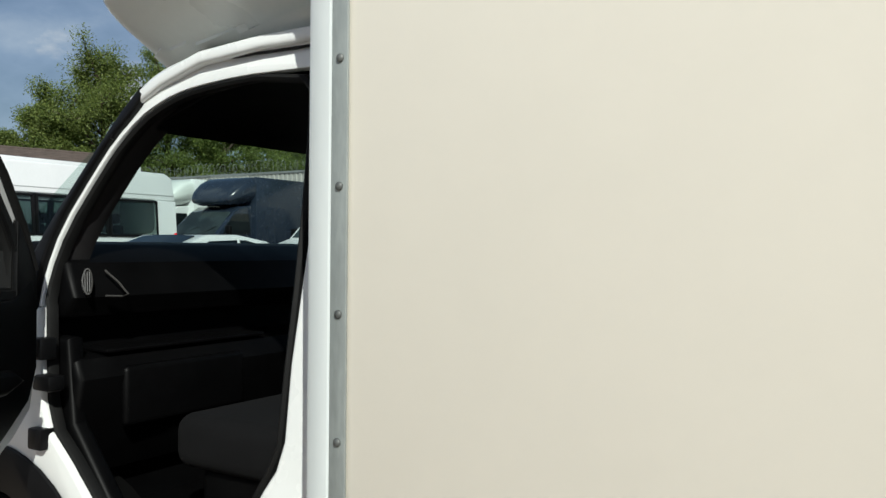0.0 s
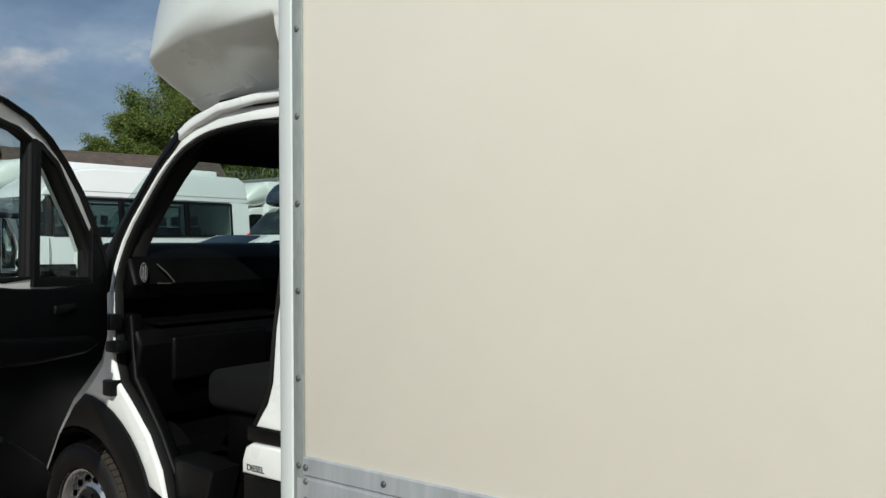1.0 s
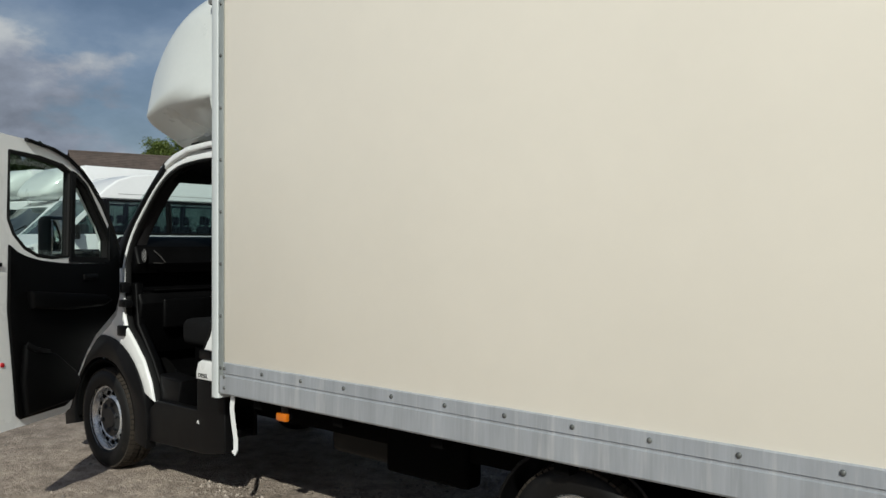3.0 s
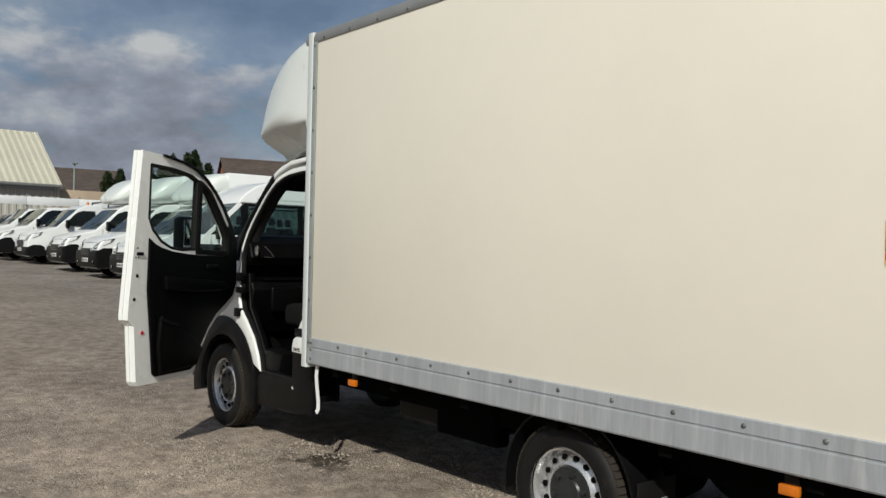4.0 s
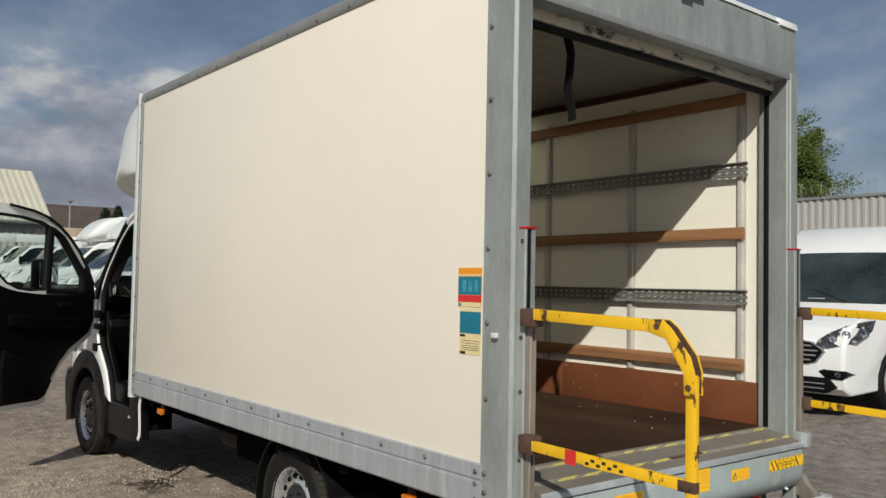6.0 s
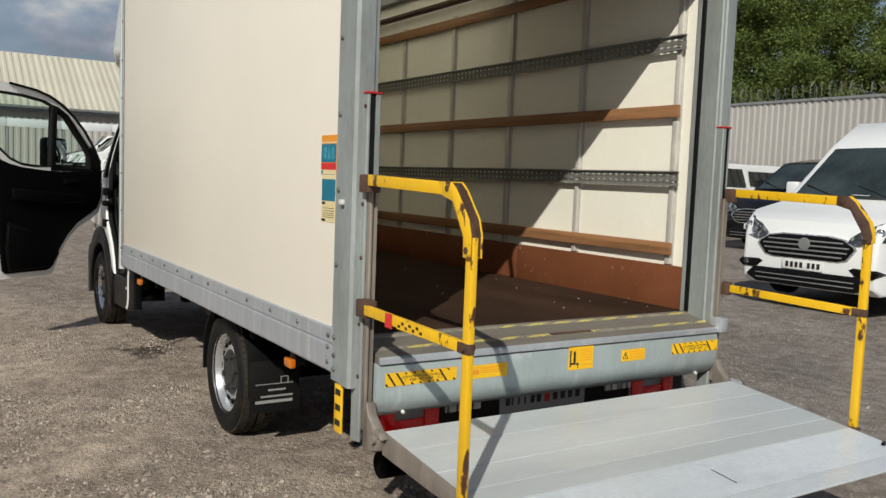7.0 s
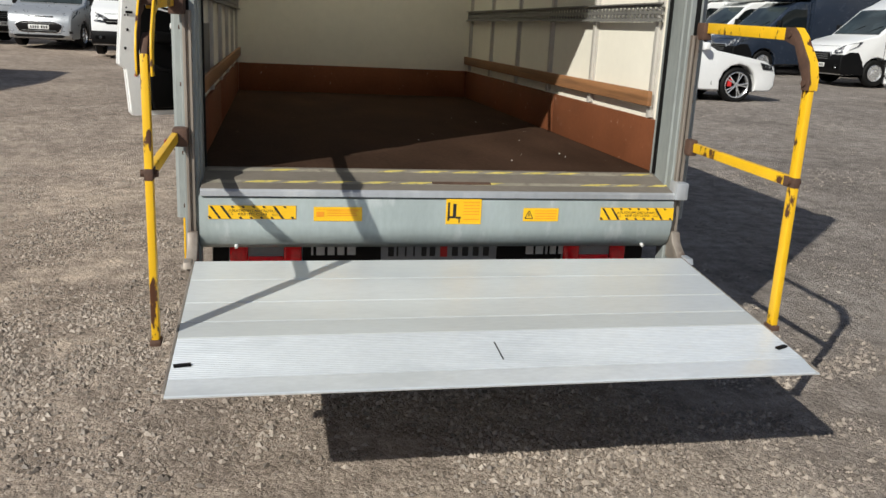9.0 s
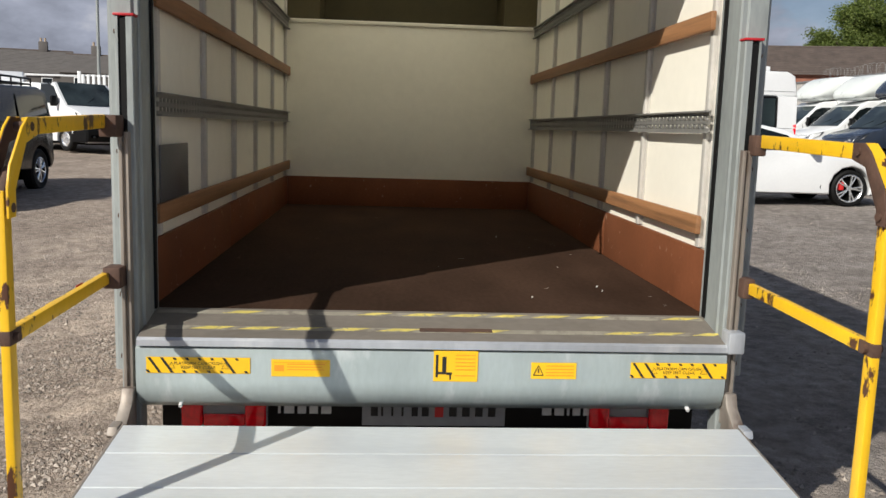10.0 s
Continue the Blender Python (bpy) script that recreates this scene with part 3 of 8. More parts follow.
part("bulkhead_capping", box(B(), X0 + 0.015, X0 + 0.075, YL + 0.03, YR - 0.03, 2.275, 2.305, 0.006), LINING, van)
# closed front of the overhead pod; the pod's shade is put into its lining colour
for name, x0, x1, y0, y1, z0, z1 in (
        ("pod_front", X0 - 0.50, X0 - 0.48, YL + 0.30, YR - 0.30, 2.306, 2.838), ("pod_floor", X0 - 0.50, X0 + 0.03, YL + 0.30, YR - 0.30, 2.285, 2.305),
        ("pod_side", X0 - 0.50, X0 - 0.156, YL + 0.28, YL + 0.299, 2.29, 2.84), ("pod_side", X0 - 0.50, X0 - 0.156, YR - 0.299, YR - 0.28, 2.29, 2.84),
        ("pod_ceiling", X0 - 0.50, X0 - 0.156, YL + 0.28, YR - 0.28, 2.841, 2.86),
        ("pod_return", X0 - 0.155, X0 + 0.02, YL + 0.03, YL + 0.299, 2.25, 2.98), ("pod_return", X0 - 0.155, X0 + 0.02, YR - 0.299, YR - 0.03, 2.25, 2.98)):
    part(name, box(B(), x0, x1, y0, y1, z0, z1), POD, van, "olive lining of the overhead pod, shade put into its colour")

# brown kick boards in two lengths
for y0, y1 in ((YL + 0.042, YL + 0.060), (YR - 0.060, YR - 0.042)):
    for x0, x1 in ((X0 + 0.06, 1.28), (1.284, 2.72)):
        part("kickboard", box(B(), x0, x1, y0, y1, ZF + 0.001, 1.095, 0.003), KICK, van, "brown wooden kickboard with scrapes")
part("kickboard", box(B(), X0 + 0.062, X0 + 0.080, YL + 0.062, YR - 0.062, ZF + 0.001, 1.095, 0.003), KICK, van, "brown wooden kickboard")

rnd = random.Random(21)
bm = B()
for i in range(18):
    x, y = rnd.uniform(0.6, 2.65), YR - 0.09 - abs(rnd.gauss(0, 0.34))
    a = rnd.uniform(0, 3.1)
    l_, w_ = rnd.uniform(0.003, 0.013), rnd.uniform(0.0012, 0.003)
    c_, s_ = math.cos(a), math.sin(a)
    vs = [bm.verts.new((x + u * l_ * c_ - q * w_ * s_, y + u * l_ * s_ + q * w_ * c_, ZF + 0.0015 + 0.003 * (u > 0))) for u, q in ((-1, -1), (1, -1), (1, 1), (-1, 1))]
    bm.faces.new(vs)
tagged(part("floor_litter", bm, WHITE_INK, None, smooth=False), "pale wood chips and dust on the load floor", "litter", kind="stuff")

# uprights, battens and lashing tracks on both inner walls
UPX = (2.585, 1.835, 1.12, 0.405, -0.33, -1.05)
for side in (0, 1):
    s = 1 if side == 0 else -1
    w = YL + 0.041 if side == 0 else YR - 0.041
    for x in UPX:
        bm = B()
        box(bm, x - 0.030, x + 0.030, min(w, w + s * 0.004), max(w, w + s * 0.004), 1.10, 2.70)
        box(bm, x - 0.016, x + 0.016, min(w + s * 0.003, w + s * 0.020), max(w + s * 0.003, w + s * 0.020), 1.10, 2.70, 0.003)
        part("upright", bm, UPRIGHT, van, "galvanised wall upright")
    for z in (2.64, 1.90, 1.18):
        y0, y1 = sorted((w + s * 0.0205, w + s * 0.040))
        part("batten", box(B(), X0 + 0.07, 2.62 if side else 2.68, y0, y1, z - 0.030, z + 0.036, 0.004), WOOD, van, "worn pine batten")
    for z in (2.255, 1.552):
        bm = B()
        a, b = w + s * 0.0205, w + s * 0.026
        xs = [X0 + 0.08 + 0.05 * i for i in range(76)]
        for zz in (z + 0.031, z, z - 0.031):
            y0, y1 = sorted((a, b))
            box(bm, xs[0], 2.635, y0, y1, zz - 0.009, zz + 0.009)
        for zz in (z + 0.0155, z - 0.0155):
            for i in range(78):
                x = X0 + 0.08 + 0.048 * i
                y0, y1 = sorted((a, b))
                box(bm, x, x + 0.020, y0, y1, zz - 0.010, zz + 0.010)
        for zz in (z + 0.037, z - 0.037):
            y0, y1 = sorted((a, w + s * 0.040))
            box(bm, xs[0], 2.635, y0, y1, zz - 0.003, zz + 0.003)
        part("lashing_track", bm, TRACK, van, "perforated galvanised lashing track", smooth=False)
# galvanised cover plate on the near inner wall, its dark reflection painted as grey
part("cover_plate", box(B(), 2.22, 2.62, YL + 0.062, YL + 0.070, 1.215, 1.415, 0.003), COVERGREY, van, "metal cover plate, dark reflection put into its grey")

# rear frame
def post_profile(side):
    o = -1 if side == 0 else 1
    y = YL if side == 0 else YR
    return [(2.706, y + o * 0.008), (2.800, y + o * 0.010), (2.806, y + o * 0.018), (2.868, y + o * 0.018), (2.880, y + o * 0.006), (2.880, y - o * 0.055),
            (2.872, y - o * 0.060), (2.872, y - o * 0.074), (2.865, y - o * 0.079), (2.712, y - o * 0.079), (2.712, y - o * 0.035), (2.706, y - o * 0.03)]


for side in (0, 1):
    o = -1 if side == 0 else 1
    y = YL if side == 0 else YR
    post = part("rear_post", prism(B(), post_profile(side), "z", 0.70, 2.74), GALV, van, "galvanised rear corner post")
    if side == 0:
        for i in range(6):
            shared("rivet", RIVET, post, pose(2.735, YL - 0.010, 1.158 + 0.289 * i))
        for z in (0.872, 0.80, 0.745):
            shared("rivet", RIVET, post, pose(2.732, YL - 0.010, z))
        part("tie_hook", box(B(), 2.775, 2.805, YL - 0.030, YL - 0.008, 1.392, 1.412, 0.004), WHITE_INK, post, "small white plastic clip")
    part("door_seal", box(B(), 2.742, 2.770, *sorted((y - o * 0.080, y - o * 0.086)), ZF + 0.005, 2.70, 0.003), RUBBER, van, "black rubber door runner")
# header over the opening
pts = [(2.70, 2.70), (2.868, 2.70), (2.876, 2.708), (2.876, 2.955), (2.862, 2.99), (2.83, 3.015), (2.70, 3.022)]
part("rear_header", prism(B(), pts, "y", YL - 0.004, YR + 0.004, 0.004), GALV, van, "galvanised header over the rear opening")
part("header_trim", box(B(), 2.868, 2.884, YL + 0.09, YR - 0.09, 2.700, 2.728, 0.003), TOPRAIL, van)
pts = [(2.70, 2.99), (2.884, 2.975), (2.878, 3.010), (2.84, 3.032), (2.70, 3.036)]
part("roof_corner_cap", prism(B(), pts, "y", YR - 0.16, YR + 0.008, 0.004), WHITE, van, "white roof corner cap")
part("roof_capping", prism(B(), [(2.70, 3.012), (2.872, 2.992), (2.85, 3.026), (2.70, 3.034)], "y", YL + 0.02, YR - 0.16), WHITE, van)
part("roof_corner_cap", prism(B(), pts, "y", YL - 0.008, YL + 0.02, 0.004), WHITE, van, "white roof corner cap")
# rolled-up shutter: its lower edge, rollers and side tracks under the ceiling
bm = B()
box(bm, 2.745, 2.80, YL + 0.088, YR - 0.088, 2.655, 2.715, 0.004)
shutter = part("roller_shutter", bm, EDGE, van, "cream edge of the rolled-up shutter")
part("shutter_seal", box(B(), 2.752, 2.79, YL + 0.088, YR - 0.088, 2.630, 2.654, 0.006), RUBBER, shutter, "dirty black rubber seal")
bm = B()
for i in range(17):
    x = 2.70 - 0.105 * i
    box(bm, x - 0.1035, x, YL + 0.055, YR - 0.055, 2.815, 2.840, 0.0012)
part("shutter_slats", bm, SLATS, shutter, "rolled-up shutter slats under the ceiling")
for y in (YL + 0.085, YR - 0.085):
    bm = B()
    box(bm, X0 + 0.2, 2.72, y - 0.022, y + 0.022, 2.775, 2.790, 0.002)
    box(bm, X0 + 0.2, 2.72, y - 0.022, y - 0.018, 2.775, 2.81)
    part("shutter_track", bm, RUST, van, "dark shutter track")
# lamp over the opening and the pull strap
lamp = part("marker_lamp", box(B(), 2.878, 2.925, YC + 0.02, YC + 0.13, 2.965, 3.005, 0.006), RED, van, "red rear marker lamp")
part("lamp_bracket", box(B(), 2.870, 2.915, YC - 0.03, YC + 0.05, 2.930, 2.975, 0.005), GALV, lamp, "bent metal lamp bracket")
bm = B()
sweep(bm, [(2.66, 1.98, 2.80), (2.665, 1.985, 2.70), (2.69, 1.99, 2.60), (2.675, 2.0, 2.52), (2.66, 2.0, 2.45), (2.68, 2.005, 2.38), (2.685, 2.01, 2.31)],
      [(0.022, 0.002), (-0.022, 0.002), (-0.022, -0.002), (0.022, -0.002)], up=(0, 1, 0.1))
part("pull_strap", bm, RUBBER, van, "grey-black webbing pull strap")
part("interior_lamp", box(B(), 0.9, 1.35, YC - 0.09, YC + 0.09, 2.86, 2.884, 0.008), PLATEW, van, "unlit white ceiling lamp")

# worn metal sill with yellow dashes
sill_pts = [(2.735, ZF + 0.004), (2.950, 0.826), (2.958, 0.818), (2.958, 0.800), (2.735, 0.800)]
tread = part("sill_tread", prism(B(), sill_pts, "y", YL + 0.075, YR - 0.075), TREAD, van, "worn grey metal sill")
part("sill_nosing", prism(B(), [(2.9505, 0.8268), (2.9600, 0.8190), (2.9600, 0.8005), (2.9505, 0.8005)], "y", YL + 0.074, YR - 0.074, 0.001), ALU, tread, "bare metal sill edge")
part("sill_recess", prism(B(), [(2.866, 0.8430), (2.890, 0.8376), (2.890, 0.8420), (2.866, 0.8474)], "y", 2.46, 2.70), RUST, tread, "rusty slot in the sill")
rnd = random.Random(5)
for xx in (2.752, 2.868):
    zs = lambda x_: ZF + 0.004 - (x_ - 2.735) * 0.2233
    part("sill_strip", prism(B(), [(xx, zs(xx) + 0.0002), (xx, zs(xx) + 0.0012), (xx + 0.026, zs(xx + 0.026) + 0.0012), (xx + 0.026, zs(xx + 0.026) + 0.0002)], "y", YL + 0.09, YR - 0.09), SILLSTRIP, tread, "worn grey paint strip")
for xx, ys in ((2.755, YL + 0.30), (2.871, YL + 0.22)):
    y = ys
    while y < YR - 0.16:
        ln = rnd.uniform(0.07, 0.10)
        if rnd.random() < 0.9:
            pts = [(y, 0), (y + ln, 0), (y + ln + 0.055, 1), (y + 0.055, 1)]
            bm = B()
            vs = []
            for yy, k in pts:
                x_ = xx + 0.020 * (1 - k)
                vs.append(bm.verts.new((x_, yy, ZF + 0.004 - (x_ - 2.735) * 0.2233 + 0.0020)))
            bm.faces.new(vs)
            bmesh.ops.recalc_face_normals(bm, faces=bm.faces)
            part("hazard_dash", bm, DASH, tread, "worn yellow dash")
        y += 0.150
# lift beam below the sill, rounded at its foot
pts = [(2.938, 0.799), (2.952, 0.790), (2.953, 0.690), (2.948, 0.652), (2.930, 0.612), (2.895, 0.587), (2.80, 0.578), (2.76, 0.59), (2.76, 0.799)]
beam = part("lift_beam", prism(B(), pts, "y", YL + 0.068, YR - 0.068, 0.003), LIFTGREY, van, "blue-grey painted lift beam with scuffs")
for y, mat in ((1.70, PLATEW), (3.36, PLATEW)):
    part("bolt", lathe(B(), [(0.0, 0.02), (0.006, 0.02), (0.008, 0.0)], (2.915, y, 0.603), (1, 0, -0.4), 8), mat, beam)


def label(name, y0, y1, z0, z1, mat, text, x=2.9535):
    return part(name, box(B(), x, x + 0.0015, y0, y1, z0, z1), mat, beam, text, smooth=False)


def bars(parent, rows, mat, x=2.9555):
    bm = B()
    for y0, y1, z0, z1 in rows:
        box(bm, x, x + 0.0006, y0, y1, z0, z1)
    part("print", bm, mat, parent, smooth=False)


def lettering(parent, body_, size, y, z, x=2.9556):
    """Small upright black lettering centred at y on the beam's face."""
    fc = bpy.data.curves.new("lettering", "FONT")
    fc.body, fc.size, fc.extrude, fc.align_x = body_, size, 0.0002, "CENTER"
    tmp = bpy.data.objects.new("lettering", fc)
    scene.collection.objects.link(tmp)
    me = bpy.data.meshes.new_from_object(tmp.evaluated_get(bpy.context.evaluated_depsgraph_get()))
    bpy.data.objects.remove(tmp)
    bpy.data.curves.remove(fc)
    me.transform(pose(x, y, z, 90, 0, 90))
    me.materials.clear()
    me.materials.append(LABEL_K)
    ob = new("lettering", me)
    ob.parent = parent
    ob["kind"] = "stuff"


def stripes(parent, y0, y1, z0, z1, x=2.9555):
    """Slanted black hazard bars at both ends, ticks along both edges, two warning triangles and the wording between."""
    bm = B()
    xx = x + 0.0006

    def slant(a, k0, k1, w_=0.009):
        f = lambda k: a + 0.034 * (1 - k)
        zz = lambda k: z0 + 0.0015 + (z1 - z0 - 0.003) * k
        bm.faces.new([bm.verts.new(p) for p in ((xx, f(k0), zz(k0)), (xx, f(k0) + w_, zz(k0)), (xx, f(k1) + w_, zz(k1)), (xx, f(k1), zz(k1)))])

    for i in range(8):
        a = y0 + 0.004 + i * 0.0385
        if i in (0, 1, 6):
            slant(a, 0.0, 1.0)
        else:
            slant(a, 0.84, 1.0)
            slant(a, 0.0, 0.16)
    slant(y0 - 0.034 + 0.004, 0.0, 0.2)
    for yc in (y0 + 0.078, y1 - 0.078):
        for a, b in (((-0.011, 0.016), (0.0, 0.036)), ((0.0, 0.036), (0.011, 0.016)), ((0.011, 0.016), (-0.011, 0.016))):
            rod(bm, (xx, yc + a[0], z0 + a[1]), (xx, yc + b[0], z0 + b[1]), 0.0006, 4)
    bmesh.ops.recalc_face_normals(bm, faces=bm.faces)
    part("print", bm, LABEL_K, parent, smooth=False)
    lettering(parent, "PLATFORM CAN CRUSH", 0.0138, (y0 + y1) / 2, z0 + 0.0275)
    lettering(parent, "KEEP FEET CLEAR", 0.0138, (y0 + y1) / 2, z0 + 0.0145)


for y0 in (1.602, 3.150):
    lb = label("warning_label", y0, y0 + 0.322, 0.712, 0.764, LABEL_Y, "yellow label with black hazard stripes")
    stripes(lb, y0, y0 + 0.322, 0.712, 0.764)
lb = label("warning_label", 1.99, 2.175, 0.705, 0.760, LABEL_Y, "plain yellow notice label")
bars(lb, [(1.998, 2.165, 0.750, 0.7515), (2.0, 2.03, 0.722, 0.742), (2.04, 2.16, 0.744, 0.747), (2.04, 2.15, 0.735, 0.738), (2.04, 2.155, 0.726, 0.729)], LABEL_O)
lb = label("warning_label", 2.505, 2.648, 0.694, 0.795, LABEL_Y, "yellow label with a black lift pictogram")
bars(lb, [(2.512, 2.520, 0.708, 0.782), (2.520, 2.545, 0.718, 0.726), (2.533, 2.546, 0.726, 0.776), (2.546, 2.565, 0.716, 0.724), (2.557, 2.562, 0.70, 0.716)], LABEL_K)
bars(lb, [(2.575, 2.64, z, z + 0.003) for z in (0.78, 0.768, 0.756, 0.744, 0.732, 0.712)], LABEL_O)
lb = label("warning_label", 2.822, 2.970, 0.706, 0.760, LABEL_Y, "yellow label with a warning triangle")
bm = B()
for a, b in (((2.830, 0.718), (2.846, 0.750)), ((2.846, 0.750), (2.862, 0.718)), ((2.862, 0.718), (2.830, 0.718))):
    rod(bm, (2.9555, a[0], a[1]), (2.9555, b[0], b[1]), 0.0015, 5)
rod(bm, (2.9555, 2.846, 0.726), (2.9555, 2.846, 0.739), 0.002, 5)
part("print", bm, LABEL_K, lb)
bars(lb, [(2.87, 2.962, z, z + 0.003) for z in (0.748, 0.737, 0.726, 0.716)], LABEL_O)

# rear light bar under the beam
bar = part("rear_bumper_bar", box(B(), 2.70, 2.775, YL + 0.10, YR - 0.10, 0.470, 0.600, 0.008), BLACK, van, "black rear bumper bar")
for y0, y1 in ((1.665, 1.955), (3.06, 3.35)):
    lens = part("tail_light", box(B(), 2.772, 2.782, y0, y1, 0.475, 0.597, 0.004), PLATEY, van, "rear light unit, red at both ends")
    for ya, yb in ((y0 + 0.004, y0 + 0.075), (y1 - 0.075, y1 - 0.004)):
        part("red_lens", box(B(), 2.780, 2.802, ya, yb, 0.479, 0.593, 0.010, 3), RED, lens, "red ribbed lens")
    part("red_lens", box(B(), 2.780, 2.792, y0 + 0.076, y1 - 0.076, 0.479, 0.520, 0.004), RED, lens)
    part("light_body", box(B(), 2.74, 2.776, y0 - 0.01, y1 + 0.01, 0.465, 0.603, 0.004), BLACK, lens)
plate_ = part("number_plate_holder", box(B(), 2.774, 2.781, 2.275, 2.77, 0.480, 0.595, 0.003), PLATEY, van, "grey dealer plate with raised lettering")
bm = B()
for i, w_ in enumerate((0.04, 0.012, 0.012, 0.012, 0.036, 0.040)):
    y = 2.305 + i * 0.035
    box(bm, 2.781, 2.784, y, y + w_ * 0.6, 0.515, 0.575 if w_ < 0.02 else 0.555, 0.001)
for i in range(4):
    y = 2.575 + i * 0.045
    box(bm, 2.781, 2.784, y, y + 0.026, 0.515, 0.555, 0.001)
part("print", bm, LABEL_K, plate_)
part("print", box(B(), 2.781, 2.784, 2.525, 2.555, 0.512, 0.578, 0.001), LABEL_R, plate_)
for a, ws in ((1.99, (0.008, 0.034, 0.028, 0.028, 0.034)), (2.90, (0.032, 0.032, 0.008, 0.026, 0.034))):
    bm = B()
    y = a
    for w_ in ws:
        box(bm, 2.774, 2.784, y, y + w_, 0.522, 0.560, 0.0008)
        y += w_ + 0.012
    part("print", bm, WHITE_INK, bar)

# lift columns with red caps, dark slot and rusty hinge lugs
for side in (0, 1):
    o = -1 if side == 0 else 1
    y = 1.543 if side == 0 else 3.494
    ry = 1.496 if side == 0 else 3.526
    bm = B()
    pts = [(2.846, y - 0.028), (2.907, y - 0.028), (2.912, y - 0.024), (2.912, y + o * 0.006 - 0.012), (2.887, y + o * 0.006 - 0.012), (2.887, y + o * 0.006 + 0.012), (2.912, y + o * 0.006 + 0.012), (2.912, y + 0.024), (2.907, y + 0.028), (2.846, y + 0.028)]
    prism(bm, pts, "z", 0.50, 1.805)
    col = part("lift_column", bm, GALV, van, "galvanised lift column with a dark slot")
    # black insert added near the slot's mouth, stands in for the shade inside
    part("column_slot", box(B(), 2.880, 2.907, y + o * 0.006 - 0.0115, y + o * 0.006 + 0.0115, 0.55, 1.80), RUBBER, col)
    part("column_cap", box(B(), 2.844, 2.916, y - 0.031, y + 0.031, 1.806, 1.814, 0.002), REDCAP, col, "red plastic end cap")
    bm = B()
    pts = [(2.912, y - 0.017), (2.932, y - 0.017), (2.936, y - 0.013), (2.936, y - 0.007), (2.924, y - 0.004), (2.924, y + 0.002), (2.936, y + 0.005), (2.936, y + 0.012), (2.912, y + 0.014)]
    prism(bm, pts, "z", 0.55, 1.46)
    part("slide_bar", bm, WORNALU, col, "scratched steel slide bar")
    for z in (1.49, 1.03):
        part("rail_bracket", box(B(), 2.914, 2.972 if side else 2.990, *sorted((y + o * 0.004, ry + o * 0.010)), z - 0.046, z + 0.020, 0.006), RUST, col, "rusty rail bracket")
    for z in (1.76, 1.40, 1.20, 0.95, 0.75):
        part("bolt", lathe(B(), [(0.0075, 0.0), (0.0075, 0.005), (0.0, 0.006)], (2.897, y + o * 0.028, z), (0, o, 0), 8), RUST, col)
    bm = B()
    prism(bm, [(2.93, 0.47), (3.05, 0.505), (3.065, 0.545), (3.03, 0.575), (2.97, 0.62), (2.955, 0.66), (2.93, 0.66)], "y", y - 0.020, y + 0.020, 0.006)
    rod(bm, (3.035, y - 0.036, 0.545), (3.035, y + 0.036, 0.545), 0.017, 12)
    part("hinge_lug", bm, WORNALU, col, "worn rusty hinge lug")
    if side:
        part("slide_block", box(B(), 2.906, 2.975, y - 0.030, y + 0.024, 0.800, 0.872, 0.005), ALU, col, "bare metal slide block")
    # yellow marker plate at the foot of the post
    if side == 0:
        mk = part("marker_plate", box(B(), 2.735, 2.80, YL - 0.004, YL + 0.004, 0.50, 0.69, 0.002), LABEL_Y, van, "yellow marker plate")
        for z in (0.54, 0.60, 0.66):
            part("print", box(B(), 2.745, 2.79, YL - 0.0055, YL - 0.004, z - 0.012, z + 0.012), LABEL_K, mk)

# platform: a wedge of ribbed aluminium planks, tipped down a little
PX0, PX1, PZ0, PZ1 = 3.045, 4.000, 0.575, 0.474
PYL, PYR = 1.556, 3.484
slope = (PZ1 - PZ0) / (PX1 - PX0)
platform = part("lift_platform", prism(B(), [(PX0, PZ0 - 0.014), (PX0 + 0.75, PZ0 + 0.75 * slope - 0.014), (PX1 - 0.004, PZ1 - 0.004), (PX1 - 0.004, PZ1 - 0.007), (PX0 + 0.35, PZ0 + slope * 0.35 - 0.060), (PX0, PZ0 - 0.075)], "y", PYL, PYR),
                PLATE, van, "lowered silver aluminium lift platform")


def plank(xa, xb, ribs, clip=0.0):
    """One extruded plank with fine ribs along the van's width; clip cuts its outer corner off."""
    bm = B()
    zt = lambda x: PZ0 + (x - PX0) * slope
    pts = []
    if ribs == 1:
        pts = [(xa + 0.001, zt(xa) - 0.0012), (xa + 0.003, zt(xa + 0.003)), (xb - 0.003, zt(xb - 0.003)), (xb - 0.001, zt(xb) - 0.0012)]
    for i in range(ribs if ribs > 1 else 0):
        a, b = xa + (xb - xa) * i / ribs, xa + (xb - xa) * (i + 1) / ribs
        m = (b - a)
        dip = 0.0010
        pts += [(a + m * 0.10, zt(a) - dip), (a + m * 0.28, zt(a + m * 0.28) + 0.0004), (a + m * 0.72, zt(a + m * 0.72) + 0.0004), (a + m * 0.90, zt(b) - dip)]
    low = 0.003 if xb > 3.95 else 0.012
    pts += [(xb, zt(xb) - low), (xa, zt(xa) - low)]
    prism(bm, pts, "y", PYL + 0.001, PYR - 0.001)
    if clip:
        for q in bm.verts:
            if q.co.y > 3.0:
                q.co.y -= clip * max(0.0, (q.co.x - xa) / (xb - xa)) ** 2
    return bm


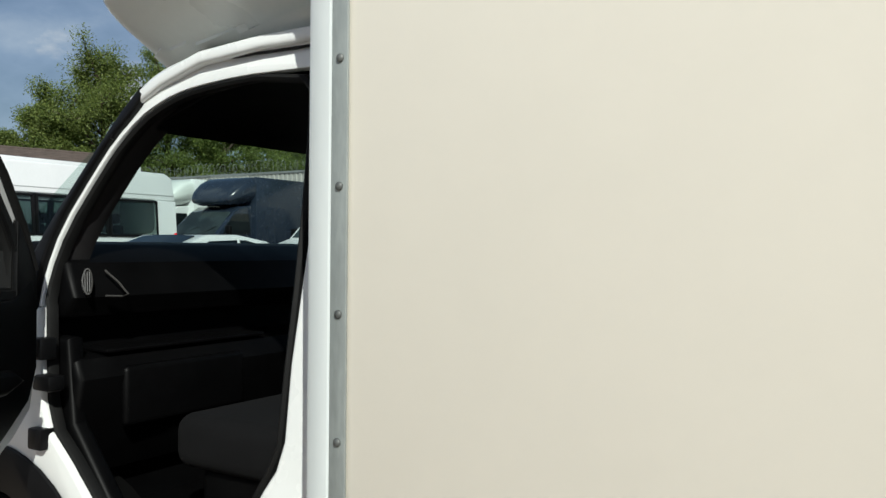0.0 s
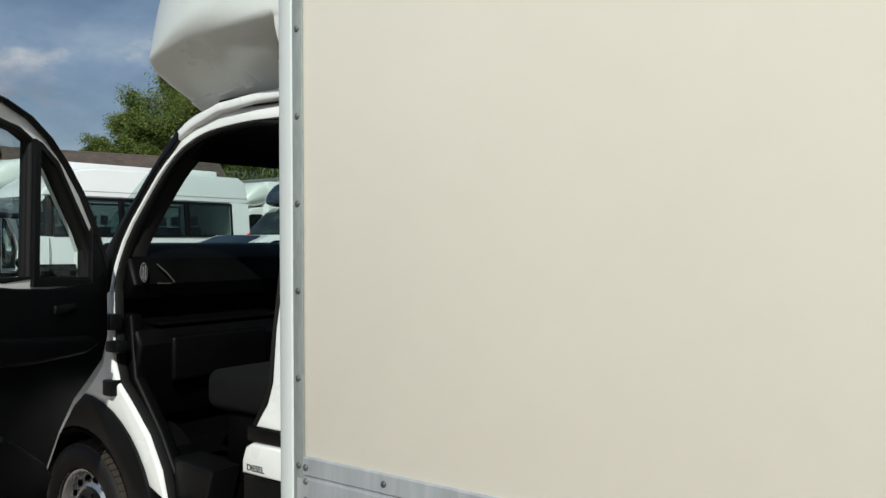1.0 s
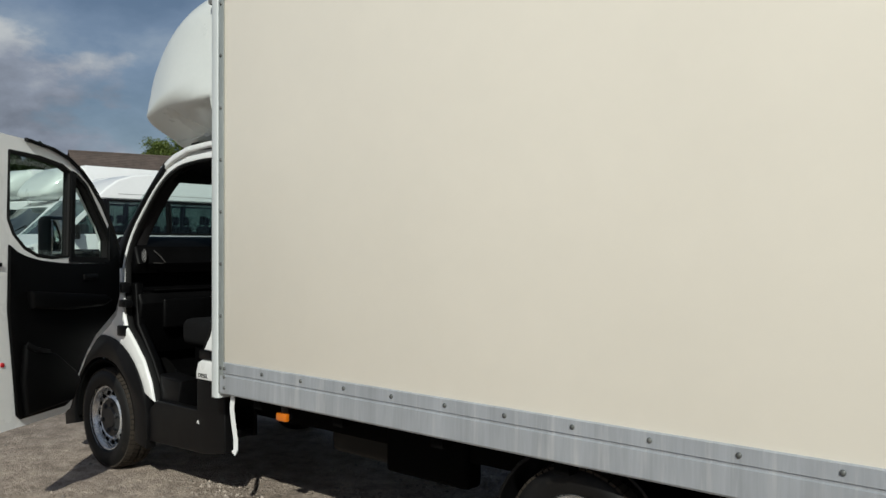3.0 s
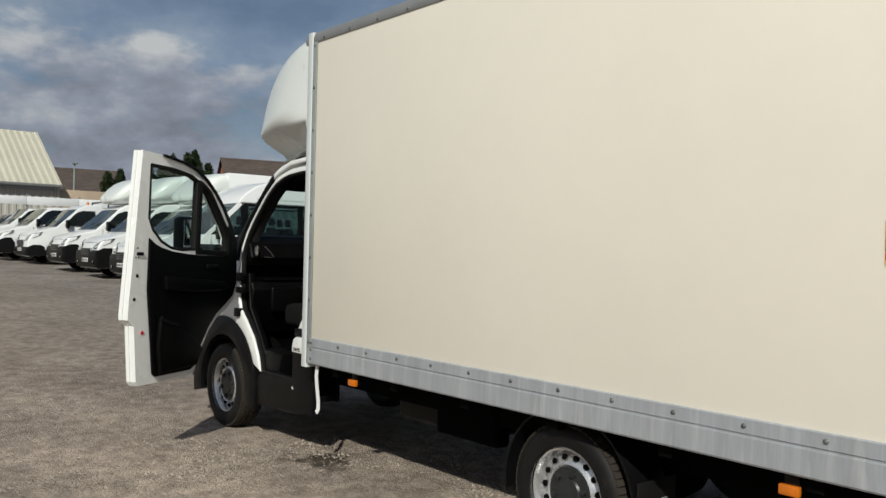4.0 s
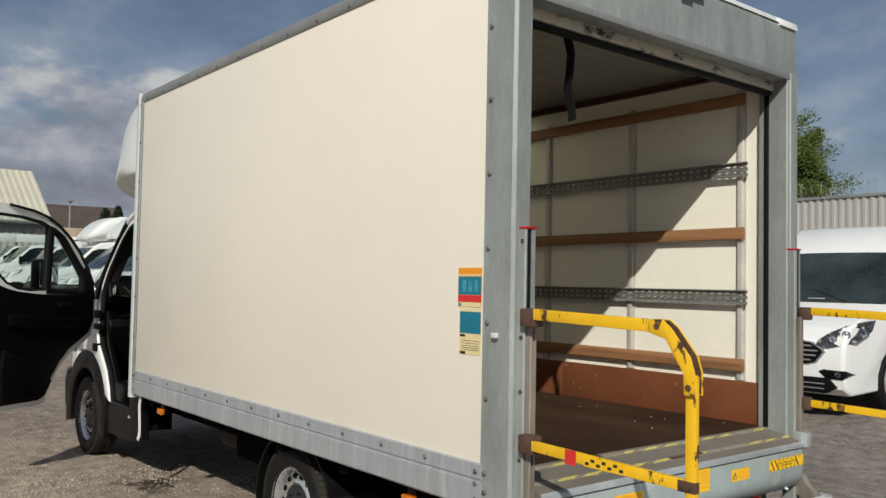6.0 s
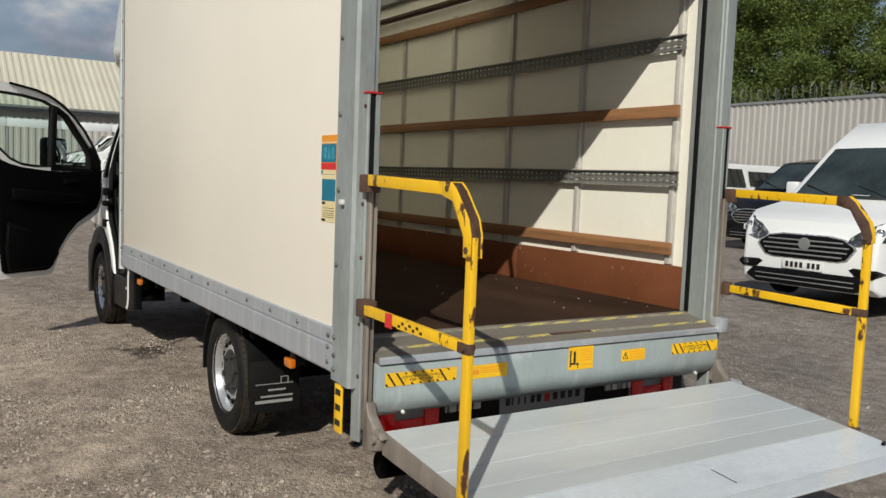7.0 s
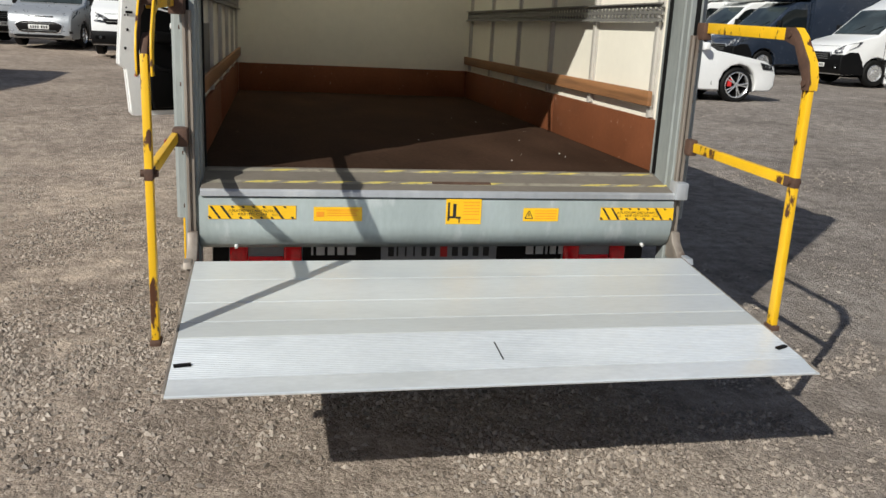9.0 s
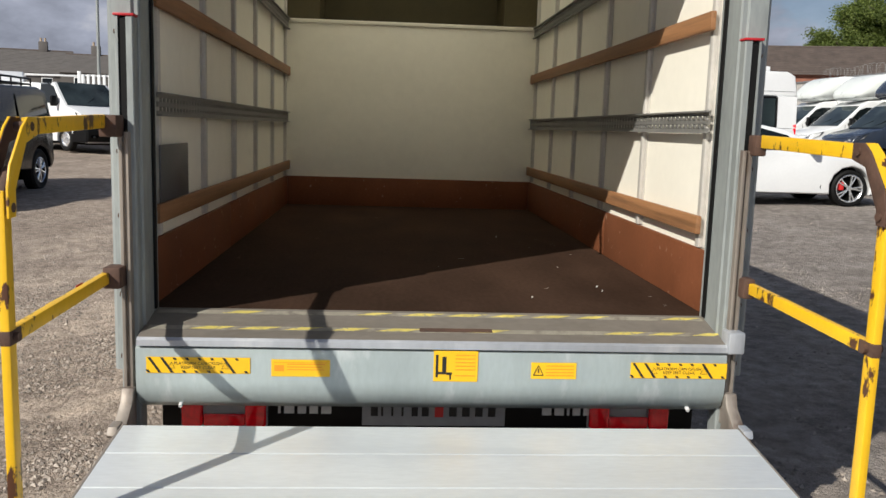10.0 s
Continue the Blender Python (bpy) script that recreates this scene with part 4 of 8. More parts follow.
for a, b, ribs, mat in ((3.047, 3.224, 1, PLATE), (3.224, 3.412, 1, PLATE), (3.412, 3.556, 1, PLATE), (3.556, 3.664, 1, DULLPLATE), (3.664, 3.905, 22, BRIGHTPLATE), (3.905, 3.999, 1, BRIGHTPLATE)):
    part("plank", plank(a, b - 0.0022, ribs, 0.016 if b > 3.99 else 0.0), mat, platform, "ribbed aluminium plank" if ribs > 1 else "smooth aluminium plank", smooth=False)
for y0, y1 in ((PYL - 0.008, PYL), (PYR, PYR + 0.008)):
    pts = [(PX0 - 0.01, PZ0), (3.60, PZ0 + slope * 0.56), (PX1 - 0.02, PZ1 + 0.001), (PX1 - 0.015, PZ1 - 0.008), (PX0 + 0.35, PZ0 + slope * 0.35 - 0.075), (PX0, PZ0 - 0.088)]
    part("side_edge", prism(B(), pts, "y", y0, y1, 0.002), WORNALU, platform, "scuffed rusty platform edge")
    part("hinge_ear", prism(B(), [(PX0 - 0.02, PZ0 - 0.02), (PX0 - 0.02, PZ0 + 0.004), (PX0 + 0.03, PZ0 + 0.002), (PX0 + 0.04, PZ0 - 0.02)], "y", *((y0 - 0.03, y0) if y0 < 2 else (y1, y1 + 0.03)), 0.004), WORNALU if y0 < 2 else ALU, platform, "small worn hinge ear")
for y, turn in ((1.588, 12), (3.450, 24)):
    x = 3.835
    part("stop_pin", box(B(), -0.008, 0.008, -0.024, 0.024, 0.0, 0.007, 0.002), BLACK, platform, "small black stop", move=pose(x, y, PZ0 + (x - PX0) * slope, 0, 0, turn))
part("flap_slot", prism(B(), [(3.74, PZ0 + 0.695 * slope - 0.002), (3.74, PZ0 + 0.695 * slope + 0.0014), (3.855, PZ0 + 0.81 * slope + 0.0014), (3.855, PZ0 + 0.81 * slope - 0.002)], "y", 2.512, 2.5155), RUBBER, platform)
for y in (1.85, 3.20):
    bm = B()
    prism(bm, [(2.75, 0.36), (3.25, 0.44), (3.6, 0.455), (3.6, 0.43), (3.25, 0.38), (2.75, 0.28)], "y", y - 0.035, y + 0.035, 0.006)
    part("lift_arm", bm, DARKCHASSIS, van, "black lift arm")
part("lift_tube", rod(B(), (2.75, 1.7, 0.33), (2.75, 3.35, 0.33), 0.055, 16), DARKCHASSIS, van)

# fold-out yellow hand rails
for side in (0, 1):
    y = 1.496 if side == 0 else 3.526
    o = -1 if side == 0 else 1
    px = 3.650 if side == 0 else 3.655
    rail = part("hand_rail_post", box(B(), px - 0.018, px + 0.018, y - 0.011, y + 0.011, 0.50, 1.335, 0.004), YELLOW, van, "yellow steel hand rail post with chipped paint")
    for zz, h in ((1.475, 0.0200), (1.003, 0.0180)):
        z0 = zz + 0.015
        bm = B()
        xe = px - 0.135 if zz > 1.2 else px - 0.02
        xs = 2.966 if side else 2.985
        vs = [(xs, z0 - h), (xe, zz - h), (xe, zz + h), (xs, z0 + h)]
        prism(bm, vs, "y", y - 0.0105, y + 0.0105, 0.003)
        arm = part("hand_rail_arm", bm, YELLOW, rail, "yellow steel hand rail arm with chipped paint")
        if side == 0 and zz < 1.2:
            part("red_tag", box(B(), 3.15, 3.20, y - 0.0118, y - 0.0105, 0.985, 1.035), LABEL_R, arm, "small red safety tag")
            tag = part("rail_label", box(B(), 3.235, 3.41, y - 0.0118, y - 0.0105, 0.992, 1.026), LABEL_Y, arm, "yellow label with black print")
            bm = B()
            for i in range(7):
                box(bm, 3.242 + 0.024 * i, 3.258 + 0.024 * i, y - 0.0125, y - 0.0119, 0.998 + 0.012 * (i % 2), 1.008 + 0.012 * (i % 2))
            part("print", bm, LABEL_K, tag, smooth=False)
    bm = B()
    zl = 1.302 if side else 1.275
    plate_pts = [(px - 0.145, 1.497), (px - 0.095, 1.497), (px - 0.064, 1.474), (px + 0.006, 1.390), (px + 0.022, 1.342), (px + 0.022, zl), (px - 0.014, zl), (px - 0.018, 1.338), (px - 0.082, 1.438), (px - 0.145, 1.455)]
    prism(bm, plate_pts, "y", *((y - 0.023, y - 0.017) if side == 0 else (y + 0.012, y + 0.018)), 0.0015)
    elbow = part("rail_elbow", bm, YELLOW, rail, "yellow folding elbow plate")
    part("elbow_plate", prism(B(), plate_pts, "y", *((y + 0.017, y + 0.023) if side == 0 else (y - 0.018, y - 0.012)), 0.0015), YELLOW if side == 0 else RUST, elbow, "worn elbow plate")
    if side == 0:
        inner = [(px - 0.07 + (x_ - px + 0.07) * 0.97, 1.385 + (z_ - 1.385) * 0.97) for x_, z_ in plate_pts]
        for ya, yb in ((y - 0.0168, y - 0.0155), (y + 0.0155, y + 0.0168)):
            part("rust_face", prism(B(), inner, "y", ya, yb), RUST, elbow, "rusted inner face of the fork")
    else:
        rim_ = [(px - 0.100, y, 1.495), (px - 0.066, y, 1.470), (px + 0.004, y, 1.386), (px + 0.019, y, 1.340), (px + 0.019, y, zl + 0.001)]
        part("elbow_rim", sweep(B(), rim_, [(-0.0117, -0.003), (0.0117, -0.003), (0.0117, 0.003), (-0.0117, 0.003)], up=(0.6, 0, 1)), YELLOW, elbow, "chipped yellow elbow rim")
    web = [(px - 0.010, 1.375), (px + 0.010, 1.34), (px + 0.014, 1.32), (px - 0.013, 1.32), (px - 0.018, 1.335), (px - 0.05, 1.39)]
    part("elbow_web", prism(B(), web, "y", y - 0.0105, y + 0.0105, 0.004), RUST, elbow, "rusted elbow core")
    for x_, z_ in ((px - 0.115, 1.475), (px, zl + 0.022), (px - 0.005, 1.003)):
        part("pivot_bolt", rod(B(), (x_, y - 0.024, z_), (x_, y + 0.024, z_), 0.011, 10), RUST, rail, "rusty pivot bolt")
    part("rail_knuckle", box(B(), px - 0.044, px + 0.0195, y - 0.0125, y + 0.0125, 0.984, 1.020, 0.004), RUST, rail, "rusty rail knuckle")
    part("rail_foot", box(B(), px - 0.024, px + 0.026, y - 0.0165, y + 0.0165, 0.488, 0.508, 0.005), RUST, rail, "rusty rail foot")

# load side stickers on the near side panel
st = part("lift_sticker", box(B(), 2.547, 2.690, YL - 0.0018, YL - 0.0004, 1.505, 1.660), LABEL_O, van, "orange, blue and red lift instruction sticker")
for z0, z1, mat in ((1.553, 1.625, LABEL_B), (1.524, 1.551, LABEL_R), (1.505, 1.523, LABEL_C), (1.628, 1.634, LABEL_C)):
    part("print", box(B(), 2.549, 2.688, YL - 0.0026, YL - 0.0019, z0, z1), mat, st, smooth=False)
bm = B()
for i in range(3):
    box(bm, 2.575 + i * 0.036, 2.598 + i * 0.036, YL - 0.0034, YL - 0.0027, 1.565, 1.612)
box(bm, 2.552, 2.57, YL - 0.0034, YL - 0.0027, 1.508, 1.520)
part("print", bm, LABEL_PALE, st, smooth=False)
st = part("lift_sticker", box(B(), 2.560, 2.690, YL - 0.0016, YL - 0.0003, 1.316, 1.500), LABEL_C, van, "cream and blue lift instruction sticker")
part("print", box(B(), 2.562, 2.688, YL - 0.0024, YL - 0.0017, 1.400, 1.486), LABEL_B, st, smooth=False)
bm = B()
box(bm, 2.564, 2.595, YL - 0.0024, YL - 0.0017, 1.386, 1.396)
box(bm, 2.564, 2.598, YL - 0.0024, YL - 0.0017, 1.318, 1.328)
for z in (1.37, 1.36, 1.35, 1.342, 1.334):
    box(bm, 2.575, 2.68, YL - 0.0020, YL - 0.0017, z, z + 0.002)
part("print", bm, LABEL_K, st, smooth=False)


# ---- wheels ----
def wheel(parent, c, out, r=0.35, rim_r=0.222, w=0.215, rim_mat=STEELRIM, name="wheel", holes=15, dark_hub=True):
    """A tyre with tread blocks, a steel rim with round holes and a dark hub. out: the way its outer face looks."""
    c, o = Vector(c), Vector(out).normalized()
    bm = B()
    h = w / 2
    r -= 0.007
    prof = [(rim_r - 0.004, h - 0.028), (rim_r + 0.012, h - 0.008), (rim_r + 0.05, h), (r - 0.045, h), (r - 0.018, h - 0.012), (r - 0.004, h - 0.032), (r, h - 0.05)]
    for g in (0.32, -0.32):
        x_ = g * w
        prof += [(r, x_ + 0.008), (r - 0.009, x_ + 0.006), (r - 0.009, x_ - 0.006), (r, x_ - 0.008)] if abs(x_) < h - 0.06 else []
    prof += [(r, 0.006), (r - 0.009, 0.004), (r - 0.009, -0.004), (r, -0.006)]
    prof += [(r, -h + 0.05), (r - 0.004, -h + 0.032), (r - 0.018, -h + 0.012), (r - 0.045, -h), (rim_r + 0.05, -h), (rim_r - 0.004, -h + 0.03)]
    lathe(bm, prof, c, o, 48)
    tyre = part("wheel", bm, TYRE, parent, "tyre on a steel wheel")
    u, q = o.orthogonal().normalized(), o.cross(o.orthogonal().normalized())
    bm = B()
    for row, (a0, a1) in enumerate(((-h + 0.016, -h + 0.058), (-h + 0.064, -0.008), (0.008, h - 0.064), (h - 0.058, h - 0.016))):
        for i in range(60):
            ring = []
            for k, f in ((0.10, 0), (0.90, 0), (0.90, 1), (0.10, 1)):
                ang = 2 * math.pi * (i + k + 0.5 * (row % 2) + 0.35 * (f if row in (1, 2) else 0)) / 60
                out_ = u * math.cos(ang) + q * math.sin(ang)
                d = a1 if f else a0
                dr = 0.010 if abs(d) > h - 0.03 else 0.0
                ring.append((bm.verts.new(c + o * d + out_ * (r - 0.004 - dr)), bm.verts.new(c + o * d + out_ * (r + 0.007 - dr))))
            bm.faces.new([p[1] for p in ring])
            for j in range(4):
                bm.faces.new((ring[j][0], ring[(j + 1) % 4][0], ring[(j + 1) % 4][1], ring[j][1]))
    bmesh.ops.recalc_face_normals(bm, faces=bm.faces)
    tagged(part("tread", bm, TREADDUST, tyre, "dusty tread blocks", smooth=False), kind="stuff")
    bm = B()
    lathe(bm, [(rim_r + 0.004, h - 0.012), (rim_r + 0.006, h - 0.022), (rim_r - 0.010, h - 0.026), (rim_r - 0.024, h - 0.05), (rim_r - 0.030, h - 0.085), (rim_r - 0.045, h - 0.070),
               (rim_r * 0.62, h - 0.045), (rim_r * 0.56, h - 0.055), (rim_r * 0.50, h - 0.075), (0.0, h - 0.075)], c, o, 48)
    rim = part("rim", bm, rim_mat, tyre, "silver steel rim")
    u = o.orthogonal().normalized()
    q = o.cross(u)
    bm = B()
    rr = rim_r * 0.775
    for i in range(holes):
        a = 2 * math.pi * i / holes
        p = c + o * (h - 0.060) + (u * math.cos(a) + q * math.sin(a)) * rr
        lathe(bm, [(0.0, 0.0075), (rim_r * 0.068, 0.0075), (rim_r * 0.070, -0.004)], p, (o + (u * math.cos(a) + q * math.sin(a)) * 0.30), 10)
    part("vent_hole", bm, DARKCHASSIS, rim)
    bm = B()
    lathe(bm, [(0.0, h - 0.035), (rim_r * 0.30, h - 0.037), (rim_r * 0.34, h - 0.046), (rim_r * 0.57, h - 0.046), (rim_r * 0.60, h - 0.078)], c, o, 28)
    for i in range(6):
        a = 2 * math.pi * (i + 0.5) / 6
        p = c + o * (h - 0.050) + (u * math.cos(a) + q * math.sin(a)) * rim_r * 0.44
        lathe(bm, [(0.0, 0.022), (0.015, 0.020), (0.018, 0.0)], p, o, 10)
    part("hub_cap", bm, HUB if dark_hub else rim_mat, tyre, "dark wheel centre with nuts")
    return tyre


FW, RW = (-2.79, 0.352), (1.035, 0.350)
for (x, z), yl in ((FW, 1.715), (RW, 1.70)):
    wheel(van, (x, yl, z), (0, -1, 0))
    wheel(van, (x, 2 * YC - yl, z), (0, 1, 0))


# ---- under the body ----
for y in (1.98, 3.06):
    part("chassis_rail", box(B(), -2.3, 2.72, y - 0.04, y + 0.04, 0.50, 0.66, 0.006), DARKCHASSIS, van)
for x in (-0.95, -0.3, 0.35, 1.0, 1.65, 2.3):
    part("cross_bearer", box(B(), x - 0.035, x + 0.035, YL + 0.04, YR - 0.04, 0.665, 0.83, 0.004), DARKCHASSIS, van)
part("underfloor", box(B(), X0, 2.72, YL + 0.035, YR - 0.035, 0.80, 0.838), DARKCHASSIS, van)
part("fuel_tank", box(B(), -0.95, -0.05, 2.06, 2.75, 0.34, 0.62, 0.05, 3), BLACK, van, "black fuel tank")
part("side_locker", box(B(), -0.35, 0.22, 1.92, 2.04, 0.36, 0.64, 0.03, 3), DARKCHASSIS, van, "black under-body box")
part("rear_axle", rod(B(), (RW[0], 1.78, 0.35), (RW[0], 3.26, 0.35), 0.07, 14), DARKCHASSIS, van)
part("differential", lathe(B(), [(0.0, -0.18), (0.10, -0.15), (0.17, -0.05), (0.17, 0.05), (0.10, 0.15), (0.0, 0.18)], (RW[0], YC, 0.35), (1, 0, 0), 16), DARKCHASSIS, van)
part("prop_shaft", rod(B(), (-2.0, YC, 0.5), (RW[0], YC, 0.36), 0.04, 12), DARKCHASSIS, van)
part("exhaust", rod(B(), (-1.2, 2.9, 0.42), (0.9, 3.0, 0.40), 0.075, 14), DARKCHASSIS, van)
part("spare_wheel", lathe(B(), [(0.0, -0.1), (0.30, -0.1), (0.35, -0.05), (0.35, 0.05), (0.30, 0.1), (0.0, 0.1)], (2.15, YC, 0.55), (0, 0, 1), 28), RUBBER, van)


def arch(bm, cx, cz, r0, r1, y0, y1, a0, a1, n=18):
    """Part of a ring round a wheel."""
    pts = [(cx + r1 * math.cos(radians(a0 + (a1 - a0) * i / n)), cz + r1 * math.sin(radians(a0 + (a1 - a0) * i / n))) for i in range(n + 1)]
    pts += [(cx + r0 * math.cos(radians(a1 - (a1 - a0) * i / n)), cz + r0 * math.sin(radians(a1 - (a1 - a0) * i / n))) for i in range(n + 1)]
    return prism(bm, pts, "y", y0, y1, 0.004)


for y0, y1 in ((1.60, 1.86), (3.18, 3.44)):
    part("rear_mudguard", arch(B(), RW[0], RW[1], 0.405, 0.420, y0, y1, -8, 188), BLACK, van, "black plastic mudguard")
    flap = part("mud_flap", box(B(), RW[0] + 0.43, RW[0] + 0.442, y0, y1 + 0.02, 0.22, 0.50, 0.003), RUBBER, van, "black mud flap with worn white print")
    if y0 < 2:
        bm = B()
        xx = RW[0] + 0.4425
        box(bm, xx, xx + 0.0012, 1.63, 1.80, 0.372, 0.376)
        box(bm, xx, xx + 0.0012, 1.77, 1.775, 0.376, 0.412)
        box(bm, xx, xx + 0.0012, 1.775, 1.815, 0.408, 0.412)
        box(bm, xx, xx + 0.0012, 1.81, 1.815, 0.376, 0.410)
        box(bm, xx, xx + 0.0012, 1.80, 1.84, 0.372, 0.376)
        box(bm, xx, xx + 0.0012, 1.70, 1.80, 0.336, 0.346)
        box(bm, xx, xx + 0.0012, 1.66, 1.84, 0.302, 0.312)
        box(bm, xx, xx + 0.0012, 1.63, 1.84, 0.270, 0.286)
        part("print", bm, GREY_INK, flap, smooth=False)
for x in (-0.70, 2.22):
    mk = part("side_marker", box(B(), x - 0.040, x + 0.040, 1.504, 1.53, 0.642, 0.682, 0.005), AMBER, van, "amber side marker lamp")
    part("marker_bracket", box(B(), x - 0.03, x + 0.03, 1.53, 1.56, 0.650, 0.80, 0.004), BLACK, mk)
bm = B()
sweep(bm, [(-1.165, 1.535, 0.72), (-1.168, 1.530, 0.64), (-1.145, 1.525, 0.56), (-1.118, 1.520, 0.48), (-1.110, 1.515, 0.425), (-1.124, 1.51, 0.402)],
      [(0.017, 0.003), (-0.017, 0.003), (-0.017, -0.003), (0.017, -0.003)], up=(0, 1, 0))
part("loose_strap", bm, WHITE, van, "loose white strap end hanging down")


# ---- the cab ----
def lean(bm, y_mid=YC):
    """Above the waistline the cab's sides lean in."""
    for v in bm.verts:
        k = 0.165 * max(0.0, v.co.z - 1.35)
        v.co.y += k if v.co.y < y_mid else -k
    return bm


CL, CR = 1.615, 3.425                     # the cab's sides
GUTTER = [(-2.72, 1.40), (-2.68, 1.52), (-2.585, 1.67), (-2.445, 1.852), (-2.298, 2.030), (-2.219, 2.106)]       # outer edge of the screen pillar
ROOFLINE = [(-2.219, 2.106), (-2.171, 2.137), (-2.098, 2.164), (-1.977, 2.187), (-1.79, 2.199), (-1.37, 2.203)]
CREASE = [(-2.199, 2.080), (-2.111, 2.132), (-1.988, 2.156), (-1.80, 2.163), (-1.60, 2.160), (-1.37, 2.163)]      # where the outer panel ends
STRIP = [(-2.60, 1.40), (-2.596, 1.51), (-2.543, 1.668), (-2.41, 1.851), (-2.339, 1.941), (-2.234, 2.031), (-2.199, 2.080)]
JAMB = [(-2.584, 1.40), (-2.581, 1.51), (-2.528, 1.660), (-2.396, 1.843), (-2.324, 1.931), (-2.228, 2.010), (-2.157, 2.045), (-2.080, 2.072), (-1.99, 2.088), (-1.80, 2.102), (-1.62, 2.100), (-1.37, 2.095)]


def rounded(pts):
    """Cut each corner of an open line once."""
    out = [pts[0]]
    for a, b_ in zip(pts, pts[1:]):
        out += [(a[0] * 0.75 + b_[0] * 0.25, a[1] * 0.75 + b_[1] * 0.25), (a[0] * 0.25 + b_[0] * 0.75, a[1] * 0.25 + b_[1] * 0.75)]
    return out + [pts[-1]]


GUTTER, ROOFLINE, CREASE, STRIP, JAMB = rounded(GUTTER), rounded(ROOFLINE), rounded(CREASE), rounded(STRIP), rounded(JAMB)
FRONT_EDGE = [(-2.560, 1.40), (-2.545, 1.25), (-2.537, 1.10), (-2.50, 1.0), (-2.405, 0.92), (-2.28, 0.80), (-2.195, 0.665), (-2.157, 0.545)]
for side in (0, 1):
    y0, y1 = (CL, CL + 0.06) if side == 0 else (CR - 0.06, CR)
    part("roof_side", lean(prism(B(), ROOFLINE + CREASE[::-1], "y", y0, y1, 0.009, 3)), WHITE, van, "white cab roof side")
    part("door_rebate", lean(prism(B(), STRIP + CREASE[1:] + JAMB[::-1], "y", y0 + (0.016 if side == 0 else 0.0), y1 - (0.016 if side else 0.0), 0.006, 2)), WHITE, van, "white door rebate")
    part("pillar_trim", lean(prism(B(), GUTTER + STRIP[::-1], "y", y0 - (0.008 if side == 0 else -0.01), y1 + (0.008 if side else -0.01), 0.010, 3)), BLACK, van, "black windscreen pillar trim")
    part("pillar_lining", lean(prism(B(), JAMB[:14] + [(x + 0.016, z - 0.010) for x, z in JAMB[:14]][::-1], "y", *((y1, y1 + 0.085) if side == 0 else (y0 - 0.085, y0)), 0.004)), PILLARGREY, van, "dark grey inner pillar lining")
    r1 = 0.572
    arc = [(FW[0] + r1 * math.cos(radians(a)), FW[1] + r1 * math.sin(radians(a))) for a in range(24, 92, 8)]
    fender = FRONT_EDGE + arc + [(-2.95, 0.93), (-3.30, 0.94), (-3.42, 1.04), (-3.25, 1.20), (-2.95, 1.36), (-2.68, 1.40)]
    part("front_wing", prism(B(), fender, "y", y0, y1, 0.014, 3), WHITE, van, "white front wing")
    part("wheel_arch_trim", arch(B(), FW[0], FW[1], 0.425, 0.580, y0 - 0.012 if side == 0 else y0, y1 if side == 0 else y1 + 0.012, -12, 192, 24), BLACK, van, "black plastic wheel arch trim")
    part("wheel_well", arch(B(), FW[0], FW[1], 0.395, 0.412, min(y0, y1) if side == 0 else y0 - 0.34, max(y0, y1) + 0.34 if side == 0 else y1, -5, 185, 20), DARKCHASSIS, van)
    sill = [(-2.285, 0.28), (-2.20, 0.50), (-2.12, 0.56), (-1.66, 0.56), (-1.66, 0.745), (-1.37, 0.745), (-1.37, 0.34), (-1.60, 0.30)]
    part("sill_panel", prism(B(), sill, "y", y0 + 0.004, y1 + 0.01, 0.012, 3), BLACK, van, "black plastic sill panel")
    bp = [(-1.60, 0.925), (-1.575, 0.962), (-1.532, 1.02), (-1.503, 1.10), (-1.483, 1.30), (-1.470, 1.50), (-1.452, 2.115), (-1.37, 2.115), (-1.37, 0.925)]
    part("rear_pillar", lean(prism(B(), bp, "y", y0 + 0.012, y1, 0.010, 3)), WHITE, van, "white rear door pillar")
    part("lock_block", box(B(), -1.64, -1.37, y0 + 0.008, y1, 0.87, 0.924, 0.006), BLACK, van, "black lock cover")
    flap = part("fuel_flap", prism(B(), [(-1.655, 0.748), (-1.655, 0.80), (-1.635, 0.85), (-1.60, 0.868), (-1.37, 0.868), (-1.37, 0.748)], "y", y0 - 0.006, y1, 0.012, 3), WHITE, van, "white fuel flap")
    if side == 0:
        fc = bpy.data.curves.new("fuel_text", "FONT")
        fc.body, fc.size, fc.extrude, fc.offset = "DIESEL", 0.033, 0.0008, 0.0006
        tmp = bpy.data.objects.new("fuel_text", fc)
        scene.collection.objects.link(tmp)
        me = bpy.data.meshes.new_from_object(tmp.evaluated_get(bpy.context.evaluated_depsgraph_get()))
        bpy.data.objects.remove(tmp)
        bpy.data.curves.remove(fc)
        me.transform(pose(-1.625, y0 - 0.0068, 0.765, 90, 0, 0))
        me.materials.clear()
        me.materials.append(LABEL_K)
        txt = new("lettering", me)
        txt.parent = flap
        txt["label"] = "black fuel type lettering"

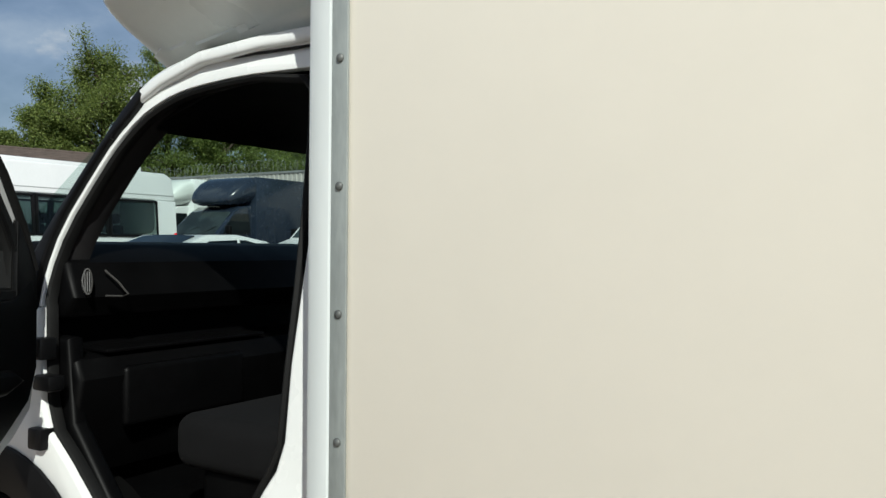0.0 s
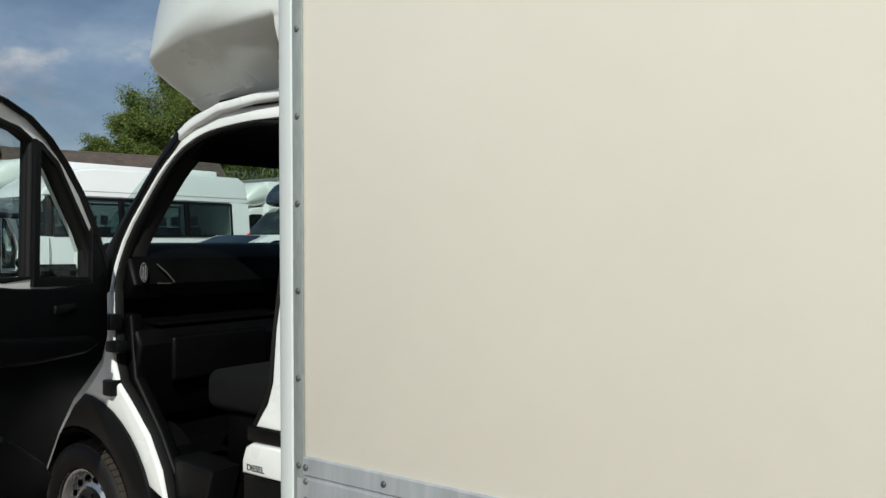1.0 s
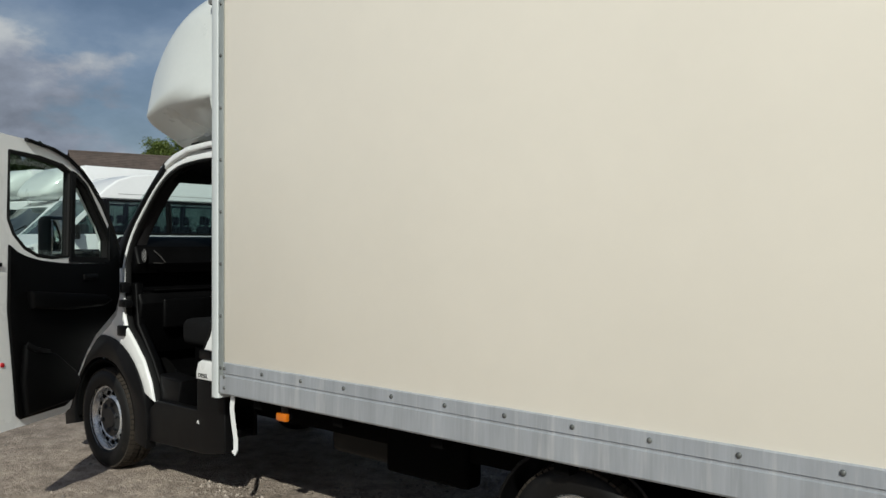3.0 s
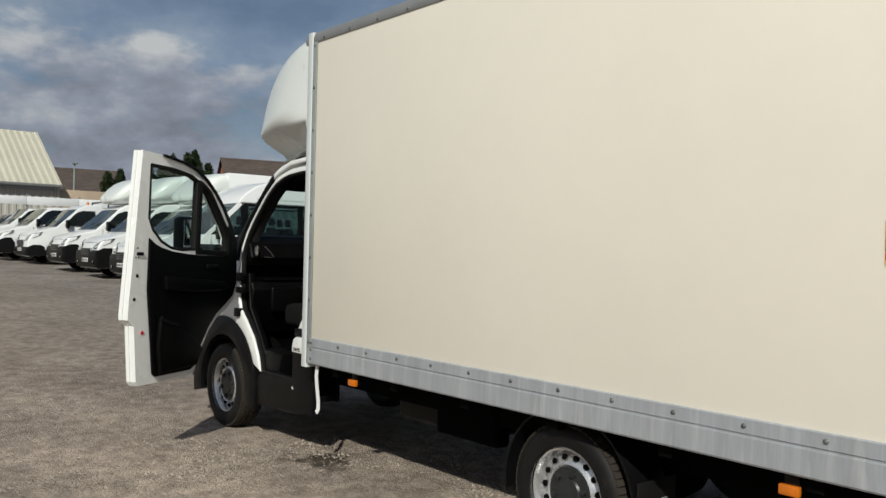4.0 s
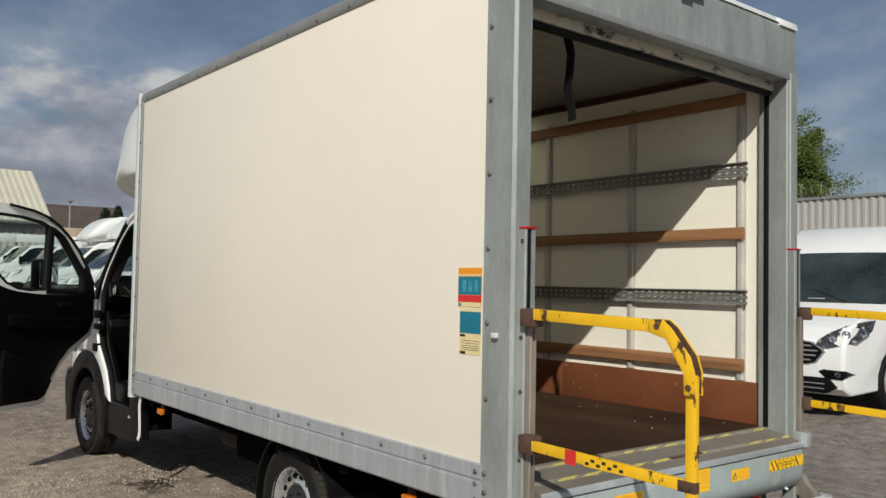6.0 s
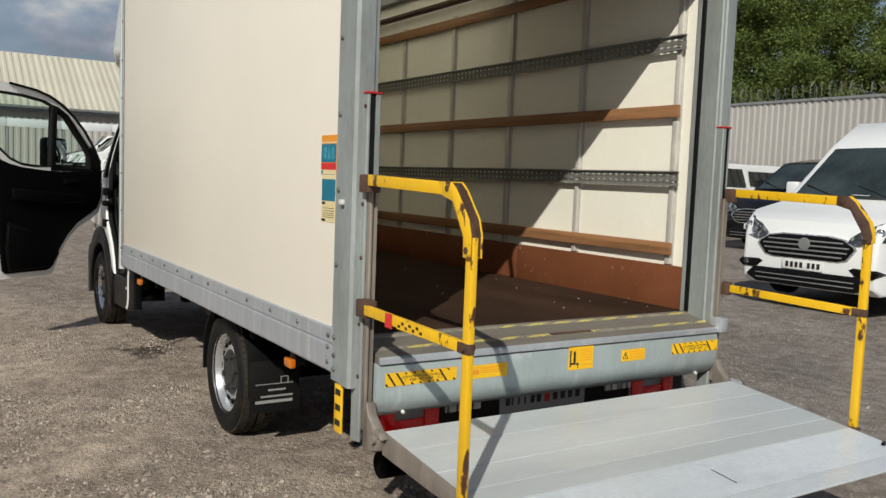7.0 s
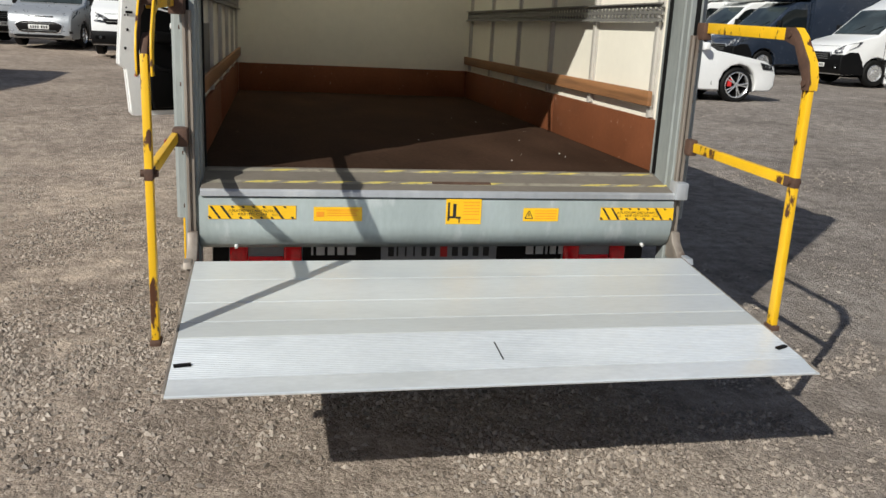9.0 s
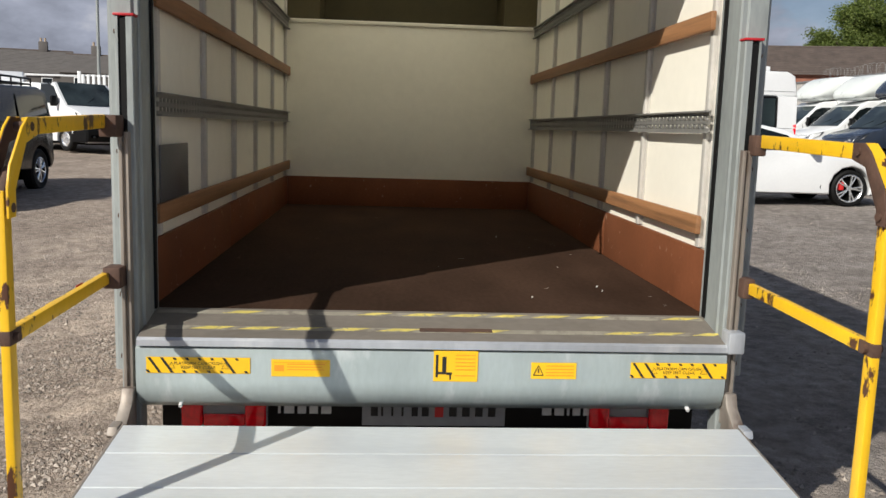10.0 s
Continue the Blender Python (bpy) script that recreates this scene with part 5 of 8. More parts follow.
# seals and black edging round the open doorway
seal = []
REAR_EDGE = [(-1.565, 2.072), (-1.530, 2.035), (-1.515, 1.90), (-1.505, 1.70), (-1.500, 1.50), (-1.510, 1.28), (-1.535, 1.08), (-1.575, 1.00), (-1.62, 0.93)]
for x, z in FRONT_EDGE[::-1] + [(x + 0.012, z - 0.008) for x, z in JAMB[1:-4]] + REAR_EDGE:
    seal.append((x + 0.004, CL + 0.040 + 0.165 * max(0.0, z - 1.35), z))
part("door_seal", sweep(B(), seal, ellipse_section(0.013, 0.022), up=(0, 1, 0)), RUBBER, van, "black rubber door seal")
# thin dark line added along the crease to break up the white
part("weather_strip", sweep(B(), [(x, CL + 0.010 + 0.165 * max(0.0, z - 1.35), z - 0.002) for x, z in CREASE], ellipse_section(0.004, 0.008), up=(0, 1, 0)), RUBBER, van, "thin dark line along the roof crease")
part("pillar_bolt", lathe(B(), [(0.011, 0.0), (0.009, 0.010), (0.0, 0.012)], (-2.330, CL + 0.105, 1.955), (0, -1, 0), 10), BLACK, van)

# roof, screen, bonnet and nose
roof_side = [(-2.27, 2.075), (-2.13, 2.140), (-1.95, 2.188), (-1.70, 2.205), (-1.36, 2.210), (-1.36, 2.17), (-1.70, 2.165), (-1.95, 2.148), (-2.12, 2.10), (-2.25, 2.04)]
part("cab_roof", prism(B(), roof_side, "y", CL + 0.115, CR - 0.115, 0.012, 3), WHITE, van, "white cab roof")
bm = B()
prism(bm, [(-2.24, 2.008), (-2.12, 2.080), (-1.95, 2.130), (-1.70, 2.155), (-1.37, 2.165), (-1.37, 2.095), (-1.72, 2.090), (-1.97, 2.070), (-2.14, 2.020), (-2.25, 1.975)], "y", CL + 0.19, CR - 0.19, 0.008)
part("headlining", bm, TRIM, van, "dark headlining")
bm = B()
for (xa, za), (xb, zb) in (((-3.00, 1.48), (-2.20, 2.12)),):
    ya, yb = CL + 0.05, CL + 0.15
    vs = [bm.verts.new(p) for p in ((xa, ya, za), (xa - 0.10, YC, za - 0.02), (xa, 2 * YC - ya, za), (xb, 2 * YC - yb, zb), (xb - 0.05, YC, zb + 0.01), (xb, yb, zb))]
    bm.faces.new((vs[0], vs[1], vs[4], vs[5]))
    bm.faces.new((vs[1], vs[2], vs[3], vs[4]))
screen = part("windscreen", bm, GLASS, van, "clear windscreen")
screen.visible_shadow = False
part("screen_edge", rod(B(), (-2.70, CL + 0.02, 1.43), (-3.02, YC, 1.47), 0.03, 8), BLACK, van)
bm = B()
pts = [(-2.70, 1.43), (-3.02, 1.46), (-3.22, 1.31), (-3.40, 1.08), (-3.47, 0.90), (-3.47, 0.60), (-3.40, 0.34), (-3.25, 0.34), (-3.28, 0.80), (-2.70, 1.30)]
prism(bm, pts, "y", CL + 0.05, CR - 0.05, 0.03, 3)
part("bonnet", bm, WHITE, van, "white bonnet")
part("front_bumper", prism(B(), [(-3.30, 0.30), (-3.52, 0.36), (-3.55, 0.60), (-3.48, 0.72), (-3.30, 0.72)], "y", CL + 0.01, CR - 0.01, 0.03, 3), BLACK, van, "black front bumper")
part("grille", box(B(), -3.50, -3.44, CL + 0.35, CR - 0.35, 0.78, 0.98, 0.02), BLACK, van)
for y in (CL + 0.18, CR - 0.18):
    part("headlight", box(B(), -3.46, -3.30, y - 0.14, y + 0.14, 0.86, 1.04, 0.04, 3), HEADLAMP, van, "clear headlight")
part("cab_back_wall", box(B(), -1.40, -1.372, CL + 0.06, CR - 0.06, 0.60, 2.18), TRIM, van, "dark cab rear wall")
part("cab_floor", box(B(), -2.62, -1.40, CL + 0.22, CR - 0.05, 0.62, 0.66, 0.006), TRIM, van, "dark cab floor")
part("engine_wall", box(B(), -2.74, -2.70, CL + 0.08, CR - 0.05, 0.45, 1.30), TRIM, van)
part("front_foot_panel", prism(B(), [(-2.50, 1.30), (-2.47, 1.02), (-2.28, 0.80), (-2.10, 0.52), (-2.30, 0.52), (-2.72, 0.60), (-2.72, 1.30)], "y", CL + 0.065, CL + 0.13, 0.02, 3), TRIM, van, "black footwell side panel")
step = part("cab_step", box(B(), -2.20, -1.42, CL + 0.03, CL + 0.24, 0.40, 0.445, 0.008), BLACK, van, "black ribbed cab step")
for i in range(4):
    part("step_rib", box(B(), -2.15, -1.48, CL + 0.055 + 0.04 * i, CL + 0.066 + 0.04 * i, 0.444, 0.450, 0.002), BLACK, step)
part("step_riser", box(B(), -2.25, -1.40, CL + 0.235, CL + 0.26, 0.40, 0.66, 0.004), TRIM, van)
part("step_side", prism(B(), [(-2.16, 0.45), (-1.98, 0.45), (-1.90, 0.70), (-2.16, 0.72)], "y", CL + 0.045, CL + 0.20, 0.02, 3), BLACK, van, "black step side moulding")
part("logo_mark", prism(B(), [(-1.652, 0.478), (-1.640, 0.500), (-1.628, 0.478), (-1.640, 0.486)], "y", CL - 0.003, CL + 0.002), WHITE_INK, van)

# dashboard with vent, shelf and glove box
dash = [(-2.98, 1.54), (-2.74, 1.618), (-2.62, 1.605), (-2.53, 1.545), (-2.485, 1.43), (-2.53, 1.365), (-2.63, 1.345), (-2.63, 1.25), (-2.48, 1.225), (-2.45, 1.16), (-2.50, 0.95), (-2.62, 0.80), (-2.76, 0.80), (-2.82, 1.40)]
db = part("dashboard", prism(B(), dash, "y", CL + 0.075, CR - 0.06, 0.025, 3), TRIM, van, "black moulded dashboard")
bm = B()
rod(bm, (0, 0, -0.001), (0, 0, 0.012), 0.05, 20)
vent_at = Matrix.Translation((-2.478, 1.735, 1.482)) @ Euler((0, radians(72), radians(-30))).to_matrix().to_4x4()
oval = [(0.046 * math.cos(a) * (1 + 0.12 * math.sin(a)), 0.017 * math.sin(a)) for a in (2 * math.pi * i / 20 for i in range(20))]
inner_oval = [(x * 0.86, y * 0.74) for x, y in oval]
bm = B()
vo, vi = [bm.verts.new((x, y, 0.010)) for x, y in oval], [bm.verts.new((x, y, 0.012)) for x, y in inner_oval]
wo, wi = [bm.verts.new((x, y, -0.01)) for x, y in oval], [bm.verts.new((x, y, -0.004)) for x, y in inner_oval]
for i in range(20):
    k = (i + 1) % 20
    bm.faces.new((vo[i], vo[k], vi[k], vi[i]))
    bm.faces.new((wo[i], wo[k], vo[k], vo[i]))
    bm.faces.new((vi[i], vi[k], wi[k], wi[i]))
bmesh.ops.recalc_face_normals(bm, faces=bm.faces)
part("vent_surround", bm, VENTGREY, db, "dull grey vent ring", move=vent_at)
bm = B()
for i in range(3):
    box(bm, -0.034, 0.034, -0.0080 + 0.007 * i, -0.0055 + 0.007 * i, 0.0, 0.008)
part("vent_slats", bm, VENTGREY, db, "thin grey vent slats", move=vent_at)
part("vent_frame", sweep(B(), [(-2.495, 1.815, 1.520), (-2.470, 1.850, 1.480), (-2.462, 1.885, 1.436), (-2.464, 1.86, 1.430), (-2.468, 1.80, 1.434)], ellipse_section(0.0035, 0.0035, 6)), VENTGREY, db, "thin grey vent frame")
part("glove_box", box(B(), -2.475, -2.440, 1.86, 2.42, 0.98, 1.19, 0.02, 3), TRIM, db, "black glove box lid")
part("dash_shelf", box(B(), -2.60, -2.46, 1.80, 2.55, 1.24, 1.254, 0.006), TRIM, db)
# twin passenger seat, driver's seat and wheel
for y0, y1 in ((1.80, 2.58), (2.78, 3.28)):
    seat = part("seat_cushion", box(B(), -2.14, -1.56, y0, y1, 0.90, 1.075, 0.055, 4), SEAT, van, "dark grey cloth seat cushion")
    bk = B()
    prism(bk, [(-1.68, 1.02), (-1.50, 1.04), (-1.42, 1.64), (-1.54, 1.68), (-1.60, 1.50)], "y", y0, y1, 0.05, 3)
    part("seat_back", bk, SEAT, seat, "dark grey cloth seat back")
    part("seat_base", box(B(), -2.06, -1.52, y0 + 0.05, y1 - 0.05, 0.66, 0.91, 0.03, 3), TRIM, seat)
    n = 2 if y1 - y0 > 0.6 else 1
    for i in range(n):
        yc = y0 + (y1 - y0) * (i + 0.5) / n
        part("head_rest", box(B(), -1.50, -1.42, yc - 0.12, yc + 0.12, 1.68, 1.86, 0.035, 3), SEAT, seat, "dark head rest")
bm = B()
for i in range(24):
    a, b = 2 * math.pi * i / 24, 2 * math.pi * (i + 1) / 24
    f = lambda t: (-2.30 + 0.09 * math.sin(t), 3.02 + 0.20 * math.cos(t), 1.30 + 0.175 * math.sin(t))
    rod(bm, f(a), f(b), 0.015, 8)
rod(bm, (-2.30, 2.84, 1.30), (-2.30, 3.20, 1.30), 0.014, 8)
rod(bm, (-2.55, 3.02, 1.18), (-2.30, 3.02, 1.30), 0.035, 10)
part("steering_wheel", bm, BLACK, van, "black steering wheel")
# off-side door, closed, with its window
bm = B()
prism(bm, [(-2.12, 0.50), (-2.30, 0.855), (-2.47, 1.05), (-2.49, 1.40), (-1.40, 1.47), (-1.38, 0.50)], "y", CR - 0.055, CR - 0.01, 0.01)
part("closed_door", lean(bm), WHITE, van, "closed off-side cab door")
bm = B()
bm.faces.new([bm.verts.new((x, CR - 0.033, z)) for x, z in ((-2.46, 1.41), (-2.12, 1.99), (-1.9, 2.07), (-1.46, 2.10), (-1.44, 1.47))])
pane = part("side_window", lean(bm), GLASS, van, "off-side window")
pane.visible_shadow = False
part("window_frame", rod(B(), (-2.02, CR - 0.06, 1.45), (-2.02, CR - 0.15, 2.05), 0.014, 6), BLACK, van)
bm = B()
prism(bm, [(-2.40, 1.25), (-1.45, 1.42), (-1.45, 0.6), (-2.1, 0.6), (-2.40, 0.95)], "y", CR - 0.075, CR - 0.056)
part("door_trim", bm, TRIM, van)
# hinges
for z in (1.27, 0.98):
    part("door_hinge", box(B(), -2.57, -2.50, CL - 0.03, CL + 0.03, z - 0.035, z + 0.035, 0.008), BLACK, van, "greasy black door hinge")
part("check_strap", box(B(), -2.53, -2.44, CL - 0.04, CL + 0.02, 1.14, 1.19, 0.01), BLACK, van, "black door check strap")

# ---- the open cab door ----
H = Vector((-2.522, 1.593, 0))
DU = Vector((0.485, -0.8745, 0))
DN = Vector((0.8745, 0.485, 0))
DOOR = Matrix(((DU.x, DN.x, 0, H.x), (DU.y, DN.y, 0, H.y), (0, 0, 1, 0), (0, 0, 0, 1)))   # (along, depth, height)
OUTL = [(1.135, 2.165), (0.93, 2.155), (0.70, 2.125), (0.56, 2.085), (0.44, 2.02), (0.33, 1.93), (0.22, 1.815), (0.12, 1.67), (0.05, 1.53), (0.02, 1.40), (0.015, 1.22), (0.05, 1.09),
        (0.14, 1.02), (0.27, 0.955), (0.37, 0.86), (0.45, 0.74), (0.53, 0.565), (0.58, 0.545), (1.13, 0.540), (1.155, 0.57), (1.185, 0.955), (1.245, 1.0), (1.245, 1.05)]
W1 = [(1.050, 2.075), (0.80, 2.065), (0.60, 2.035), (0.525, 2.005), (0.545, 1.485), (0.70, 1.482), (0.82, 1.495), (0.93, 1.54), (1.02, 1.62), (1.06, 1.70)]
W2 = [(0.494, 1.975), (0.40, 1.915), (0.30, 1.79), (0.20, 1.66), (0.155, 1.58), (0.160, 1.465), (0.512, 1.482)]
SKIN_HOLE = [(1.06, 2.085), (0.80, 2.075), (0.60, 2.045), (0.50, 2.005), (0.40, 1.93), (0.30, 1.805), (0.19, 1.665), (0.14, 1.58), (0.15, 1.455), (0.55, 1.475), (0.70, 1.472), (0.82, 1.485), (0.935, 1.53), (1.03, 1.615), (1.07, 1.70)]


def plate_with_holes(bm, outer, holes, y0, y1):
    loops = []
    edges_ = []
    for pts in [outer] + holes:
        vs = [bm.verts.new((u, y0, z)) for u, z in pts]
        edges_ += [bm.edges.new((vs[i], vs[(i + 1) % len(vs)])) for i in range(len(vs))]
        loops.append(vs)
    bmesh.ops.triangle_fill(bm, use_beauty=True, use_dissolve=False, edges=edges_)
    ext = bmesh.ops.extrude_face_region(bm, geom=list(bm.faces))
    bmesh.ops.translate(bm, vec=(0, y1 - y0, 0), verts=[g for g in ext["geom"] if isinstance(g, bmesh.types.BMVert)])
    bmesh.ops.recalc_face_normals(bm, faces=bm.faces)
    return bm


door = part("cab_door", plate_with_holes(B(), OUTL, [W1, W2], -0.045, 0.0), WHITE, van, "open white cab door with black inner trim", move=DOOR)
part("door_skin", plate_with_holes(B(), [(u + 0.006 if u > 1.1 else u, z) for u, z in OUTL], [SKIN_HOLE], -0.075, -0.0455), WHITE, door, move=DOOR)
PANEL = [(1.065, 1.56), (1.0, 1.52), (0.93, 1.495), (0.82, 1.470), (0.65, 1.452), (0.45, 1.44), (0.30, 1.44), (0.18, 1.44), (0.075, 1.50), (0.045, 1.40), (0.045, 1.22), (0.09, 1.12), (0.18, 1.06),
         (0.30, 0.985), (0.40, 0.88), (0.48, 0.76), (0.555, 0.61), (0.60, 0.59), (0.98, 0.585), (1.01, 0.61), (1.035, 0.85), (1.075, 1.20)]
part("door_trim", prism(B(), PANEL, "y", 0.0, 0.022, 0.010, 3), TRIM, door, "black moulded door trim", move=DOOR)
part("arm_rest", prism(B(), [(0.95, 1.30), (0.60, 1.27), (0.25, 1.24), (0.18, 1.20), (0.28, 1.17), (0.62, 1.17), (0.93, 1.20)], "y", 0.018, 0.070, 0.020, 3), TRIM, door, "black arm rest", move=DOOR)
part("door_pocket", prism(B(), [(0.98, 1.00), (0.72, 0.92), (0.55, 0.80), (0.50, 0.74), (0.57, 0.625), (0.97, 0.605), (1.0, 0.80)], "y", 0.018, 0.062, 0.018, 3), TRIM, door, "black door pocket", move=DOOR)
part("door_pull", prism(B(), [(0.98, 1.02), (0.90, 0.98), (0.80, 0.955), (0.80, 0.935), (0.92, 0.955), (1.0, 0.995)], "y", 0.060, 0.070, 0.003), BLACK, door, move=DOOR)
part("inner_handle", box(B(), 0.30, 0.44, 0.020, 0.036, 1.34, 1.375, 0.006), BLACK, door, "black inner door handle", move=DOOR)
part("mirror_triangle", prism(B(), [(0.155, 1.68), (0.05, 1.545), (0.035, 1.40), (0.16, 1.44)], "y", 0.001, 0.02, 0.006), BLACK, door, "black trim triangle", move=DOOR)
SURR = [(0.526, 2.008), (0.485, 1.996), (0.385, 1.935), (0.285, 1.805), (0.175, 1.665), (0.125, 1.590), (0.125, 1.438), (0.548, 1.452), (0.544, 1.49)]
part("quarter_light_surround", plate_with_holes(B(), SURR, [W2], 0.0006, 0.016), BLACK, door, "black division bar and quarter light surround", move=DOOR)
for hole in (W1, W2):
    loop = [(u, -0.01, z) for u, z in hole] + [(hole[0][0], -0.01, hole[0][1]), (hole[1][0], -0.01, hole[1][1])]
    part("window_seal", sweep(B(), loop, ellipse_section(0.013, 0.015), up=(0, 1, 0)), RUBBER, door, "black window seal", move=DOOR)
    cu, cz = sum(p[0] for p in hole) / len(hole), sum(p[1] for p in hole) / len(hole)
    inner = [(u + (cu - u) * 0.010 / math.hypot(cu - u, cz - z), z + (cz - z) * 0.010 / math.hypot(cu - u, cz - z)) for u, z in hole]
    part("glass_run", plate_with_holes(B(), hole, [inner], -0.046, 0.004), RUBBER, door, "black glass run channel", move=DOOR)
    bm = B()
    bm.faces.new([bm.verts.new((u, -0.032, z)) for u, z in hole])
    g = part("window", bm, GLASS, door, "clear door glass", move=DOOR)
    g.visible_shadow = False
top = [(u, 0.012, z - 0.004) for u, z in OUTL[1:9]]
part("top_seal", sweep(B(), top, ellipse_section(0.010, 0.016), up=(0, 1, 0)), RUBBER, door, "black door top seal", move=DOOR)
for u, z in ((1.18, 1.30), (1.205, 1.14)):
    part("plug", lathe(B(), [(0.013, 0.0), (0.011, 0.004), (0.0, 0.005)], (u - 0.015, 0.0, z), (0, 1, 0), 10), BLACK, door, move=DOOR)
part("latch", box(B(), 1.115, 1.175, 0.0, 0.012, 1.44, 1.462, 0.003), BLACK, door, "black door latch", move=DOOR)
for u, z in ((1.165, 1.49), (1.18, 1.425), (1.155, 1.425)):
    part("screw", lathe(B(), [(0.008, 0.0), (0.0, 0.004)], (u, 0.0, z), (0, 1, 0), 8), BLACK, door, move=DOOR)
part("reflector", lathe(B(), [(0.014, 0.0), (0.013, 0.005), (0.0, 0.006)], (1.105, 0.0, 0.905), (0, 1, 0), 14), REDCAP, door, "round red reflector", move=DOOR)
# outside mirror
bm = B()
box(bm, 0.22, 0.46, -0.30, -0.20, 1.40, 1.74, 0.04, 3)
mir = part("door_mirror", bm, BLACK, door, "black outside mirror", move=DOOR)
part("mirror_glass", box(B(), 0.245, 0.435, -0.201, -0.196, 1.50, 1.715, 0.002), MIRROR, mir, move=DOOR)
part("mirror_glass", box(B(), 0.245, 0.435, -0.201, -0.196, 1.42, 1.485, 0.002), MIRROR, mir, move=DOOR)
bm = B()
rod(bm, (0.14, -0.07, 1.50), (0.28, -0.24, 1.50), 0.03, 10)
rod(bm, (0.14, -0.07, 1.44), (0.28, -0.24, 1.44), 0.025, 10)
part("mirror_arm", bm, BLACK, mir, move=DOOR)


# ---- roof fairing over the cab ----
def shell_of(rings_yz, parent, mat, mid, label_, name, closed):
    """Skin over mirrored half sections: each is (x, [(half width, height), ...]) from the crown to the keel."""
    bm = B()
    rings = []
    for x, side in rings_yz:
        rings.append([bm.verts.new((x, mid + yy, z)) for yy, z in side] + [bm.verts.new((x, mid - yy, z)) for yy, z in side[-2:0:-1]])
    n = len(rings[0])
    for a, b in zip(rings, rings[1:]):
        for i in range(n):
            bm.faces.new((a[i], a[(i + 1) % n], b[(i + 1) % n], b[i]))
    if closed:
        bm.faces.new(rings[0])
    bm.faces.new(rings[-1][::-1])
    bmesh.ops.recalc_face_normals(bm, faces=bm.faces)
    return part(name, bm, mat, parent, label_)


def fairing(parent, stations, mat, mid, label_, name="roof_fairing", closed=True):
    """stations: (x, half width, bottom, top). Rounded shell that narrows and drops towards its nose."""
    out = []
    for st in stations:
        x, w_, zb, zt = st[:4]
        side = []
        for zz in (1, 0.985, 0.95, 0.87, 0.75, 0.6, 0.4, 0.2, 0.0, -0.2, -0.4, -0.6, -0.78, -0.9, -0.97, -1):
            z = (zb + zt) / 2 + (zt - zb) / 2 * zz
            yy = w_ * (1 - abs(zz) ** 4.76) ** 0.21 if abs(zz) < 1 else 0.0
            low = max(0.0, (zb + 0.42 * (zt - zb) - z) / (zt - zb))
            side.append((yy * (1.0 - 0.36 * low), z))
        out.append((x, side))
    return shell_of(out, parent, mat, mid, label_, name, closed)


def cab_fairing(parent):
    """Tall fairing that meets the body's front, with a hollow under a brow along each flank."""
    out = []
    clamp = lambda v: max(0.0, min(1.0, v))
    soft = lambda v: clamp(v) ** 2 * (3 - 2 * clamp(v))
    for k in range(-2, 40):
        q = max(0.0, min(1.0, k / 36))
        shut = (k - 36) / 4 if k > 36 else 0.0                    # the last rings round the nose off
        x = -1.365 - 1.237 * q - 0.05 * math.sin(shut * 1.57) if k >= 0 else (-1.312 if k < -1 else -1.348)
        zb = 2.19 + 0.07 * shut
        zt = 3.09 - 0.561 * q ** 2.195 - 0.07 * shut if k >= 0 else 3.095
        half = 1.015 * (1 - 0.259 * q ** 2.229) * max(0.4, 1 - clamp((q - 0.75) / 0.25) ** 2.5) * (1 - 0.2 * shut)
        nose = soft(q / 0.6)
        side = []
        for i in range(75):
            zz = math.cos(math.pi * i / 60) if i < 12 else math.cos(math.pi * 12 / 60) + (-1 - math.cos(math.pi * 12 / 60)) * (i - 12) / 62
            z = (zb + zt) / 2 + (zt - zb) / 2 * zz
            yy = half * max(0.0, 1 - abs(zz) ** 6.48) ** (1 / 6.48)
            yy *= 1 - 0.08 * max(0.0, zz + 0.4) * (0.35 + 0.65 * q)
            yy *= 1 - 0.72 * nose * soft((-0.22 - zz) / 0.78) * 0.36
            hollow = soft((2.425 - z) / 0.17) * (1 - 0.75 * nose) * (0 if k < 0 else 1)
            yy -= 0.21 * hollow - (0.075 * hollow if z < 2.262 else 0.0)
            side.append((max(0.0, yy), z))
        out.append((x, side))
    return shell_of(out, parent, GELCOAT, YC, "white moulded roof fairing", "roof_fairing", False)


cab_fairing(van)
# black block added for the dark of the open gap below the fairing
part("fairing_gap", box(B(), -2.10, -1.37, CL + 0.24, CR - 0.24, 2.19, 2.232, 0.01), RUBBER, van)


# ---- other vehicles in the yard ----
def arc_pts(cx, cz, r, zfloor, n=8):
    """The wheel arch from back to front, cut off at the floor line."""
    a = math.asin(max(-1, min(1, (zfloor - cz) / r)))
    return [(cx + r * math.cos(math.pi - a - (math.pi - 2 * a) * i / n), cz + r * math.sin(math.pi - a - (math.pi - 2 * a) * i / n)) for i in range(n + 1)]


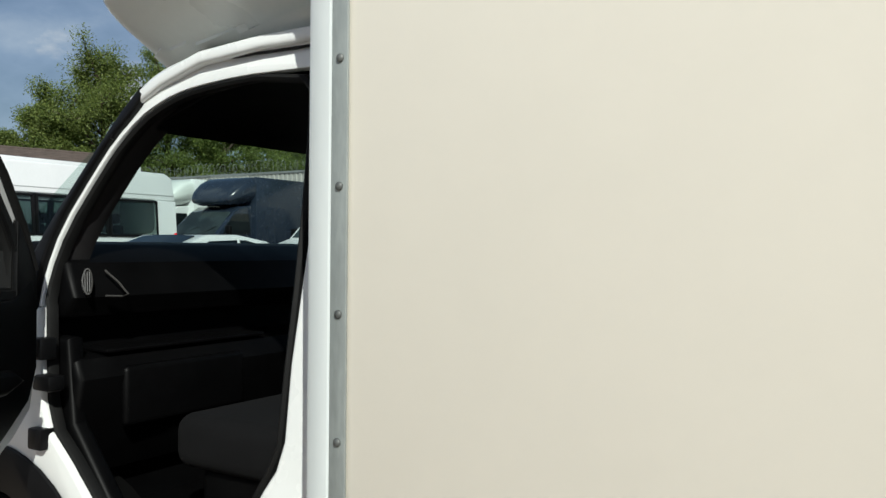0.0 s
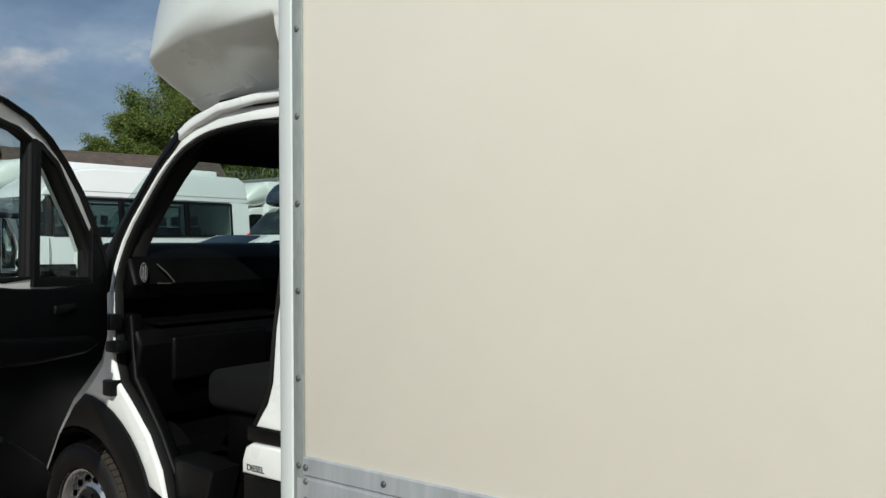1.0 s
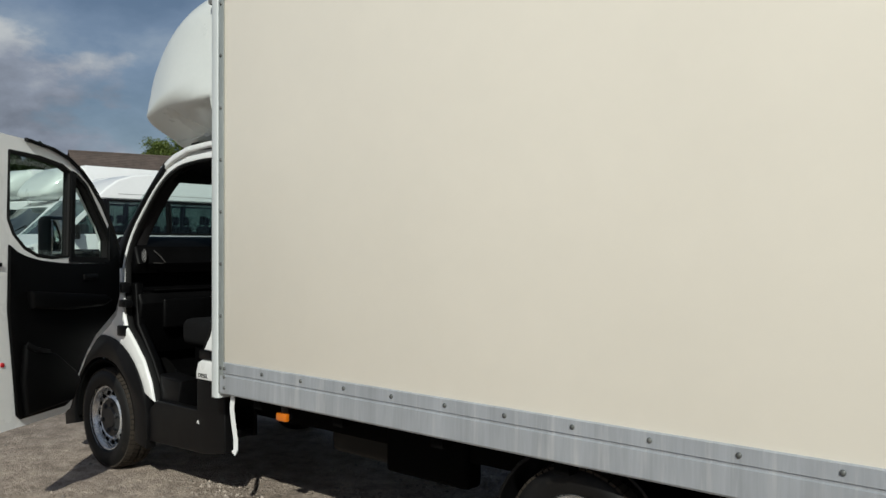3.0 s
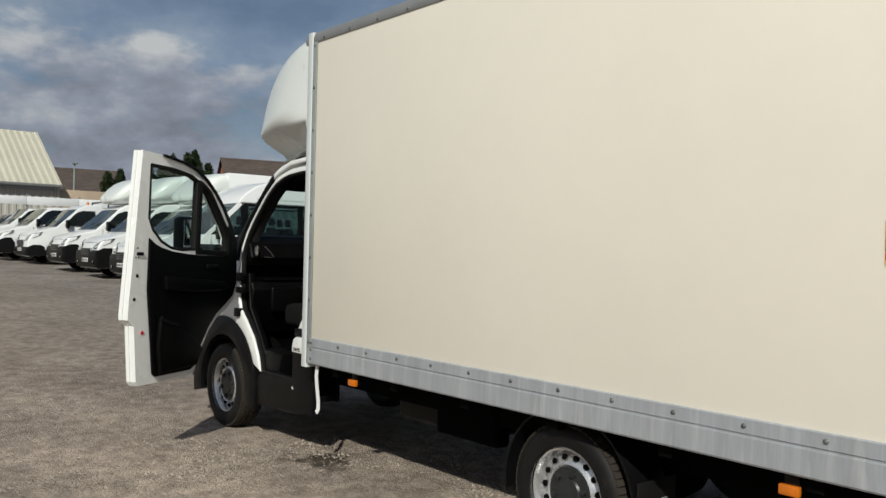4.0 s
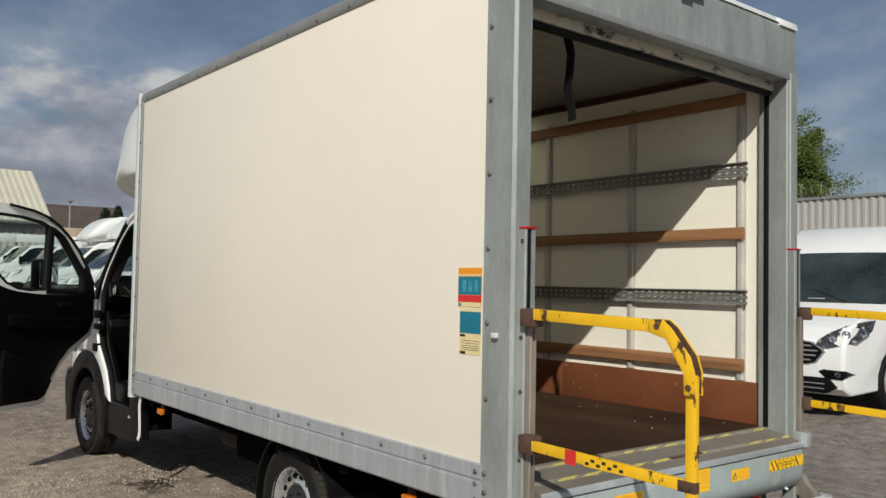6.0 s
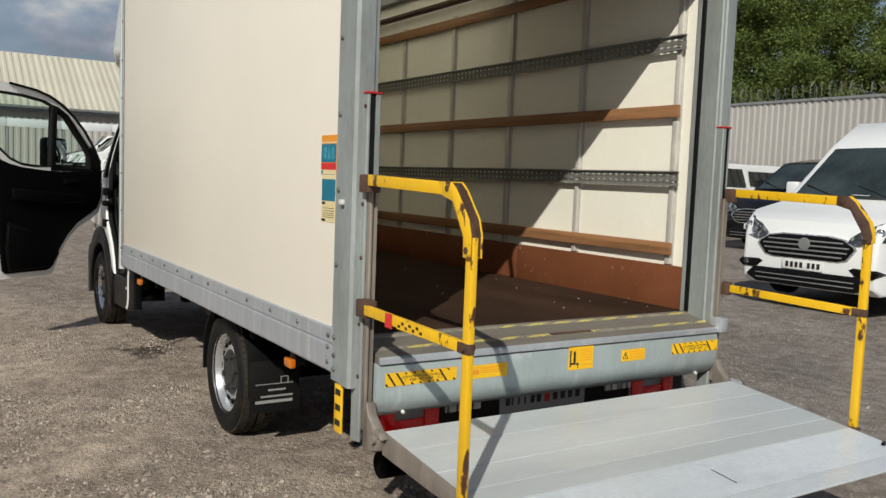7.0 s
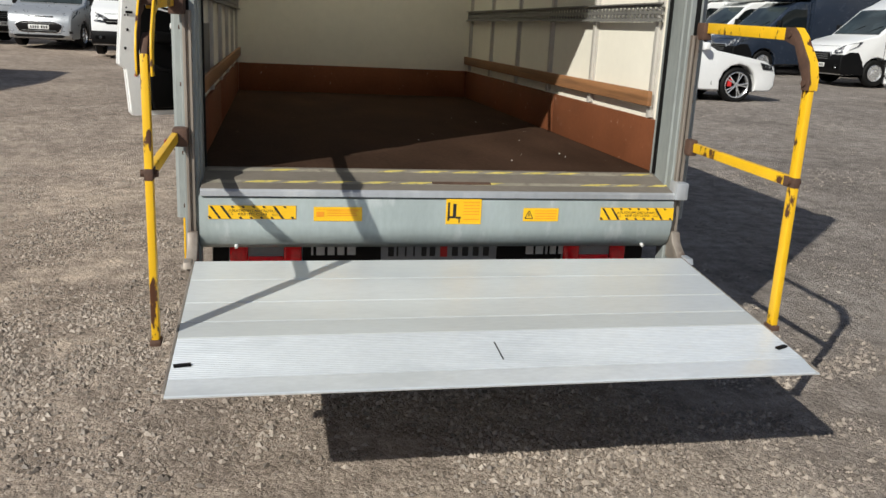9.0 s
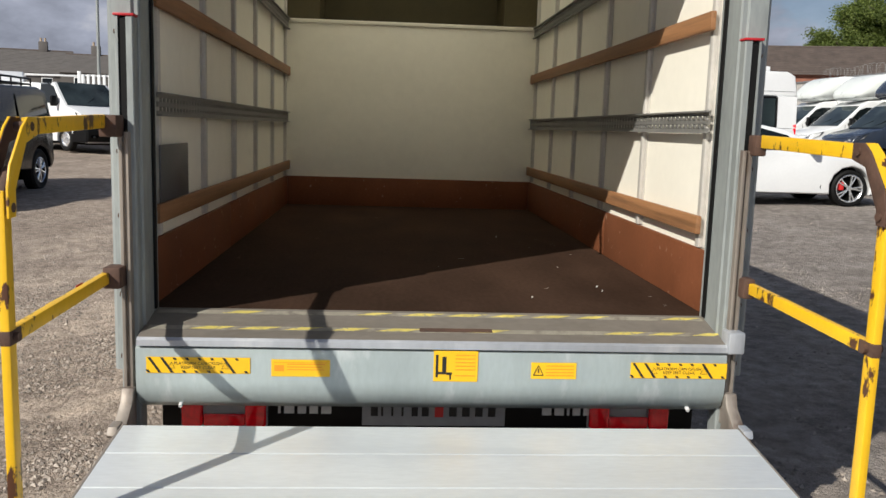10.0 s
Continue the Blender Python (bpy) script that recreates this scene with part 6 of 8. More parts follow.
class Shape:
    """A vehicle's outer form: its side outline, width and how its sides lean and its nose rounds off."""

    def __init__(self, top, wheels, r, floor, width, belt, roof, lean_, nose=0.10, tail=0.03):
        self.top, self.wheels, self.r, self.floor, self.width = top, wheels, r, floor, width
        self.belt, self.roof, self.lean, self.nose, self.tail = belt, roof, lean_, nose, tail
        self.xf, self.xr = max(p[0] for p in top), min(p[0] for p in top)

    def hw(self, x, z):
        k = 1 - self.lean * max(0.0, (z - self.belt) / (self.roof - self.belt)) ** 1.3
        f = max(0.0, (x - (self.xf - 0.9)) / 0.9)
        b = max(0.0, ((self.xr + 0.5) - x) / 0.5)
        return self.width / 2 * k * (1 - self.nose * f * f - self.tail * b * b)

    def outline(self):
        pts = []
        for x in sorted(self.wheels):
            pts += arc_pts(x, self.r, self.r + 0.06, self.floor)
        return pts + self.top

    def body(self, mat, parent, label_=""):
        bm = B()
        pts = self.outline()
        lft = [bm.verts.new((x, self.hw(x, z), z)) for x, z in pts]
        rgt = [bm.verts.new((x, -self.hw(x, z), z)) for x, z in pts]
        n = len(pts)
        caps = [bm.faces.new(lft), bm.faces.new(rgt[::-1])]
        for i in range(n):
            bm.faces.new((lft[i], rgt[i], rgt[(i + 1) % n], lft[(i + 1) % n]))
        bmesh.ops.recalc_face_normals(bm, faces=bm.faces)
        bmesh.ops.bevel(bm, geom=[e for f in caps for e in f.edges], offset=0.045, segments=3, affect="EDGES", profile=0.55)
        return part("body", bm, mat, parent, label_)

    def slab(self, name, pts, mat, parent, label_="", bevel=0.0):
        """A full-width piece of the body between outline points."""
        bm = B()
        lft = [bm.verts.new((x, self.hw(x, z), z)) for x, z in pts]
        rgt = [bm.verts.new((x, -self.hw(x, z), z)) for x, z in pts]
        n = len(pts)
        caps = [bm.faces.new(lft), bm.faces.new(rgt[::-1])]
        for i in range(n):
            bm.faces.new((lft[i], rgt[i], rgt[(i + 1) % n], lft[(i + 1) % n]))
        bmesh.ops.recalc_face_normals(bm, faces=bm.faces)
        if bevel:
            bmesh.ops.bevel(bm, geom=[e for f in caps for e in f.edges], offset=bevel, segments=3, affect="EDGES", profile=0.55)
        return part(name, bm, mat, parent, label_)

    def side_plate(self, name, pts, mat, parent, label_="", out=0.008, depth=0.012, sides=(1, -1)):
        for s in sides:
            bm = B()
            a = [bm.verts.new((x, s * (self.hw(x, z) + out), z)) for x, z in pts]
            b = [bm.verts.new((x, s * (self.hw(x, z) + out - depth), z)) for x, z in pts]
            n = len(pts)
            bm.faces.new(a)
            bm.faces.new(b[::-1])
            for i in range(n):
                bm.faces.new((a[i], b[i], b[(i + 1) % n], a[(i + 1) % n]))
            bmesh.ops.recalc_face_normals(bm, faces=bm.faces)
            part(name, bm, mat, parent, label_)

    def cross_plate(self, name, p0, p1, mat, parent, label_="", inset=0.10, out=0.008, bow=0.05):
        """A pane across the vehicle between two points of the outline."""
        bm = B()
        d = Vector((p1[0] - p0[0], p1[1] - p0[1]))
        nrm = Vector((d.y, -d.x)).normalized()
        if nrm.x * (1 if p0[0] > (self.xf + self.xr) / 2 else -1) < 0:
            nrm = -nrm
        rows = []
        for (x, z) in (p0, p1):
            w_ = self.hw(x, z) - inset
            rows.append([bm.verts.new((x + nrm.x * (out + bow * (1 - t * t) * 0.3), t * w_, z + nrm.y * (out + bow * (1 - t * t) * 0.3))) for t in (-1, -0.5, 0, 0.5, 1)])
        for i in range(4):
            bm.faces.new((rows[0][i], rows[0][i + 1], rows[1][i + 1], rows[1][i]))
        ext = bmesh.ops.extrude_face_region(bm, geom=list(bm.faces))
        bmesh.ops.translate(bm, vec=(-nrm.x * 0.02, 0, -nrm.y * 0.02), verts=[g for g in ext["geom"] if isinstance(g, bmesh.types.BMVert)])
        bmesh.ops.recalc_face_normals(bm, faces=bm.faces)
        return part(name, bm, mat, parent, label_)


def fleet_wheel(parent, c, s, r, rim_mat, spokes=0, big=1.0):
    """A plain tyre and rim of a parked vehicle."""
    bm = B()
    lathe(bm, [(r * 0.60 * big, 0.085), (r * (0.68 * big if big == 1 else 0.80), 0.105), (r * 0.9, 0.108), (r, 0.075), (r, -0.075), (r * 0.9, -0.10), (r * 0.6, -0.09)], c, (0, s, 0), 28)
    tyre = part("wheel", bm, RUBBER, parent, "road wheel")
    bm = B()
    if spokes:
        lathe(bm, [(r * 0.62 * big, 0.100), (r * 0.60 * big, 0.104), (r * 0.56 * big, 0.09), (r * 0.55 * big, 0.0)], c, (0, s, 0), 28)
        for i in range(spokes):
            a = 2 * math.pi * i / spokes
            for k in (-0.10, 0.10):
                p = Vector(c) + Vector((math.cos(a + k * 1.5) * r * 0.57 * big, s * 0.088, math.sin(a + k * 1.5) * r * 0.57 * big))
                rod(bm, Vector(c) + Vector((math.cos(a) * r * 0.08, s * 0.085, math.sin(a) * r * 0.08)), p, r * 0.045, 6)
        lathe(bm, [(0.0, 0.10), (r * 0.14, 0.095), (r * 0.16, 0.06)], c, (0, s, 0), 14)
    else:
        lathe(bm, [(r * 0.62, 0.100), (r * 0.60, 0.104), (r * 0.55, 0.075), (r * 0.42, 0.085), (r * 0.25, 0.075), (r * 0.22, 0.10), (0.0, 0.10)], c, (0, s, 0), 28)
    part("rim", bm, rim_mat, tyre, "silver rim")
    part("rim_back", lathe(B(), [(r * 0.58 * big, 0.03), (0.0, 0.03)], c, (0, s, 0), 20), DARKCHASSIS, tyre)


def running_gear(sh, v, rim_mat=STEELRIM, spokes=0, big=1.0):
    for x in sh.wheels:
        for s in (1, -1):
            fleet_wheel(v, (x, s * (sh.width / 2 - 0.13), sh.r), s, sh.r, rim_mat, spokes, big)
    part("underbody", box(B(), sh.xr + 0.25, sh.xf - 0.3, -sh.width / 2 + 0.26, sh.width / 2 - 0.26, 0.20, sh.r * 2 + 0.05, 0.02), DARKCHASSIS, v)


def plate_bars(v, x, z):
    p = part("number_plate", box(B(), x, x + 0.012, -0.26, 0.26, z - 0.055, z + 0.055, 0.003), PLATEW, v, "white number plate")
    bm = B()
    for yy in (-0.215, -0.155, -0.095, -0.035, 0.06, 0.12, 0.18):
        box(bm, x + 0.012, x + 0.014, yy, yy + 0.038, z - 0.032, z + 0.032)
    part("print", bm, LABEL_K, p)


def mirrors(sh, v, x, z, mat, h=0.30):
    for s in (1, -1):
        w_ = sh.hw(x, z)
        m = part("mirror", box(B(), x - 0.05, x + 0.06, min(s * (w_ + 0.06), s * (w_ + 0.24)), max(s * (w_ + 0.06), s * (w_ + 0.24)), z - h / 2, z + h / 2, 0.03, 3), mat, v, "door mirror")
        part("mirror_arm", rod(B(), (x, s * (w_ - 0.03), z - h * 0.3), (x, s * (w_ + 0.10), z - h * 0.2), 0.025, 8), BLACK, m)


def nose_block(v, name, x0, x1, z0, z1, w_, mat, label_="", bevel=0.03, parent=None):
    return part(name, box(B(), x0, x1, -w_, w_, z0, z1, bevel, 3), mat, parent or v, label_)


def place(v, x, y, heading, dz=0.0):
    """Stands a vehicle on the yard. heading: degrees from +x to its nose."""
    v.matrix_basis = pose(x, y, ground_z(x, y) + dz, 0, 0, heading)
    return v


def van_shape(L, Hr, W=2.03, r=0.345):
    h = L / 2
    top = [(h - 0.10, 0.26), (h, 0.36), (h, 0.66), (h - 0.04, 0.86), (h - 0.14, 1.03), (h - 0.42, 1.17), (h - 0.92, 1.30), (h - 1.30, 1.64), (h - 1.68, 2.00), (h - 2.0, min(2.16, Hr - 0.12)),
           (h - 2.5, Hr - 0.03), (h - 3.0, Hr), (-h + 0.25, Hr), (-h + 0.06, Hr - 0.10), (-h, Hr - 0.5), (-h, 0.45), (-h + 0.06, 0.30)]
    return Shape(top, (-h + 1.15, h - 0.98), r, 0.28, W, 1.25, Hr, 0.13)


def swept_lamp(sh, v, h, s, nose_x, low=0.80):
    """A headlamp that runs from the nose round the corner, dished, with two bright reflectors."""
    rim = []
    for k, z in ((0.54, 0.0), (0.57, 0.09), (0.72, 0.165), (0.88, 0.22)):
        x = nose_x(low + z) + 0.016
        rim.append((x, s * k * sh.hw(x, low + z), low + z))
    for x, z in ((h - 0.22, 0.265), (h - 0.47, 0.315), (h - 0.38, 0.20), (h - 0.17, 0.10)):
        rim.append((x, s * (sh.hw(x, low + z) + 0.012), low + z))
    for k, z in ((0.93, 0.02), (0.72, -0.01)):
        x = nose_x(low + z) + 0.016
        rim.append((x, s * k * sh.hw(x, low + z), low + z))
    bm = B()
    a = [bm.verts.new(p) for p in rim]
    b = [bm.verts.new((x - 0.10, y * 0.92, z)) for x, y, z in rim]
    mx = nose_x(low + 0.13)
    centre = bm.verts.new((mx + 0.004, s * 0.80 * sh.hw(mx, low + 0.13), low + 0.125))
    for i in range(len(a)):
        k = (i + 1) % len(a)
        bm.faces.new((a[i], a[k], centre))
        bm.faces.new((a[i], b[i], b[k], a[k]))
    bmesh.ops.recalc_face_normals(bm, faces=bm.faces)
    lamp_ = part("headlamp", bm, HEADLAMP, v, "clear swept headlamp")
    for k, z in ((0.68, 0.08), (0.84, 0.13)):
        x = nose_x(low + z)
        part("reflector", lathe(B(), [(0.042, 0.0), (0.038, 0.014), (0.020, 0.008), (0.0, 0.018)], (x + 0.010, s * k * sh.hw(x, low + z), low + z), (1, s * 0.3, 0.15), 12), STEELRIM, lamp_, "bright lamp reflector")


def face(sh, v, h, bumper=BLACK, light_band=False, low=False):
    """Nose of a van: wrapped bumper (low: a shallow one), framed grille, swept lamps and plate; light_band: a body-coloured band over the bumper."""
    line = [(0.26, h - 0.10), (0.36, h), (0.66, h), (0.86, h - 0.04), (1.03, h - 0.14), (1.17, h - 0.42), (1.30, h - 0.92)]

    def nose_x(z):
        for (z0, x0), (z1, x1) in zip(line, line[1:]):
            if z <= z1:
                return x0 + (x1 - x0) * (z - z0) / (z1 - z0)
        return line[-1][1]

    top = 0.62 if light_band or low else 0.80
    sh.slab("front_bumper", [(h - 0.16, 0.25), (h + 0.005, 0.31), (h + 0.032, 0.40), (h + 0.035, top - 0.12), (h + 0.012, top - 0.03), (h - 0.06, top), (h - 0.16, top)], bumper, v, "deep black front bumper", 0.03)
    sh.side_plate("bumper_corner", [(h - 0.03, 0.27), (h - 0.01, top - 0.04), (h - 0.18, top + 0.05), (h - 0.40, top + 0.05), (h - 0.54, 0.62), (h - 0.585, 0.45), (h - 0.59, 0.28)], bumper, v, "bumper corner", out=0.014, depth=0.03)
    g0, g1, wide = (0.755, 0.88, 0.60) if light_band else (0.61, 0.83, 0.40)
    xg = nose_x((g0 + g1) / 2) + (0.012 if light_band else 0.030)
    hexa = [(-wide, g1), (-wide - 0.05, (g0 + g1) / 2 + 0.02), (-wide + 0.05, g0), (wide - 0.05, g0), (wide + 0.05, (g0 + g1) / 2 + 0.02), (wide, g1)]
    if not light_band:
        part("grille_surround", prism(B(), [(y * 1.05, (g0 + g1) / 2 + (z - (g0 + g1) / 2) * 1.16) for y, z in hexa], "x", xg - 0.10, xg + 0.004, 0.006), STEELRIM, v, "bright grille surround")
    g = part("grille", prism(B(), hexa, "x", xg - 0.10, xg + 0.012, 0.006), BLACK, v, "black grille")
    n = 1 if light_band else 3
    for i in range(n):
        z = g0 + (g1 - g0) * (i + 1) / (n + 1)
        part("grille_bar", box(B(), xg + 0.010, xg + 0.020, -wide + 0.04, wide - 0.04, z - 0.006, z + 0.006, 0.003), TOPRAIL, g)
    for s in (1, -1):
        swept_lamp(sh, v, h, s, nose_x, 0.80 if light_band else 0.815)
        y = s * (sh.hw(h, 0.45) - 0.20)
        part("fog_recess", box(B(), h - 0.03, h + 0.040, y - 0.12, y + 0.12, 0.40, 0.49, 0.02), DARKCHASSIS, v, "dark fog lamp recess")
        part("fog_lamp", lathe(B(), [(0.036, 0.0), (0.030, 0.008), (0.0, 0.010)], (h + 0.039, y, 0.445), (1, 0, 0), 12), HEADLAMP, v)
    part("bonnet_seam", box(B(), nose_x(1.0) - 0.01, nose_x(1.0) + 0.006, -0.60, 0.60, 0.996, 1.004), RUBBER, v)
    plate_bars(v, h + 0.036, 0.47 if light_band else 0.50)


def cab_glass(sh, v, h, mat_side=DARKGLASS):
    sh.cross_plate("windscreen", (h - 0.95, 1.33), (h - 1.67, 1.99), SCREEN, v, "windscreen")
    sh.side_plate("door_window", [(h - 1.22, 1.37), (h - 1.30, 1.53), (h - 1.62, 1.86), (h - 1.85, 1.95), (h - 2.28, 1.95), (h - 2.28, 1.40)], mat_side, v, "cab side window")
    mirrors(sh, v, h - 1.28, 1.44, BLACK)
    for k in (-0.35, 0.35):
        part("wiper", rod(B(), (h - 0.94, k, 1.335), (h - 1.16, k + 0.42, 1.56), 0.010, 5), BLACK, v)


def seams(sh, v, xs, z0, z1):
    for x in xs:
        sh.side_plate("door_seam", [(x - 0.006, z0), (x - 0.006, z1), (x + 0.006, z1), (x + 0.006, z0)], RUBBER, v, out=0.003, depth=0.006)


def panel_van(name, label_, L=5.5, Hr=2.55, paint=FLEET, bumper=BLACK, group="vans parked in the yard"):
    v = thing(name, (0, 0, 0), label_, "van", group)
    sh = van_shape(L, Hr)
    h = L / 2
    sh.body(paint, v)
    running_gear(sh, v)
    face(sh, v, h, bumper)
    cab_glass(sh, v, h)
    seams(sh, v, (h - 1.15, h - 2.36), 0.42, 1.36)
    sh.side_plate("side_strip", [(h - 1.1, 0.62), (h - 1.1, 0.70), (-h + 0.1, 0.70), (-h + 0.1, 0.62)], BLACK, v, "black rubbing strip", out=0.014, depth=0.02)
    return v, sh


def minibus(name, label_, L=6.7, Hr=2.75):
    """A hollow high-roof body with clear windows, seats inside and ribbed roof sides."""
    v = thing(name, (0, 0, 0), label_, "minibus", "vans parked in the yard")
    sh = van_shape(L, Hr)
    h = L / 2
    zb, zt, xf, xr = 1.40, 2.16, h - 1.92, -h + 0.52
    nose = [(h - 0.10, 0.26), (h, 0.36), (h, 0.66), (h - 0.04, 0.86), (h - 0.14, 1.03), (h - 0.42, 1.17), (h - 0.92, 1.30), (h - 1.02, zb)]
    low = []
    for x in sorted(sh.wheels):
        low += arc_pts(x, sh.r, sh.r + 0.06, sh.floor)
    part_low = low + nose + [(-h, zb), (-h, 0.45), (-h + 0.06, 0.30)]
    sh.slab("body", part_low, FLEET, v, "white lower body", 0.02)
    sh.slab("roof", [(h - 1.84, zt), (h - 1.90, zt + 0.11), (h - 2.05, zt + 0.25), (h - 2.30, Hr - 0.17), (h - 2.65, Hr - 0.05), (h - 3.1, Hr), (-h + 0.25, Hr), (-h + 0.06, Hr - 0.10), (-h, Hr - 0.5), (-h, zt)], FLEET, v, "white high roof", 0.05)
    for s in (1, -1):
        for a, b, c, d in ((h - 1.02, h - 1.14, h - 1.84, h - 1.98), (xf, xf - 0.14, xf, xf - 0.14), (xf - 1.52, xf - 1.60, xf - 1.52, xf - 1.60), (xf - 3.06, xf - 3.14, xf - 3.06, xf - 3.14), (xr, -h, xr, -h)):
            bm = B()
            pts = [(a, zb), (b, zb), (d, zt), (c, zt)]
            o_ = [bm.verts.new((x, s * (sh.hw(x, z) - 0.002), z)) for x, z in pts]
            i_ = [bm.verts.new((x, s * (sh.hw(x, z) - 0.07), z)) for x, z in pts]
            bm.faces.new(o_)
            bm.faces.new(i_[::-1])
            for k in range(4):
                bm.faces.new((o_[k], i_[k], i_[(k + 1) % 4], o_[(k + 1) % 4]))
            bmesh.ops.recalc_face_normals(bm, faces=bm.faces)
            part("pillar", bm, FLEET if (a, b) == (xr, -h) or d < c - 0.5 or a > xf else BLACK, v)
        for a, b in ((xf - 0.14, xf - 1.52), (xf - 1.60, xf - 3.06), (xf - 3.14, xr)):
            w_ = [(a, zb + 0.02), (a, zt - 0.03), (b, zt - 0.03), (b, zb + 0.02)]
            bm = B()
            bm.faces.new([bm.verts.new((x, s * (sh.hw(x, z) - 0.006), z)) for x, z in w_])
            g = part("side_window", bm, PANE, v, "tinted see-through passenger window")
            g.visible_shadow = False
            for (x0, z0), (x1, z1) in zip(w_, w_[1:] + w_[:1]):
                part("window_edge", rod(B(), (x0, s * (sh.hw(x0, z0) - 0.003), z0), (x1, s * (sh.hw(x1, z1) - 0.003), z1), 0.028, 6), BLACK, g)
        bm = B()
        bm.faces.new([bm.verts.new((x, s * (sh.hw(x, z) - 0.01), z)) for x, z in ((h - 1.16, zb), (h - 1.98, zt), (xf, zt), (xf, zb))])
        g = part("door_window", bm, PANE, v, "cab side window")
        g.visible_shadow = False
        for z in (2.27,):
            sh.side_plate("roof_seam", [(h - 2.3, z), (h - 2.3, z + 0.012), (-h + 0.05, z + 0.012), (-h + 0.05, z)], GREY_INK, v, out=0.004, sides=(s,))
        part("tail_lamp", box(B(), -h - 0.01, -h + 0.08, min(s * 0.86, s * 0.98), max(s * 0.86, s * 0.98), 1.0, 1.5, 0.02), RED, v, "red tail lamp")
    bm = B()
    w_ = [(h - 1.02, -sh.hw(h - 1.02, zb) + 0.08, zb), (h - 1.02, sh.hw(h - 1.02, zb) - 0.08, zb), (h - 1.84, sh.hw(h - 1.84, zt) - 0.08, zt), (h - 1.84, -sh.hw(h - 1.84, zt) + 0.08, zt)]
    bm.faces.new([bm.verts.new(p) for p in w_])
    g = part("windscreen", bm, PANE, v, "tinted windscreen")
    g.visible_shadow = False
    sh.slab("rear_wall", [(-h, zb), (-h + 0.06, zb), (-h + 0.06, zt), (-h, zt)], FLEET, v)
    for i in range(5):
        for yy in (-0.62, -0.18, 0.55):
            x = h - 2.0 - 0.86 * i
            seat_ = part("seat", box(B(), x - 0.10, x, yy - 0.20, yy + 0.20, 0.85, 1.62, 0.03, 2), SEAT, v, "dark passenger seat")
            part("head_rest", box(B(), x - 0.09, x - 0.02, yy - 0.11, yy + 0.11, 1.66, 1.86, 0.03, 2), SEAT, seat_)
    running_gear(sh, v)
    face(sh, v, h)
    mirrors(sh, v, h - 1.28, 1.44, BLACK)
    seams(sh, v, (h - 1.15, h - 1.98), 0.42, 1.36)
    return v


def luton(name, label_, paint=FLEET, boxmat=FLEET, Hb=3.05, Lb=4.1, bumper=BLACK):
    """A box van: cab, roof fairing and a tall body."""
    v = thing(name, (0, 0, 0), label_, "van", "vans parked in the yard")
    L = 6.6
    h = L / 2
    top = [(h - 0.10, 0.26), (h, 0.36), (h, 0.66), (h - 0.04, 0.86), (h - 0.14, 1.03), (h - 0.42, 1.17), (h - 0.92, 1.30), (h - 1.30, 1.64), (h - 1.68, 2.00), (h - 1.95, 2.16), (h - 2.42, 2.2), (h - 2.42, 0.45), (h - 2.3, 0.30)]
    sh = Shape(top, (h - 0.98,), 0.345, 0.28, 2.0, 1.25, 2.2, 0.13, tail=0.0)
    sh.body(paint, v)
    for x in (h - 0.98, -h + 1.4):
        for s in (1, -1):
            fleet_wheel(v, (x, s * 0.87, 0.345), s, 0.345, STEELRIM)
    part("chassis", box(B(), -h + 0.1, h - 0.5, -0.6, 0.6, 0.35, 0.72, 0.02), DARKCHASSIS, v)
    face(sh, v, h, bumper)
    cab_glass(sh, v, h)
    seams(sh, v, (h - 1.15,), 0.42, 1.36)
    xb = h - 2.45
    bx = part("load_box", box(B(), xb - Lb, xb, -1.05, 1.05, 0.85, Hb, 0.03), boxmat, v, "tall plain load box")
    for s in (1, -1):
        part("lower_rail", box(B(), xb - Lb, xb, min(s * 1.045, s * 1.06), max(s * 1.045, s * 1.06), 0.72, 0.88, 0.003), ALU, bx, "aluminium lower rail")
    st = [(xb, 1.04, 2.26, Hb), (xb + 0.20, 1.02, 2.20, Hb - 0.02), (xb + 0.42, 0.99, 2.18, Hb - 0.13), (xb + 0.62, 0.93, 2.18, Hb - 0.30), (xb + 0.78, 0.85, 2.20, Hb - 0.48), (xb + 0.88, 0.72, 2.24, Hb - 0.60), (xb + 0.91, 0.5, 2.28, Hb - 0.66)]
    fairing(v, st, paint if paint is not FLEET else GELCOAT, 0.0, "moulded roof fairing")
    return v


